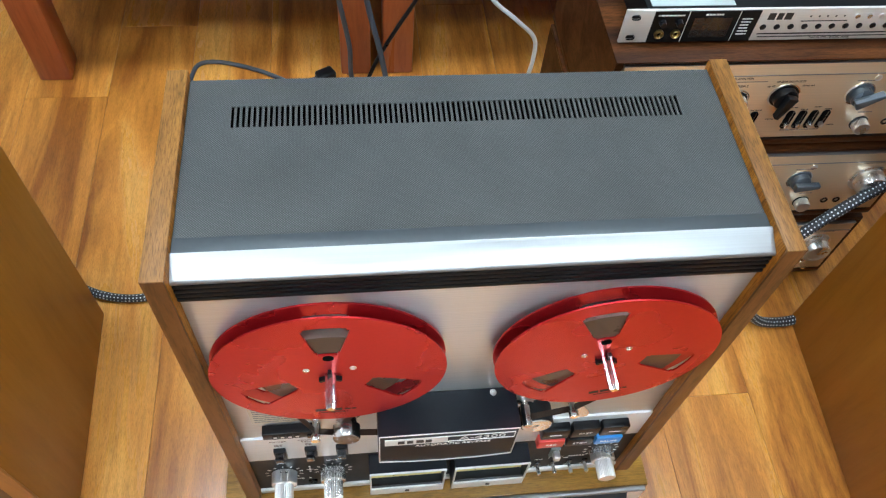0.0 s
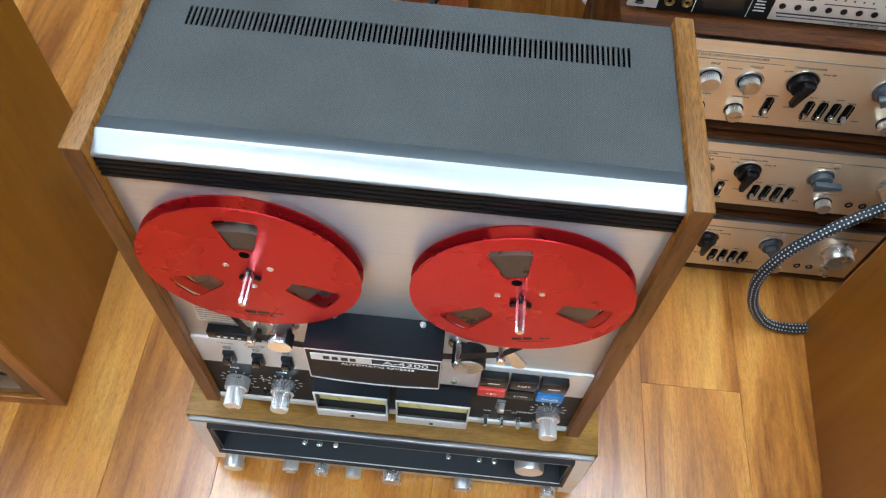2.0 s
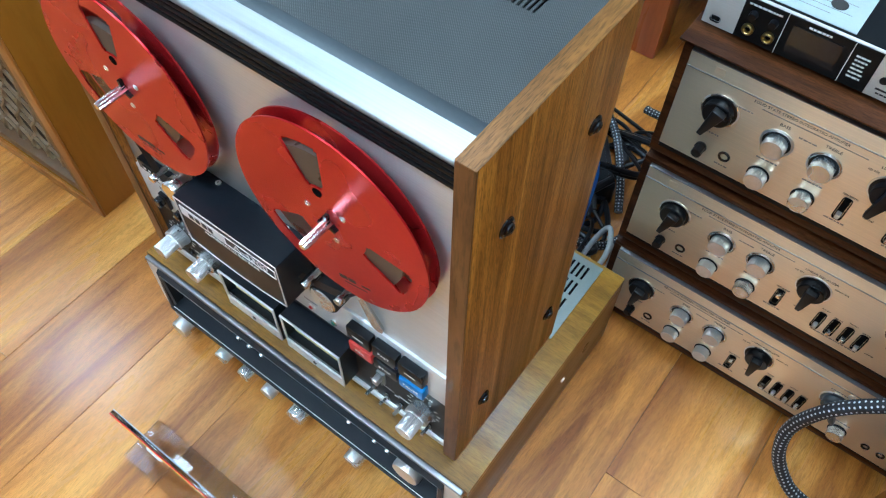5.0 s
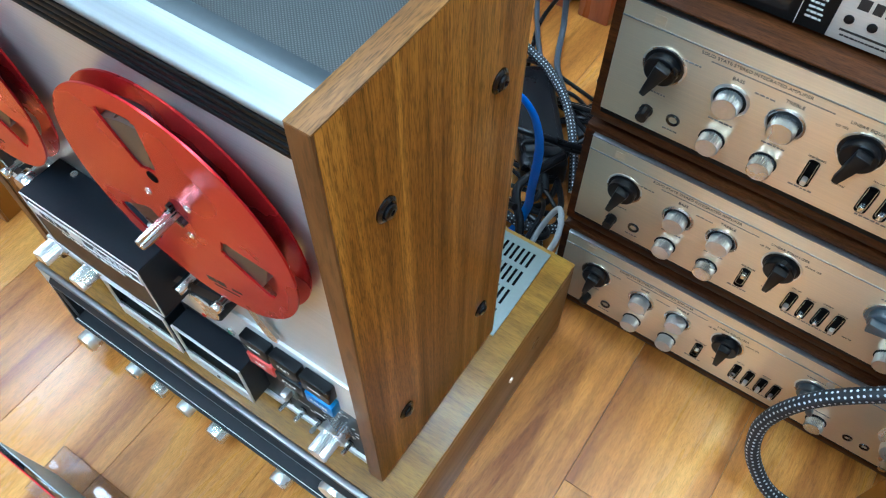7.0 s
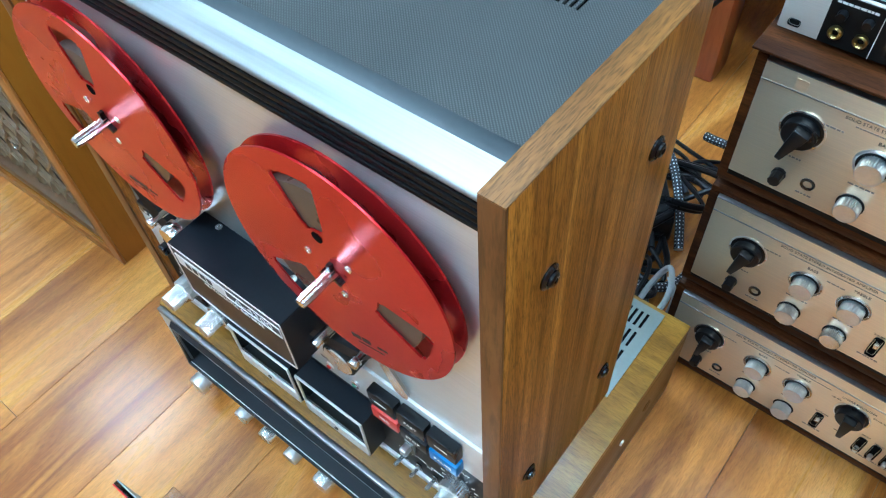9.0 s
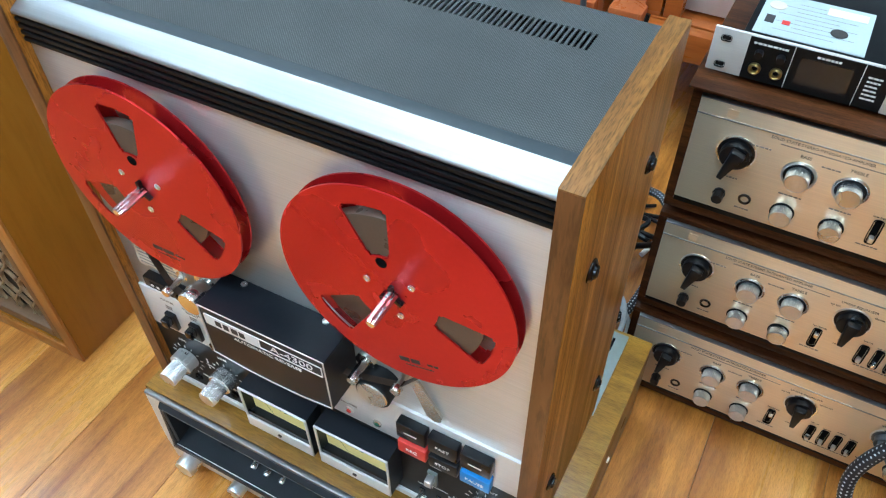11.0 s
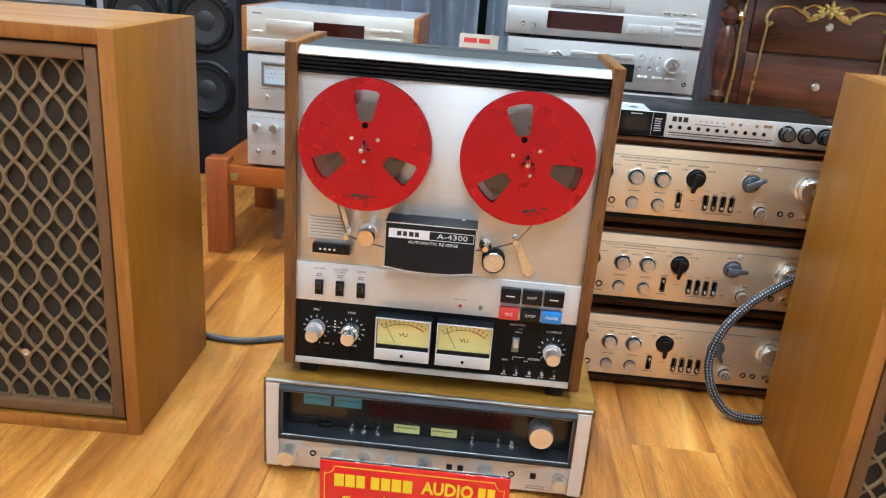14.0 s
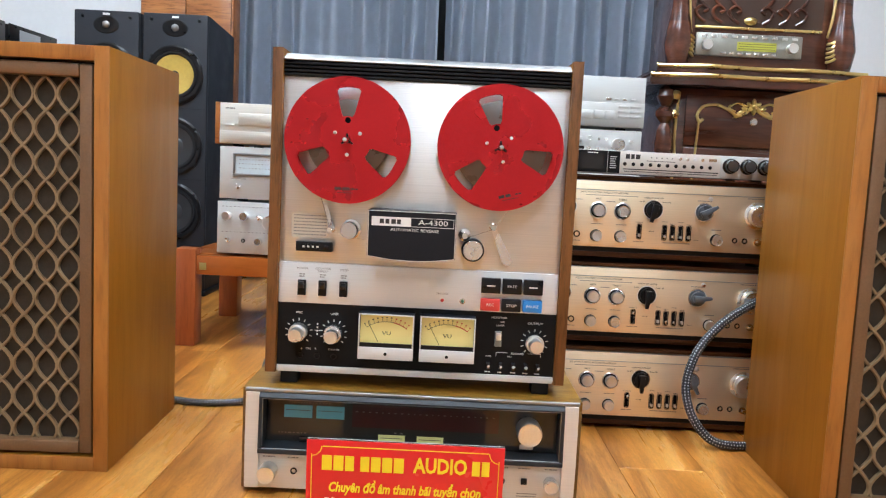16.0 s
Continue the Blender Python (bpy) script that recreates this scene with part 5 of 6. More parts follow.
        n = [v for v in bm.verts if v.co.y > -0.001 and not v.tag]
        for v in n:
            v.co = Vector((0.045 + v.co.x * 1.2 + (0.015 if k % 2 else 0), 0.02 + k * 0.0075 + v.co.z, z1 - 0.0002 + 0.0))
            v.tag = True
    part("label_printing", bm, GREY_INK, sh, "", False)
    part("bar_code", box(B(), 0.085, 0.12, 0.065, 0.078, z1 - 0.0002, z1 + 0.0002), WHITE_INK, sh, "", False)
    part("label_patch", box(B(), 0.051, 0.058, 0.03, 0.037, z1 - 0.0002, z1 + 0.0002), RED_INK, sh, "small red patch", False)
    part("label_disc", lathe(B(), [(0, -0.0002), (0.0075, -0.0002), (0.0075, 0.0002), (0, 0.0002)], Matrix.Translation((0.1, 0.036, z1)), 24), DARK_INK, sh, "black round mark")
    part("label_seal", lathe(B(), [(0, -0.0002), (0.008, -0.0002), (0.008, 0.0002), (0, 0.0002)], Matrix.Translation((0.042, 0.062, z1)), 12), CREAM, sh, "small cream seal")
    part("label_block", box(B(), 0.036, 0.044, 0.028, 0.042, z1 - 0.0002, z1 + 0.0002), DARK_INK, sh, "black printed block", False)
    for fx in (0.05, 0.43):
        for fy in (0.03, 0.17):
            part("foot", lathe(B(), [(0, 0), (0.01, 0), (0.01, 0.004), (0, 0.004)], Matrix.Translation((fx, fy, 0.0)), 14), RUBBER, M)


# a veneered board lies on the top amplifier
mixer_board = part("veneered_board", box(B(), 0.208, 0.692, 0.352, 0.625, 0.4945, 0.4968, 0.0006), AMP_WOOD)
tagged(mixer_board, "thin dark wooden board under the mixer", "board")
mixer()


# ---- low red tables ----
def low_table(x0, x1, y0, y1, label, badge):
    T = thing("low_table", pose(x0, y0, 0), label, "table", "low red tables")
    w, d, h = x1 - x0, y1 - y0, 0.257
    lw = 0.058
    for x in (0, w - lw):
        for y in (0, d - lw):
            part("leg", box(B(), x, x + lw, y, y + lw, 0, h, 0.004), TABLE_WOOD_UP, T)
    part("front_apron", box(B(), lw, w - lw, 0.006, 0.03, 0.19, 0.241, 0.002), TABLE_WOOD, T)
    part("rear_apron", box(B(), lw, w - lw, d - 0.03, d - 0.006, 0.19, 0.241, 0.002), TABLE_WOOD, T)
    for x in (0.006, w - 0.03):
        part("side_apron", box(B(), x, x + 0.024, lw, d - lw, 0.19, 0.241, 0.002), TABLE_WOOD, T)
    for k in range(3):
        y = 0.032 + k * (d - 0.064) / 3
        part("top_board", box(B(), 0.031, w - 0.031, y + 0.001, y + (d - 0.064) / 3 - 0.001, 0.224, 0.2425, 0.0015), TABLE_WOOD, T)
    if badge:
        part("brass_plate", box(B(), lw + 0.008, lw + 0.026, 0.0045, 0.0059, 0.203, 0.222, 0.0005), plain("dull_brass", (0.42, 0.36, 0.14), 0.4, 0.7), T, "small dull brass plate")
    return T


TABLE_WOOD_UP = wood("red_leg_wood", (0.22, 0.045, 0.014), (0.34, 0.085, 0.024), (0.44, 0.13, 0.038), "z", 0.9, 0.3, 0.4, 0.8, 0.03, 0.15)
low_table(-0.664, -0.045, 0.865, 1.335, "low red-brown wooden table carrying silver hi-fi", True)
low_table(-0.022, 0.64, 0.865, 1.335, "low red-brown wooden table beside the amplifiers", False)


# ---- silver hi-fi on the tables ----
def unit(name, x0, x1, y, z0, z1, label, category, material=None, cheeks=None, depth=0.3, top=None):
    U = thing(name, pose(x0, y, z0), label, category, "silver hi-fi components")
    w, h = x1 - x0, z1 - z0
    a = 0.012 if cheeks else 0.0
    part("case", box(B(), a, w - a, 0.0042, depth, 0.006, h, 0.0015), top or SILVER_TOP, U, "silver-grey metal case")
    part("front_panel", box(B(), a, w - a, 0.0, 0.004, 0.006, h, 0.001), material or SILVER, U)
    if cheeks:
        for x in (0, w - a + 0.0002):
            part("side_cheek", box(B(), x, x + a - 0.0002, -0.001, depth, 0.004, h + 0.001, 0.001), cheeks, U, "wooden side cheek")
    for fx in (0.05, w - 0.05):
        for fy in (0.04, depth - 0.04):
            part("foot", lathe(B(), [(0, 0), (0.014, 0), (0.014, 0.0062), (0, 0.0062)], Matrix.Translation((fx, fy, 0)), 16), RUBBER, U)
    return U


def toggle(U, x, z):
    s = part("toggle_switch", lathe(B(), [(0, 0), (0.006, 0), (0.006, 0.002), (0.003, 0.003), (0.0035, 0.016), (0.003, 0.0175), (0, 0.018)], facing(x, 0, z, -20), 20), CHROME, U)
    return s


SILVER_TOP = plain("silver_grey_paint", (0.42, 0.44, 0.46), 0.4, 0.4, 0.05, 40, 0.03)
PALE_GOLD = brushed("pale_gold_front", (0.84, 0.82, 0.74), 0.42, "x", 0.2)
# power amplifier, tuner and compact disc player, left table
U = unit("power_amplifier", -0.556, -0.126, 0.88, 0.2435, 0.3845, "silver amplifier with round knobs on a red table", "amplifier")
for kx, kz, r in ((0.026, 0.104, 0.011), (0.072, 0.104, 0.011), (0.14, 0.09, 0.02), (0.22, 0.104, 0.011), (0.27, 0.104, 0.011), (0.36, 0.085, 0.026), (0.11, 0.04, 0.009)):
    simple_knob(U, "control_knob", kx, 0, kz, r, 0.022, STEEL, True)
for kx, kz in ((0.108, 0.1), (0.028, 0.04), (0.19, 0.04), (0.23, 0.04), (0.27, 0.04)):
    toggle(U, kx, kz)
part("jack_socket", lathe(B(), [(0, -0.001), (0.003, -0.001), (0.003, 0.001), (0.005, 0.0015), (0.0055, 0)], facing(0.068, 0, 0.04), 16), BLACK, U)
bm = B()
bars(bm, 0.012, 0.4, 0, 0.128, 0.0018, 5, gap=3)
bars(bm, 0.012, 0.4, 0, 0.062, 0.0016, 6, gap=4)
part("printing", bm, GREY_INK, U, "", False)
U = unit("radio_tuner", -0.552, -0.126, 0.88, 0.386, 0.526, "silver tuner with a pale dial window on the amplifier", "tuner")
fr = B()
for a in ((0.035, 0.40, 0.118, 0.124), (0.035, 0.40, 0.066, 0.072), (0.035, 0.041, 0.072, 0.118), (0.394, 0.40, 0.072, 0.118)):
    box(fr, a[0], a[1], -0.006, 0, a[2], a[3], 0.001)
part("dial_frame", fr, ALU_BAR, U)
part("dial_window", box(B(), 0.041, 0.394, -0.002, -0.0002, 0.072, 0.118), plain("pale_dial", (0.55, 0.62, 0.64), 0.15, 0, 0.04, 30, 0), U, "pale blue-grey dial window", False)
bm = B()
for k in range(3):
    bars(bm, 0.05, 0.385, -0.002, 0.108 - k * 0.011, 0.0016, k, gap=3)
part("dial_scale", bm, GREY_INK, U, "", False)
toggle(U, 0.048, 0.037)
simple_knob(U, "tuning_knob", 0.36, 0, 0.037, 0.022, 0.024)
bm = B()
bars(bm, 0.03, 0.07, 0, 0.058, 0.002, 3)
part("printing", bm, GREY_INK, U, "", False)
U = unit("compact_disc_player", -0.566, -0.135, 0.88, 0.5275, 0.637, "pale gold disc player with wooden side cheeks", "disc player", PALE_GOLD, ORANGE_WOOD)
U["label"] = "pale silver-gold disc player with wooden side cheeks"
part("lower_lip", box(B(), 0.0125, 0.418, -0.004, -0.0002, 0.008, 0.038, 0.001), PALE_GOLD, U)
tr = part("disc_tray", box(B(), 0.06, 0.175, -0.004, -0.0002, 0.052, 0.084, 0.0015), PALE_GOLD, U, "closed disc tray")
part("display", box(B(), 0.177, 0.30, -0.002, -0.0002, 0.045, 0.085), RED_DISPLAY, U, "dark red-black display", False)
for k in range(2):
    for j, (a, b) in enumerate(((0.315, 0.362), (0.366, 0.39))):
        part("push_button", box(B(), a, b, -0.004, -0.0002, 0.05 + k * 0.02, 0.06 + k * 0.02, 0.001), PALE_GOLD, U)
part("push_button", box(B(), 0.026, 0.05, -0.004, -0.0002, 0.05, 0.056, 0.001), PALE_GOLD, U)
bm = B()
bars(bm, 0.026, 0.05, 0, 0.096, 0.003, 2)
part("emblem", bm, GREY_INK, U, "", False)

# stack on the other table
U = unit("grey_amplifier", 0.066, 0.53, 0.93, 0.2435, 0.398, "plain grey hi-fi unit at the bottom of a stack", "amplifier", SILVER, None, 0.3)
U = unit("disc_transport", 0.064, 0.536, 0.9, 0.4, 0.505, "silver disc transport with a central tray", "disc player", SILVER, None, 0.33)
part("disc_tray", box(B(), 0.145, 0.28, -0.004, -0.0002, 0.064, 0.086, 0.0015), PALE_GOLD, U, "gold-framed disc tray")
part("tray_badge", box(B(), 0.205, 0.218, -0.0046, -0.0041, 0.07, 0.08), BLUE_KEY, U, "", False)
part("display", box(B(), 0.13, 0.275, -0.002, -0.0002, 0.026, 0.052), DISPLAY, U, "black display", False)
simple_knob(U, "control_knob", 0.036, 0, 0.058, 0.008, 0.012)
simple_knob(U, "control_knob", 0.306, 0, 0.032, 0.007, 0.012)
for k in range(4):
    part("push_button", box(B(), 0.315 + k * 0.023, 0.333 + k * 0.023, -0.003, -0.0002, 0.072, 0.079, 0.001), STEEL, U)
U = unit("silver_preamplifier", 0.08, 0.534, 0.9, 0.5065, 0.616, "silver preamplifier with many small buttons", "preamplifier", SILVER, None, 0.33)
simple_knob(U, "input_knob", 0.115, 0, 0.067, 0.0185, 0.022)
simple_knob(U, "volume_knob", 0.393, 0, 0.071, 0.0175, 0.02)
for kx, kz, r in ((0.32, 0.087, 0.006), (0.344, 0.085, 0.0035), (0.362, 0.085, 0.0035), (0.318, 0.061, 0.005), (0.341, 0.06, 0.005), (0.364, 0.059, 0.005), (0.428, 0.082, 0.005), (0.049, 0.063, 0.0035), (0.049, 0.053, 0.0035), (0.131, 0.028, 0.006)):
    simple_knob(U, "push_button", kx, 0, kz, r, 0.006, STEEL, False, "", 20)
for kx, kz, kw in ((0.316, 0.033, 0.024), (0.352, 0.033, 0.024), (0.383, 0.033, 0.024), (0.421, 0.052, 0.013), (0.041, 0.03, 0.024)):
    part("push_button", box(B(), kx, kx + kw, -0.0035, -0.0002, kz, kz + 0.0085, 0.001), SILVER, U)
for kx in (0.101, 0.43):
    part("jack_socket", lathe(B(), [(0, -0.001), (0.003, -0.001), (0.003, 0.001), (0.005, 0.0015), (0.0055, 0)], facing(kx, 0, 0.028), 16), BLACK, U)
tray = part("slot_tray", box(B(), 0.152, 0.3, -0.004, -0.0002, 0.079, 0.087, 0.0015), SILVER, U, "narrow raised tray")
for kx in (0.152, 0.266):
    part("tray_end", box(B(), kx, kx + 0.034, -0.008, -0.0041, 0.077, 0.089, 0.0015), SILVER, tray)
part("display", box(B(), 0.151, 0.307, -0.0012, -0.0002, 0.024, 0.066), DISPLAY, U, "black display", False)
bm = B()
bars(bm, 0.04, 0.075, 0, 0.082, 0.0025, 14)
part("emblem", bm, GREY_INK, U, "", False)
U = unit("compact_disc_player", 0.07, 0.536, 0.9, 0.6175, 0.752, "silver disc player on top of a hi-fi stack", "disc player", SILVER, None, 0.33)
part("lower_lip", box(B(), 0.0, 0.466, -0.004, -0.0002, 0.008, 0.068, 0.001), SILVER, U)
tr = part("disc_tray", box(B(), 0.1, 0.275, -0.005, -0.0002, 0.0735, 0.104, 0.0015), SILVER, U, "closed disc tray")
part("tray_line", box(B(), 0.104, 0.238, -0.0054, -0.0051, 0.0775, 0.0785), DARK_INK, tr, "", False)
part("tray_line", box(B(), 0.238, 0.239, -0.0054, -0.0051, 0.0775, 0.1), DARK_INK, tr, "", False)
part("display", box(B(), 0.097, 0.274, -0.0055, -0.0041, 0.024, 0.064), RED_DISPLAY, U, "dark red-black display", False)
part("jack_socket", lathe(B(), [(0, -0.001), (0.003, -0.001), (0.003, 0.001), (0.005, 0.0015), (0.0055, 0)], facing(0.041, -0.004, 0.03), 16), BRASS, U)
simple_knob(U, "control_knob", 0.066, -0.004, 0.03, 0.007, 0.01)
for k in range(4):
    part("push_button", box(B(), 0.366 + k * 0.021, 0.379 + k * 0.021, -0.003, -0.0002, 0.0755, 0.0805, 0.0008), STEEL, U)
for c, kw in ((0.309, 0.044), (0.349, 0.026), (0.377, 0.026)):
    part("push_button", box(B(), c - kw / 2, c + kw / 2, -0.0065, -0.0041, 0.0255, 0.0475, 0.001), SILVER, U)
for k in range(3):
    for kx in (0.398, 0.429):
        part("push_button", box(B(), kx, kx + 0.028, -0.0055, -0.0041, 0.03 + k * 0.0125, 0.037 + k * 0.0125, 0.0008), SILVER, U)
bm = B()
bars(bm, 0.012, 0.034, 0, 0.123, 0.004, 2)
part("emblem", bm, GREY_INK, U, "", False)

# dark box with a small card on it, between the stacks
bx = thing("subwoofer", pose(-0.107, 0.99, 0.2426), "matt black box speaker between the silver stacks", "speaker")
part("cabinet", box(B(), 0, 0.163, 0, 0.28, 0.006, 0.297, 0.003), BLACK, bx)
for fx in (0.02, 0.13):
    for fy in (0.03, 0.25):
        part("foot", box(B(), fx - 0.008, fx + 0.008, fy - 0.008, fy + 0.008, 0, 0.006), ORANGE_WOOD, bx)
cd = thing("name_card", pose(-0.043, 1.0, 0.5398, -8), "small folded cream card with red printing", "card")
part("card", box(B(), 0, 0.1, 0, 0.0012, 0.0, 0.066), CREAM, cd, "", False)
bm = B()
bars(bm, 0.012, 0.045, 0, 0.05, 0.012, 2, gap=0.2)
bars(bm, 0.05, 0.092, 0, 0.05, 0.012, 5, gap=0.2)
bars(bm, 0.012, 0.092, 0, 0.027, 0.009, 7, gap=0.2)
bars(bm, 0.012, 0.092, 0, 0.012, 0.0035, 8, gap=0.3)
part("printing", bm, RED_INK, cd, "red printed bars", False)
for bxx, hh in ((0.03, 0.075), (0.062, 0.06)):
    wb = part("wood_block", box(B(), bxx, bxx + 0.028, 0.9, 0.98, 0.2426, 0.2426 + hh, 0.002), TABLE_WOOD)
    tagged(wb, "short red-brown wooden block on the table", "wood block", "wooden blocks")


# ---- tower speakers ----
def tower(x0, y):
    w, h, d = 0.226, 0.987, 0.34
    T = thing("tower_speaker", pose(x0, y, 0), "charcoal tower loudspeaker with four round drivers", "loudspeaker", "pair of tower loudspeakers")
    c = B()
    box(c, 0, w, 0.022, d, 0.02, h, 0.004)
    for v in c.verts:
        if v.co.y > d - 0.02 and v.co.z > h - 0.02:
            v.co.z -= 0.02
    part("cabinet", c, CHARCOAL, T)
    part("baffle", box(B(), 0.0, w, 0.0, 0.0218, 0.02, h, 0.006), CHARCOAL, T, "charcoal front baffle")
    part("plinth", box(B(), -0.01, w + 0.01, -0.01, d + 0.01, 0.0, 0.0198, 0.003), BLACK, T)
    for z in (0.18, 0.415, 0.662):
        part("joint_line", box(B(), 0.004, w - 0.004, -0.0008, -0.0001, z - 0.0006, z + 0.0006), BLACK, T, "", False)
    cx = w / 2
    tw = part("tweeter", lathe(B(), [(0, 0.004), (0.012, 0.002), (0.03, 0.001), (0.04, 0.002), (0.045, 0.0), (0.04, -0.004), (0, -0.004)], facing(cx, -0.0002, 0.938) @ Matrix.Diagonal((1, 0.68, 1, 1)), 36), BLACK_PLASTIC, T)
    part("dome", lathe(B(), [(0.013, 0.002), (0.012, 0.006), (0.008, 0.01), (0, 0.012)], facing(cx, -0.0002, 0.938), 24), ALU_BAR, tw, "silver dome")
    for k, (z, col) in enumerate(((0.777, CONE_YELLOW), (0.53, CONE_BLACK), (0.3, CONE_BLACK))):
        r = 0.095
        F = facing(cx, -0.0108, z)
        dr = part("driver_ring", lathe(B(), [(r + 0.006, -0.0108), (r + 0.007, -0.004), (r, 0.001), (r - 0.011, 0.0), (r - 0.012, -0.0105)], F, 56), BLACK_PLASTIC, T)
        part("surround", lathe(B(), [(r - 0.0118, -0.004), (r - 0.015, 0.001), (r - 0.021, 0.001), (r - 0.026, -0.003)], F, 56), RUBBER, dr)
        part("cone", lathe(B(), [(r - 0.026, -0.003), (0.034, -0.0085), (0.022, -0.0095), (0.0, -0.0098)] if not k else [(r - 0.026, -0.003), (0.034, -0.0095), (0.03, -0.0075), (0.015, -0.0035), (0, -0.0025)], F, 56), col, dr)
        if not k:
            part("phase_plug", lathe(B(), [(0.0155, -0.0095), (0.0132, 0.001), (0.007, 0.0068), (0, 0.008)], F, 28), BLACK_PLASTIC, dr)
        for sx in (-1, 1):
            for sz in (-1, 1):
                part("screw", lathe(B(), [(0, 0), (0.005, 0), (0.005, 0.002), (0, 0.002)], facing(cx + sx * 0.077, -0.0108, z + sz * 0.062), 12), BLACK, dr)
    part("emblem", box(B(), cx - 0.012, cx + 0.012, -0.001, -0.0001, 0.971, 0.978), WHITE_INK, T, "small white mark", False)
    for sx in (0.03, w - 0.03):
        part("grille_peg", lathe(B(), [(0, 0), (0.006, 0), (0.005, 0.003), (0, 0.003)], facing(sx, -0.0001, 0.965), 14), BLACK, T)
    return T


tower(-1.285, 1.62)
tower(-1.045, 1.62)
nv = thing("navy_carton", pose(-1.27, 1.30, 0), "dark navy cardboard box standing on the floor", "box")
part("carton", box(B(), 0, 0.31, 0, 0.26, 0, 0.3, 0.003), NAVY, nv)
part("flap_line", box(B(), 0.3, 0.3105, 0.128, 0.132, 0.06, 0.1), WHITE_INK, nv, "thin pale printed line", False)
ob = thing("wooden_crate", pose(-1.18, 2.0 - 0.06, 0), "tall orange-brown wooden cabinet behind the tower speakers", "cabinet")
part("body", box(B(), 0, 0.36, 0, 0.1, 0, 1.3, 0.004), ORANGE_WOOD, ob)
for dx in (0.006, 0.183):
    d = part("door", box(B(), dx, dx + 0.171, -0.012, -0.0002, 0.03, 1.28, 0.003), ORANGE_WOOD, ob)
    part("handle", lathe(B(), [(0, 0), (0.008, 0), (0.005, 0.01), (0.009, 0.018), (0, 0.02)], facing(dx + (0.155 if dx < 0.1 else 0.016), -0.012, 0.7), 16), STEEL, d)
sh = thing("side_shelf", pose(-1.95, 0.9, 0), "black low shelf with dark equipment along the wall", "shelf")
for z in (0.25, 0.5, 0.8):
    part("shelf_board", box(B(), 0, 0.45, 0, 1.1, z, z + 0.02, 0.002), BLACK, sh)
for x in (0, 0.42):
    for y in (0, 1.07):
        part("post", box(B(), x, x + 0.03, y, y + 0.03, 0, 0.7998), BLACK, sh)
for k in range(3):
    dv = thing("black_amplifier", pose(-1.93, 0.93 + k * 0.36, 0.82), "dark grey hi-fi unit on the side shelf", "amplifier", "dark units on the side shelf")
    part("case", box(B(), 0, 0.4, 0, 0.33, 0.006, 0.11, 0.003), BLACK, dv)
    part("front_panel", box(B(), 0.4001, 0.406, 0, 0.33, 0.004, 0.112, 0.001), BLACK_PLASTIC, dv)
    part("face_plate", box(B(), 0.4062, 0.409, 0.06, 0.2, 0.02, 0.098, 0.001), SILVER_TOP, dv, "grey face plate")
    for fx in (0.04, 0.36):
        for fy in (0.04, 0.29):
            part("foot", lathe(B(), [(0, 0), (0.012, 0), (0.012, 0.0062), (0, 0.0062)], Matrix.Translation((fx, fy, 0)), 12), RUBBER, dv)


# ---- carved radio console ----
PEWTER = plain("dull_pewter", (0.34, 0.34, 0.3), 0.38, 0.7, 0.12, 90, 0.08)


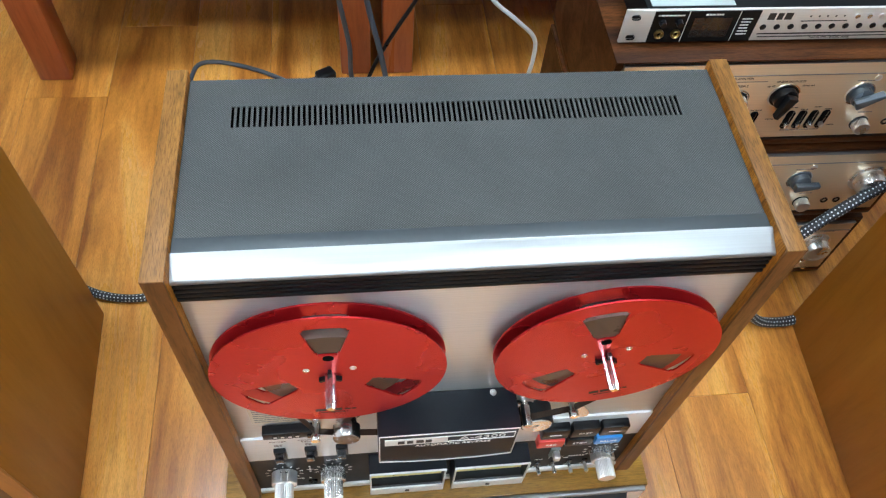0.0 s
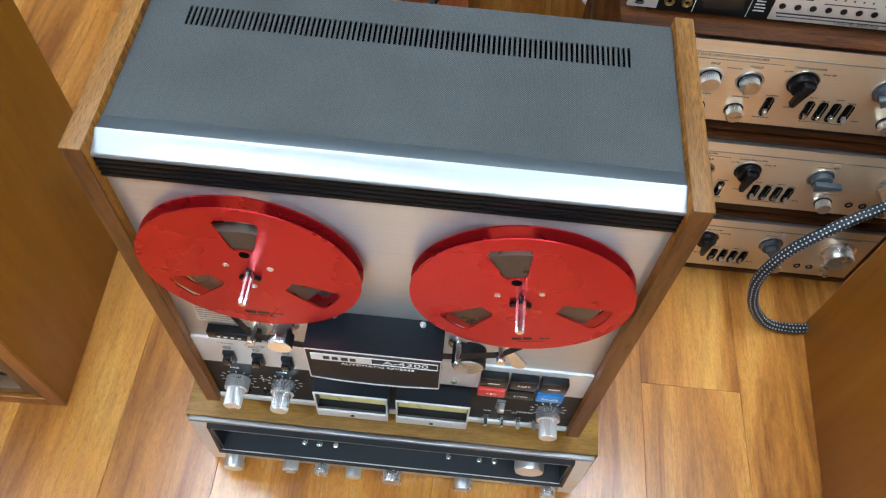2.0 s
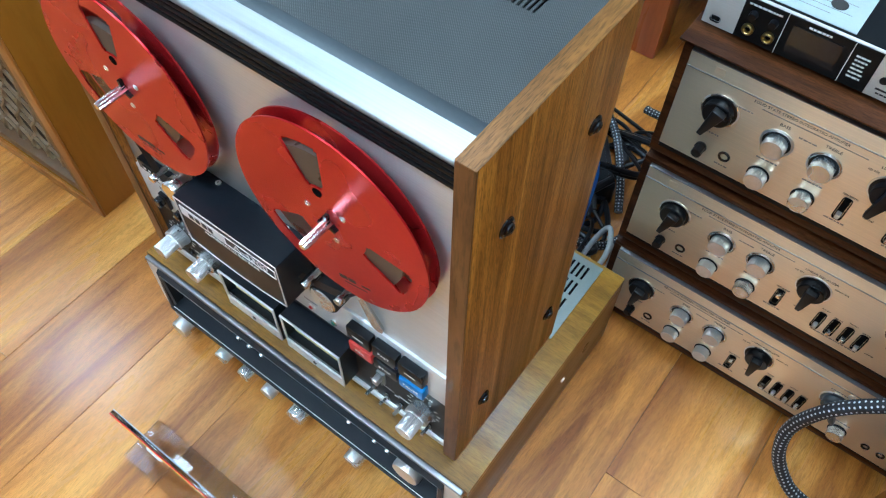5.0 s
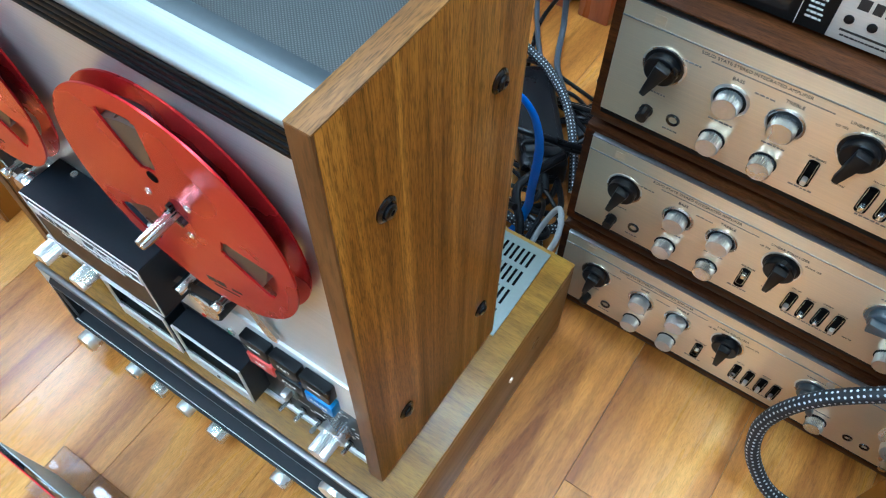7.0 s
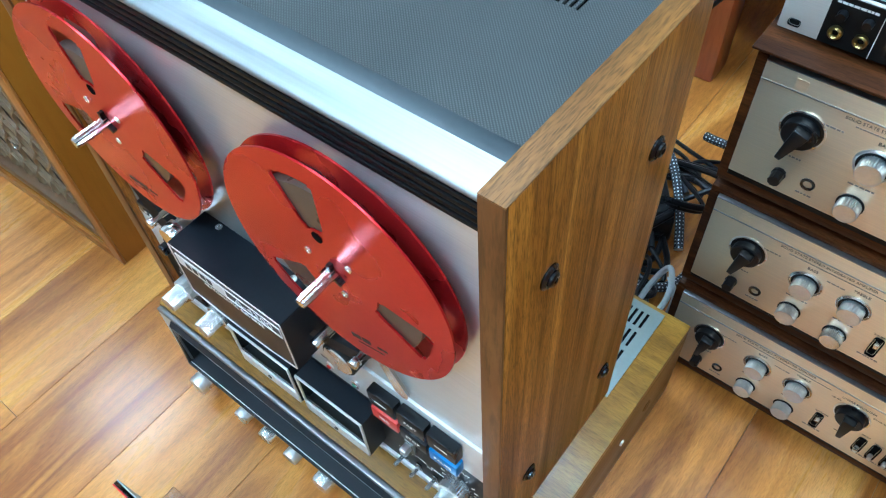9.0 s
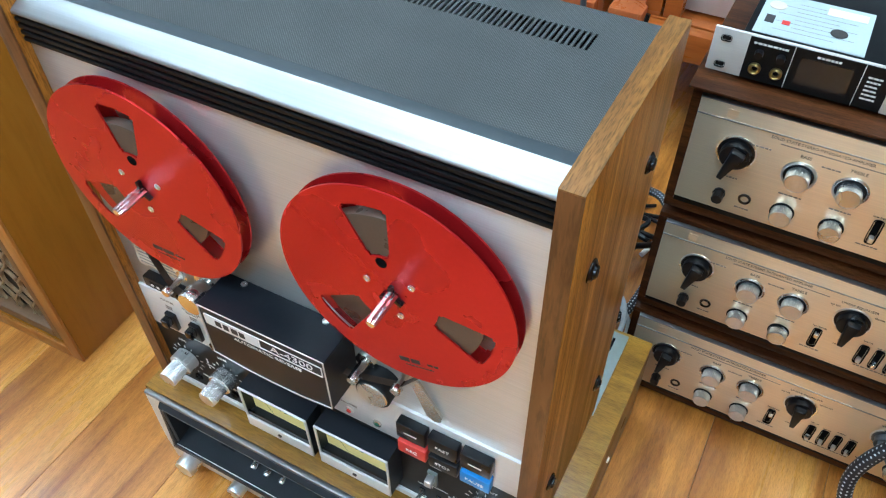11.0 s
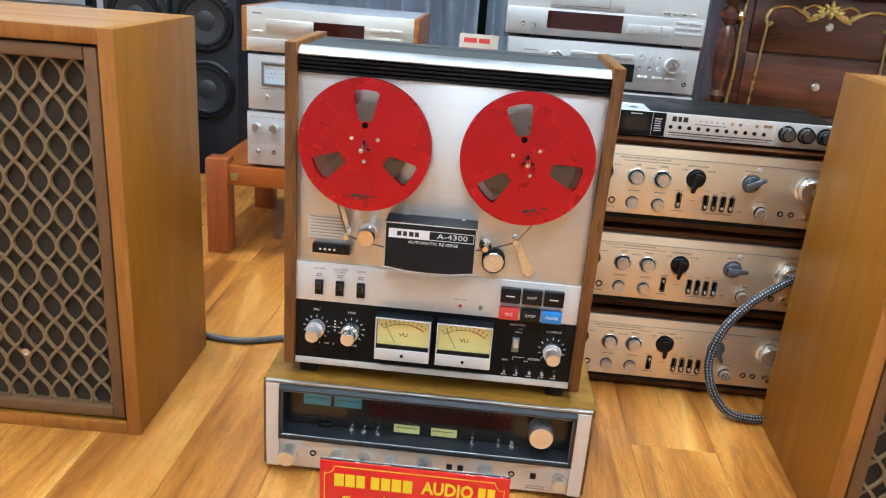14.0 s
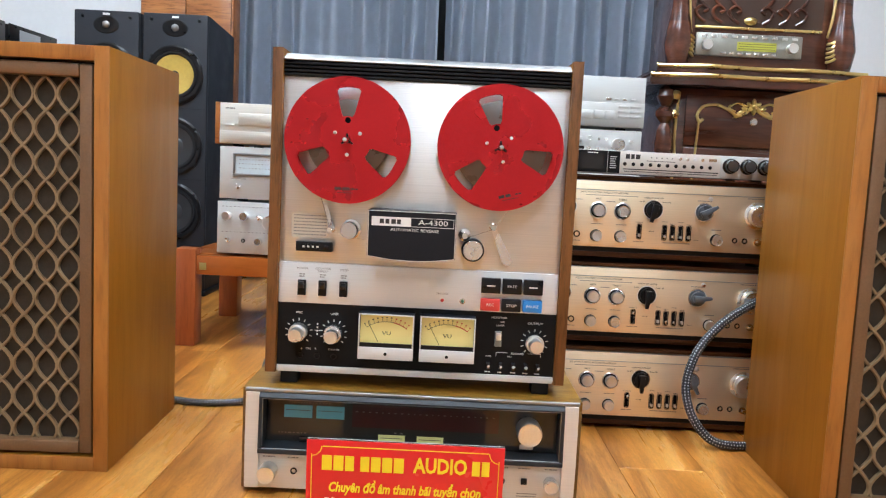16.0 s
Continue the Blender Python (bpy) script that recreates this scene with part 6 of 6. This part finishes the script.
def console():
    C = thing("radio_console", pose(0.655, 1.25, 0), "dark carved mahogany radio console with gilt trim", "radio console")
    W, D = 0.60, 0.45
    part("lower_body", box(B(), 0.045, W - 0.045, 0.0, D, 0.05, 0.775, 0.004), CABINET_WOOD, C)
    part("plinth", box(B(), 0.0, W, -0.03, D, 0.0, 0.0498, 0.006), CABINET_WOOD, C)
    for z0, z1, name in ((0.603, 0.755, "upper_drawer"), (0.44, 0.597, "lower_drawer"), (0.275, 0.434, "lower_drawer"), (0.08, 0.269, "lower_drawer")):
        d = part(name, box(B(), 0.09, W - 0.09, -0.012, -0.0002, z0, z1, 0.003), CABINET_WOOD, C)
        part("drawer_knob", lathe(B(), [(0, 0), (0.006, 0), (0.005, 0.006), (0.011, 0.009), (0.012, 0.014), (0.009, 0.018), (0.004, 0.019), (0, 0.018)], facing(W / 2 - 0.008, -0.012, (z0 + z1) / 2 if z0 < 0.6 else 0.68), 24), STEEL, d, "round pewter knob")
    # turned corner columns
    for x in (0.028, W - 0.028):
        pr = [(0.0, 0.05), (0.026, 0.05), (0.026, 0.09), (0.018, 0.1), (0.027, 0.17), (0.029, 0.3), (0.02, 0.42), (0.016, 0.46), (0.025, 0.475), (0.016, 0.49), (0.022, 0.53), (0.028, 0.6), (0.022, 0.645), (0.014, 0.665), (0.03, 0.685), (0.03, 0.7), (0.014, 0.715), (0.02, 0.725), (0.029, 0.745), (0.024, 0.765), (0.012, 0.775), (0, 0.775)]
        part("turned_column", lathe(B(), pr, Matrix.Translation((x, -0.012, 0)), 28), CABINET_WOOD, C, "turned glossy column")
        g = B()
        s = 1 if x < 0.3 else -1
        tube(g, [(x + s * 0.03, -0.014, 0.42), (x + s * 0.036, -0.014, 0.55), (x + s * 0.033, -0.014, 0.65), (x + s * 0.038, -0.014, 0.76)], 0.0045, 8, 8)
        part("gilt_strip", g, GOLD, C, "gilt moulding")
        for z in (0.693, 0.75):
            part("gilt_bead", lathe(B(), [(0, -0.014), (0.009, -0.011), (0.014, 0), (0.009, 0.011), (0, 0.014)], Matrix.Translation((x + s * 0.024, -0.028, z)), 16), GOLD, C)
    # ledge in two steps, bowed, with gilt edges
    for z0, z1, out, mat in ((0.776, 0.8, 0.035, CABINET_WOOD), (0.812, 0.83, 0.012, CABINET_WOOD)):
        bm = B()
        ring = []
        N = 24
        for k in range(N + 1):
            u = k / N
            x = -out + (W + 2 * out) * u
            ring.append((x, -0.03 - out - 0.012 * math.sin(math.pi * u) ** 2 + 0.01 * math.cos(4 * math.pi * u)))
        ring += [(W + out, D), (-out, D)]
        lo = [bm.verts.new((x, y, z0)) for x, y in ring]
        hi = [bm.verts.new((x, y, z1)) for x, y in ring]
        bm.faces.new(lo[::-1]), bm.faces.new(hi)
        for i in range(len(ring)):
            j = (i + 1) % len(ring)
            bm.faces.new((lo[i], lo[j], hi[j], hi[i]))
        bmesh.ops.bevel(bm, geom=[e for e in bm.edges if abs(e.verts[0].co.z - e.verts[1].co.z) < 1e-5], offset=0.006, segments=3, affect="EDGES")
        part("ledge", bm, mat, C, "glossy stepped ledge")
        g = B()
        tube(g, [(x, y - 0.002, z1 + 0.003) for x, y in ring[:-2]], 0.0065, 8, 2)
        part("gilt_edge", g, GOLD, C, "gilt edge")
    part("neck", box(B(), 0.02, W - 0.02, -0.02, D, 0.8002, 0.8118), CABINET_WOOD, C)
    # upper radio case with scrolled corner posts
    part("upper_case", box(B(), 0.07, W - 0.09, 0.0, D - 0.06, 0.8305, 1.22, 0.004), CABINET_WOOD, C)
    for x, s in ((0.05, 1), (W - 0.065, -1)):
        pr = [(0, 0.8305), (0.03, 0.8305), (0.036, 0.86), (0.043, 0.9), (0.036, 0.95), (0.026, 1.0), (0.022, 1.08), (0.03, 1.15), (0.034, 1.2), (0, 1.22)]
        part("scrolled_post", lathe(B(), pr, Matrix.Translation((x, -0.012, 0)), 28), CABINET_WOOD, C, "bulging glossy corner post")
        for k in range(5):
            g = B()
            tube(g, [(x + s * (0.026 + 0.003 * math.sin(k)), -0.043 + 0.002 * k, 0.875 + 0.013 * k), (x + s * 0.036, -0.036, 0.868 + 0.013 * k), (x + s * 0.044, -0.022, 0.866 + 0.013 * k)], 0.0042, 8, 5)
            part("gilt_rib", g, GOLD, C)
        g = B()
        tube(g, [(x + s * 0.038, -0.006, 0.94), (x + s * 0.03, -0.012, 1.0), (x + s * 0.026, -0.012, 1.08), (x + s * 0.034, -0.01, 1.2)], 0.0045, 8, 8)
        part("gilt_strip", g, GOLD, C)
    part("gilt_rail", box(B(), 0.1, W - 0.12, -0.009, -0.0002, 0.952, 0.96, 0.002), GOLD, C, "gilt rail")
    rp = part("radio_panel", box(B(), 0.104, 0.424, -0.01, -0.0002, 0.872, 0.94, 0.004), PEWTER, C, "pewter radio face")
    part("radio_display", box(B(), 0.228, 0.345, -0.012, -0.0102, 0.890, 0.916), LCD, rp, "yellow lit display", False)
    bm = B()
    for k in range(3):
        bars(bm, 0.232, 0.342, -0.012, 0.896 + k * 0.007, 0.002, k, gap=0.8)
    part("display_marks", bm, DARK_INK, rp, "", False)
    for x in (0.135, 0.39):
        simple_knob(rp, "radio_knob", x, -0.01, 0.902, 0.0155, 0.02, STEEL, True)
    for k in range(7):
        part("radio_button", box(B(), 0.18 + k * 0.025, 0.196 + k * 0.025, -0.0135, -0.0102, 0.8785, 0.8845, 0.001), STEEL, rp)
    bm = B()
    for k in range(10):
        box(bm, 0.12 + k * 0.03, 0.138 + k * 0.03, -0.0125, -0.0102, 0.926, 0.934, 0.0015)
    part("embossing", bm, STEEL, rp, "embossed border")
    # carved fretwork over the radio
    for s in (-1, 1):
        for k in range(3):
            x = 0.264 + s * (0.035 + 0.05 * k)
            fw = B()
            tube(fw, [(x, -0.006, 0.97), (x + s * 0.022, -0.006, 0.985), (x + s * 0.03, -0.006, 1.005), (x + s * 0.012, -0.006, 1.02), (x - s * 0.004, -0.006, 1.008), (x + s * 0.008, -0.006, 0.998)], 0.005, 8, 8)
            tube(fw, [(x + s * 0.012, -0.006, 1.02), (x + s * 0.03, -0.006, 1.05), (x + s * 0.01, -0.006, 1.08), (x - s * 0.012, -0.006, 1.065)], 0.005, 8, 8)
            part("carved_scroll", fw, CABINET_WOOD, C, "carved dark scrollwork")
    part("speaker_cloth", box(B(), 0.1, W - 0.12, -0.003, -0.0002, 0.962, 1.2), plain("brown_cloth", (0.05, 0.025, 0.015), 0.9, 0, 0.3, 200, 0.2), C, "", False)
    part("gilt_rosette", lathe(B(), [(0.0, 0.014), (0.006, 0.013), (0.012, 0.009), (0.017, 0.004), (0.015, 0.0), (0, 0)], facing(0.264, -0.003, 0.978) @ Matrix.Diagonal((1.2, 0.7, 1, 1)), 20), GOLD, C)
    # gilt handle: rosette with leaves and two long scrolls
    hx, hz, y = W / 2 - 0.008, 0.705, -0.016
    for k in range(6):
        a = radians(60 * k + 30)
        g = lathe(B(), [(0, -0.012), (0.006, -0.006), (0.0075, 0.002), (0.004, 0.01), (0, 0.013)], Matrix.Translation((hx + 0.013 * math.cos(a), y, hz + 0.02 + 0.013 * math.sin(a))) @ Matrix.Rotation(math.pi / 2 - a, 4, "Y"), 12)
        part("gilt_petal", g, GOLD, C)
    part("gilt_boss", lathe(B(), [(0, 0.012), (0.005, 0.01), (0.008, 0.004), (0.008, 0), (0, 0)], facing(hx, y, hz + 0.02), 16), GOLD, C)
    for s in (-1, 1):
        g = B()
        tube(g, [(hx + s * 0.01, y, hz + 0.01), (hx + s * 0.045, y, hz - 0.008), (hx + s * 0.075, y, hz + 0.008), (hx + s * 0.11, y, hz + 0.022), (hx + s * 0.15, y, hz + 0.016), (hx + s * 0.168, y, hz - 0.01), (hx + s * 0.16, y, hz - 0.03), (hx + s * 0.15, y, hz - 0.022)], 0.0048, 8, 8)
        tube(g, [(hx + s * 0.02, y, hz + 0.02), (hx + s * 0.05, y, hz + 0.03), (hx + s * 0.075, y, hz + 0.015), (hx + s * 0.055, y, hz + 0.003)], 0.004, 8, 8)
        tube(g, [(hx + s * 0.162, y, hz - 0.03), (hx + s * 0.166, y, hz - 0.12), (hx + s * 0.172, y, hz - 0.26)], 0.0035, 8, 8)
        part("gilt_scroll", g, GOLD, C, "gilt scroll")
        for k in range(3):
            leaf = lathe(B(), [(0, -0.014), (0.006, -0.005), (0.0065, 0.003), (0, 0.014)], Matrix.Translation((hx + s * (0.025 + 0.012 * k), y, hz + 0.012 - 0.01 * k)) @ Matrix.Rotation(radians(s * (70 + 25 * k)), 4, "Y") @ Matrix.Diagonal((1, 0.6, 1, 1)), 10)
            part("gilt_leaf", leaf, GOLD, C)


console()


# ---- cables ----
def cable(name, pts, r, material, label, category="cable", flat=1.0, segs=10, steps=12):
    ob = part(name, tube(B(), pts, r, segs, steps, flat), material)
    return tagged(ob, label, category)


cable("power_cable", [(0.66, 0.34, 0.28), (0.61, 0.325, 0.257), (0.562, 0.31, 0.226), (0.52, 0.298, 0.178), (0.5, 0.288, 0.12), (0.505, 0.278, 0.075), (0.525, 0.272, 0.038), (0.556, 0.267, 0.014), (0.61, 0.27, 0.0085), (0.66, 0.29, 0.0085), (0.7, 0.31, 0.0085)], 0.0082, BRAID, "thick black and white braided power cable looping to the floor", "cable", 1.0, 14)
cable("power_cable", [(-0.56, 0.43, 0.0075), (-0.5, 0.39, 0.0075), (-0.44, 0.375, 0.0075), (-0.38, 0.385, 0.0075), (-0.3, 0.42, 0.0075), (-0.15, 0.44, 0.0075), (0.05, 0.46, 0.0075), (0.15, 0.43, 0.0075), (0.18, 0.36, 0.04), (0.17, 0.325, 0.06)], 0.0068, BRAID, "black and white braided cable lying on the floor", "cable", 1.0, 12)
cable("mains_lead", [(-0.30, 0.5, 0.005), (-0.36, 0.6, 0.005), (-0.39, 0.75, 0.005), (-0.388, 0.855, 0.005), (-0.369, 0.9, 0.005), (-0.304, 0.893, 0.005), (-0.216, 0.85, 0.005), (-0.13, 0.775, 0.005), (0.0, 0.66, 0.005)], 0.0042, BLUE_GREY_CABLE, "thin grey-black lead on the floor boards")
pl = thing("mains_plug", pose(-0.133, 0.852, 0.0, 0, 0, 30), "black mains plug lying on the floor", "plug")
part("plug_body", box(B(), -0.018, 0.018, -0.013, 0.013, 0.0, 0.022, 0.005, 3), BLACK_PLASTIC, pl)
for py in (-0.006, 0.006):
    part("pin", lathe(B(), [(0, 0), (0.002, 0), (0.002, 0.016), (0, 0.0165)], Matrix.Translation((-0.018, py, 0.011)) @ Matrix.Rotation(radians(-90), 4, "Y"), 10), STEEL, pl)
cable("hanging_cable", [(-0.105, 0.85, 0.26), (-0.1, 0.842, 0.2), (-0.085, 0.835, 0.1), (-0.082, 0.83, 0.02), (-0.05, 0.78, 0.0045), (0.0, 0.7, 0.0045), (0.03, 0.58, 0.0045)], 0.0045, BLUE_GREY_CABLE, "dark lead hanging down the front of the table")
cable("hanging_cable", [(-0.06, 0.85, 0.27), (-0.05, 0.838, 0.19), (-0.03, 0.82, 0.1), (-0.015, 0.80, 0.03), (0.01, 0.74, 0.0052), (0.05, 0.69, 0.0052), (0.12, 0.62, 0.0052)], 0.0052, BLUE_GREY_CABLE, "blue-grey lead hanging beside the table leg")
cable("hanging_cable", [(0.05, 0.85, 0.27), (0.04, 0.84, 0.21), (0.0, 0.83, 0.14), (-0.04, 0.825, 0.06), (-0.06, 0.8, 0.0042), (-0.03, 0.72, 0.0042), (0.0, 0.62, 0.0042)], 0.0038, BLACK_PLASTIC, "thin dark lead crossing the table legs")
cable("white_cable", [(0.16, 0.85, 0.262), (0.168, 0.842, 0.2), (0.22, 0.838, 0.15), (0.259, 0.836, 0.109), (0.264, 0.832, 0.06), (0.256, 0.82, 0.015), (0.25, 0.78, 0.005), (0.2, 0.7, 0.005), (0.17, 0.6, 0.005)], 0.0042, WHITE_PLASTIC, "white lead hanging off the table")
cable("white_cable", [(0.115, 0.91, 0.33), (0.129, 0.87, 0.368), (0.171, 0.85, 0.402), (0.257, 0.845, 0.407), (0.33, 0.83, 0.37), (0.36, 0.8, 0.28)], 0.0042, WHITE_PLASTIC, "white lead running in front of the stack")

# the tangle behind the receiver
rnd = random.Random(11)
cable("blue_strap", [(-0.02, 0.44, 0.02), (-0.01, 0.435, 0.12), (0.005, 0.425, 0.225), (0.032, 0.42, 0.249), (0.062, 0.42, 0.257), (0.093, 0.42, 0.259), (0.117, 0.42, 0.248), (0.133, 0.42, 0.223), (0.141, 0.42, 0.181), (0.139, 0.42, 0.106), (0.136, 0.42, 0.058), (0.12, 0.4, 0.012), (0.06, 0.37, 0.004)], 0.0062, BLUE_STRAP, "bright blue flat strap looping over the cables", "strap", 0.3)
cable("tangled_lead", [(-0.3, 0.6, 0.0072), (-0.22, 0.625, 0.045), (-0.166, 0.64, 0.08), (-0.119, 0.664, 0.086), (-0.06, 0.684, 0.075), (0.0, 0.674, 0.066), (0.035, 0.662, 0.058), (0.085, 0.625, 0.05), (0.13, 0.57, 0.03), (0.16, 0.52, 0.0072)], 0.0068, BRAID, "braided cable arching over the tangle", "cable", 1.0, 12)
cable("tangled_lead", [(0.02, 0.43, 0.05), (-0.01, 0.46, 0.075), (0.03, 0.5, 0.09), (0.09, 0.52, 0.085), (0.15, 0.56, 0.055), (0.19, 0.62, 0.02)], 0.0052, BLACK_PLASTIC, "thick black lead crossing the adapter")
cable("tangled_lead", [(0.155, 0.36, 0.02), (0.14, 0.4, 0.045), (0.11, 0.44, 0.06), (0.12, 0.47, 0.075), (0.135, 0.52, 0.07)], 0.0062, BLACK_PLASTIC, "black plug lead behind the receiver")
for k in range(9):
    a = (0.02 + 0.02 * k + rnd.uniform(-0.02, 0.02), 0.36 + rnd.uniform(0, 0.06), 0.06 + rnd.uniform(-0.02, 0.05))
    pts = [a]
    for j in range(5):
        pts.append((-0.02 + 0.19 * rnd.random(), 0.38 + 0.34 * (j + rnd.random()) / 5, 0.006 + 0.055 * rnd.random() * (1 if j < 4 else 0)))
    pts.append((0.14 + 0.05 * rnd.random(), 0.62 + 0.1 * rnd.random(), 0.006))
    cable("tangled_lead", pts, rnd.choice((0.0032, 0.0038, 0.0045)), BLACK_PLASTIC, "black lead in a tangle on the floor")
cable("tangled_lead", [(0.165, 0.34, 0.03), (0.195, 0.36, 0.07), (0.2, 0.385, 0.1), (0.185, 0.41, 0.11), (0.17, 0.40, 0.07), (0.165, 0.36, 0.03)], 0.0038, GREY_CABLE, "pale grey lead in a small coil")
cable("tangled_lead", [(0.175, 0.335, 0.03), (0.205, 0.355, 0.06), (0.208, 0.385, 0.09), (0.19, 0.405, 0.1)], 0.0036, GREY_CABLE, "pale grey lead in a small coil")
cable("tangled_lead", [(0.04, 0.43, 0.03), (0.1, 0.415, 0.035), (0.15, 0.42, 0.03), (0.19, 0.47, 0.02), (0.2, 0.6, 0.05), (0.17, 0.68, 0.06), (0.1, 0.7, 0.05)], 0.0068, BRAID, "braided cable in the tangle behind the receiver", "cable", 1.0, 12)
ps = thing("power_adapter", pose(0.056, 0.588, 0.0, 0, 0, -53), "black oblong power adapter lying on the floor", "adapter")
part("adapter_body", box(B(), -0.1, 0.1, -0.034, 0.034, 0.0, 0.05, 0.008, 3), BLACK_PLASTIC, ps)
part("top_ridge", box(B(), -0.085, 0.085, -0.024, 0.024, 0.0498, 0.0512, 0.0006), BLACK_PLASTIC, ps)
part("cord_sleeve", lathe(B(), [(0, 0), (0.008, 0), (0.007, 0.006), (0.0075, 0.009), (0.0062, 0.014), (0.0065, 0.017), (0.005, 0.028), (0, 0.028)], Matrix.Translation((0.099, 0, 0.025)) @ Matrix.Rotation(radians(90), 4, "Y"), 16), RUBBER, ps)
tr = thing("transformer", pose(-0.1, 0.612, 0.0), "grey round toroidal transformer with dark sides", "transformer")
part("drum", lathe(B(), [(0, 0), (0.062, 0), (0.064, 0.004), (0.064, 0.07), (0.06, 0.076), (0, 0.076)], Matrix.Identity(4), 40), BLACK, tr)
part("upper_band", lathe(B(), [(0.0642, 0.05), (0.0655, 0.0505), (0.0655, 0.0735), (0.0642, 0.0745)], Matrix.Identity(4), 40), GREY_PLATE, tr, "pale grey upper band")
part("lid", lathe(B(), [(0, 0.0762), (0.058, 0.0762), (0.056, 0.082), (0, 0.083)], Matrix.Identity(4), 40), plain("dark_grey_lid", (0.1, 0.108, 0.108), 0.5), tr, "grey slotted lid")
# black bars on the lid give the slots their darkness
for rad, cnt in ((0.026, 16), (0.043, 24)):
    for k in range(cnt):
        bm = B()
        box(bm, rad - 0.006, rad + 0.006, -0.0019, 0.0019, 0.0815, 0.0834)
        bmesh.ops.rotate(bm, verts=bm.verts, cent=(0, 0, 0), matrix=Matrix.Rotation(2 * math.pi * k / cnt, 3, "Z"))
        part("lid_slot", bm, INTERIOR, tr)


# ---- floor boards ----
def planks():
    rnd = random.Random(4)
    w, L = 0.148, 1.22
    g = 0.00025
    cache = {}

    def plank_mesh(length):
        key = round(length, 3)
        if key not in cache:
            bm = box(B(), -w / 2 + g, w / 2 - g, g, length - g, -0.0118, 0.0)
            top = [e for e in bm.edges if all(v.co.z > -0.001 for v in e.verts)]
            bmesh.ops.bevel(bm, geom=top, offset=0.0003, segments=1, affect="EDGES")
            me = bpy.data.meshes.new("plank")
            bm.to_mesh(me)
            bm.free()
            me.materials.append(FLOOR_WOOD)
            cache[key] = me
        return cache[key]

    x = -0.684 + w / 2 - 15 * w
    i = -4
    while x - w / 2 < 2.3:
        y = -3.2
        first = [0.61, 1.22, 0.915, 0.305][(i * 3) % 4]
        # one joint lies at 0.82 in the row beside the far table leg
        if i == 11:
            first = (0.821 + 3.2) % L
        if i == 12:
            first = (-0.206 + 3.2) % L
        while y < 2.3 - 0.01:
            ln = min(first if y == -3.2 else L, 2.3 - y)
            ob = new("plank", plank_mesh(ln))
            ob.parent = FLOOR
            ob.location = (x, y, 0)
            y += ln
        x += w
        i += 1


planks()
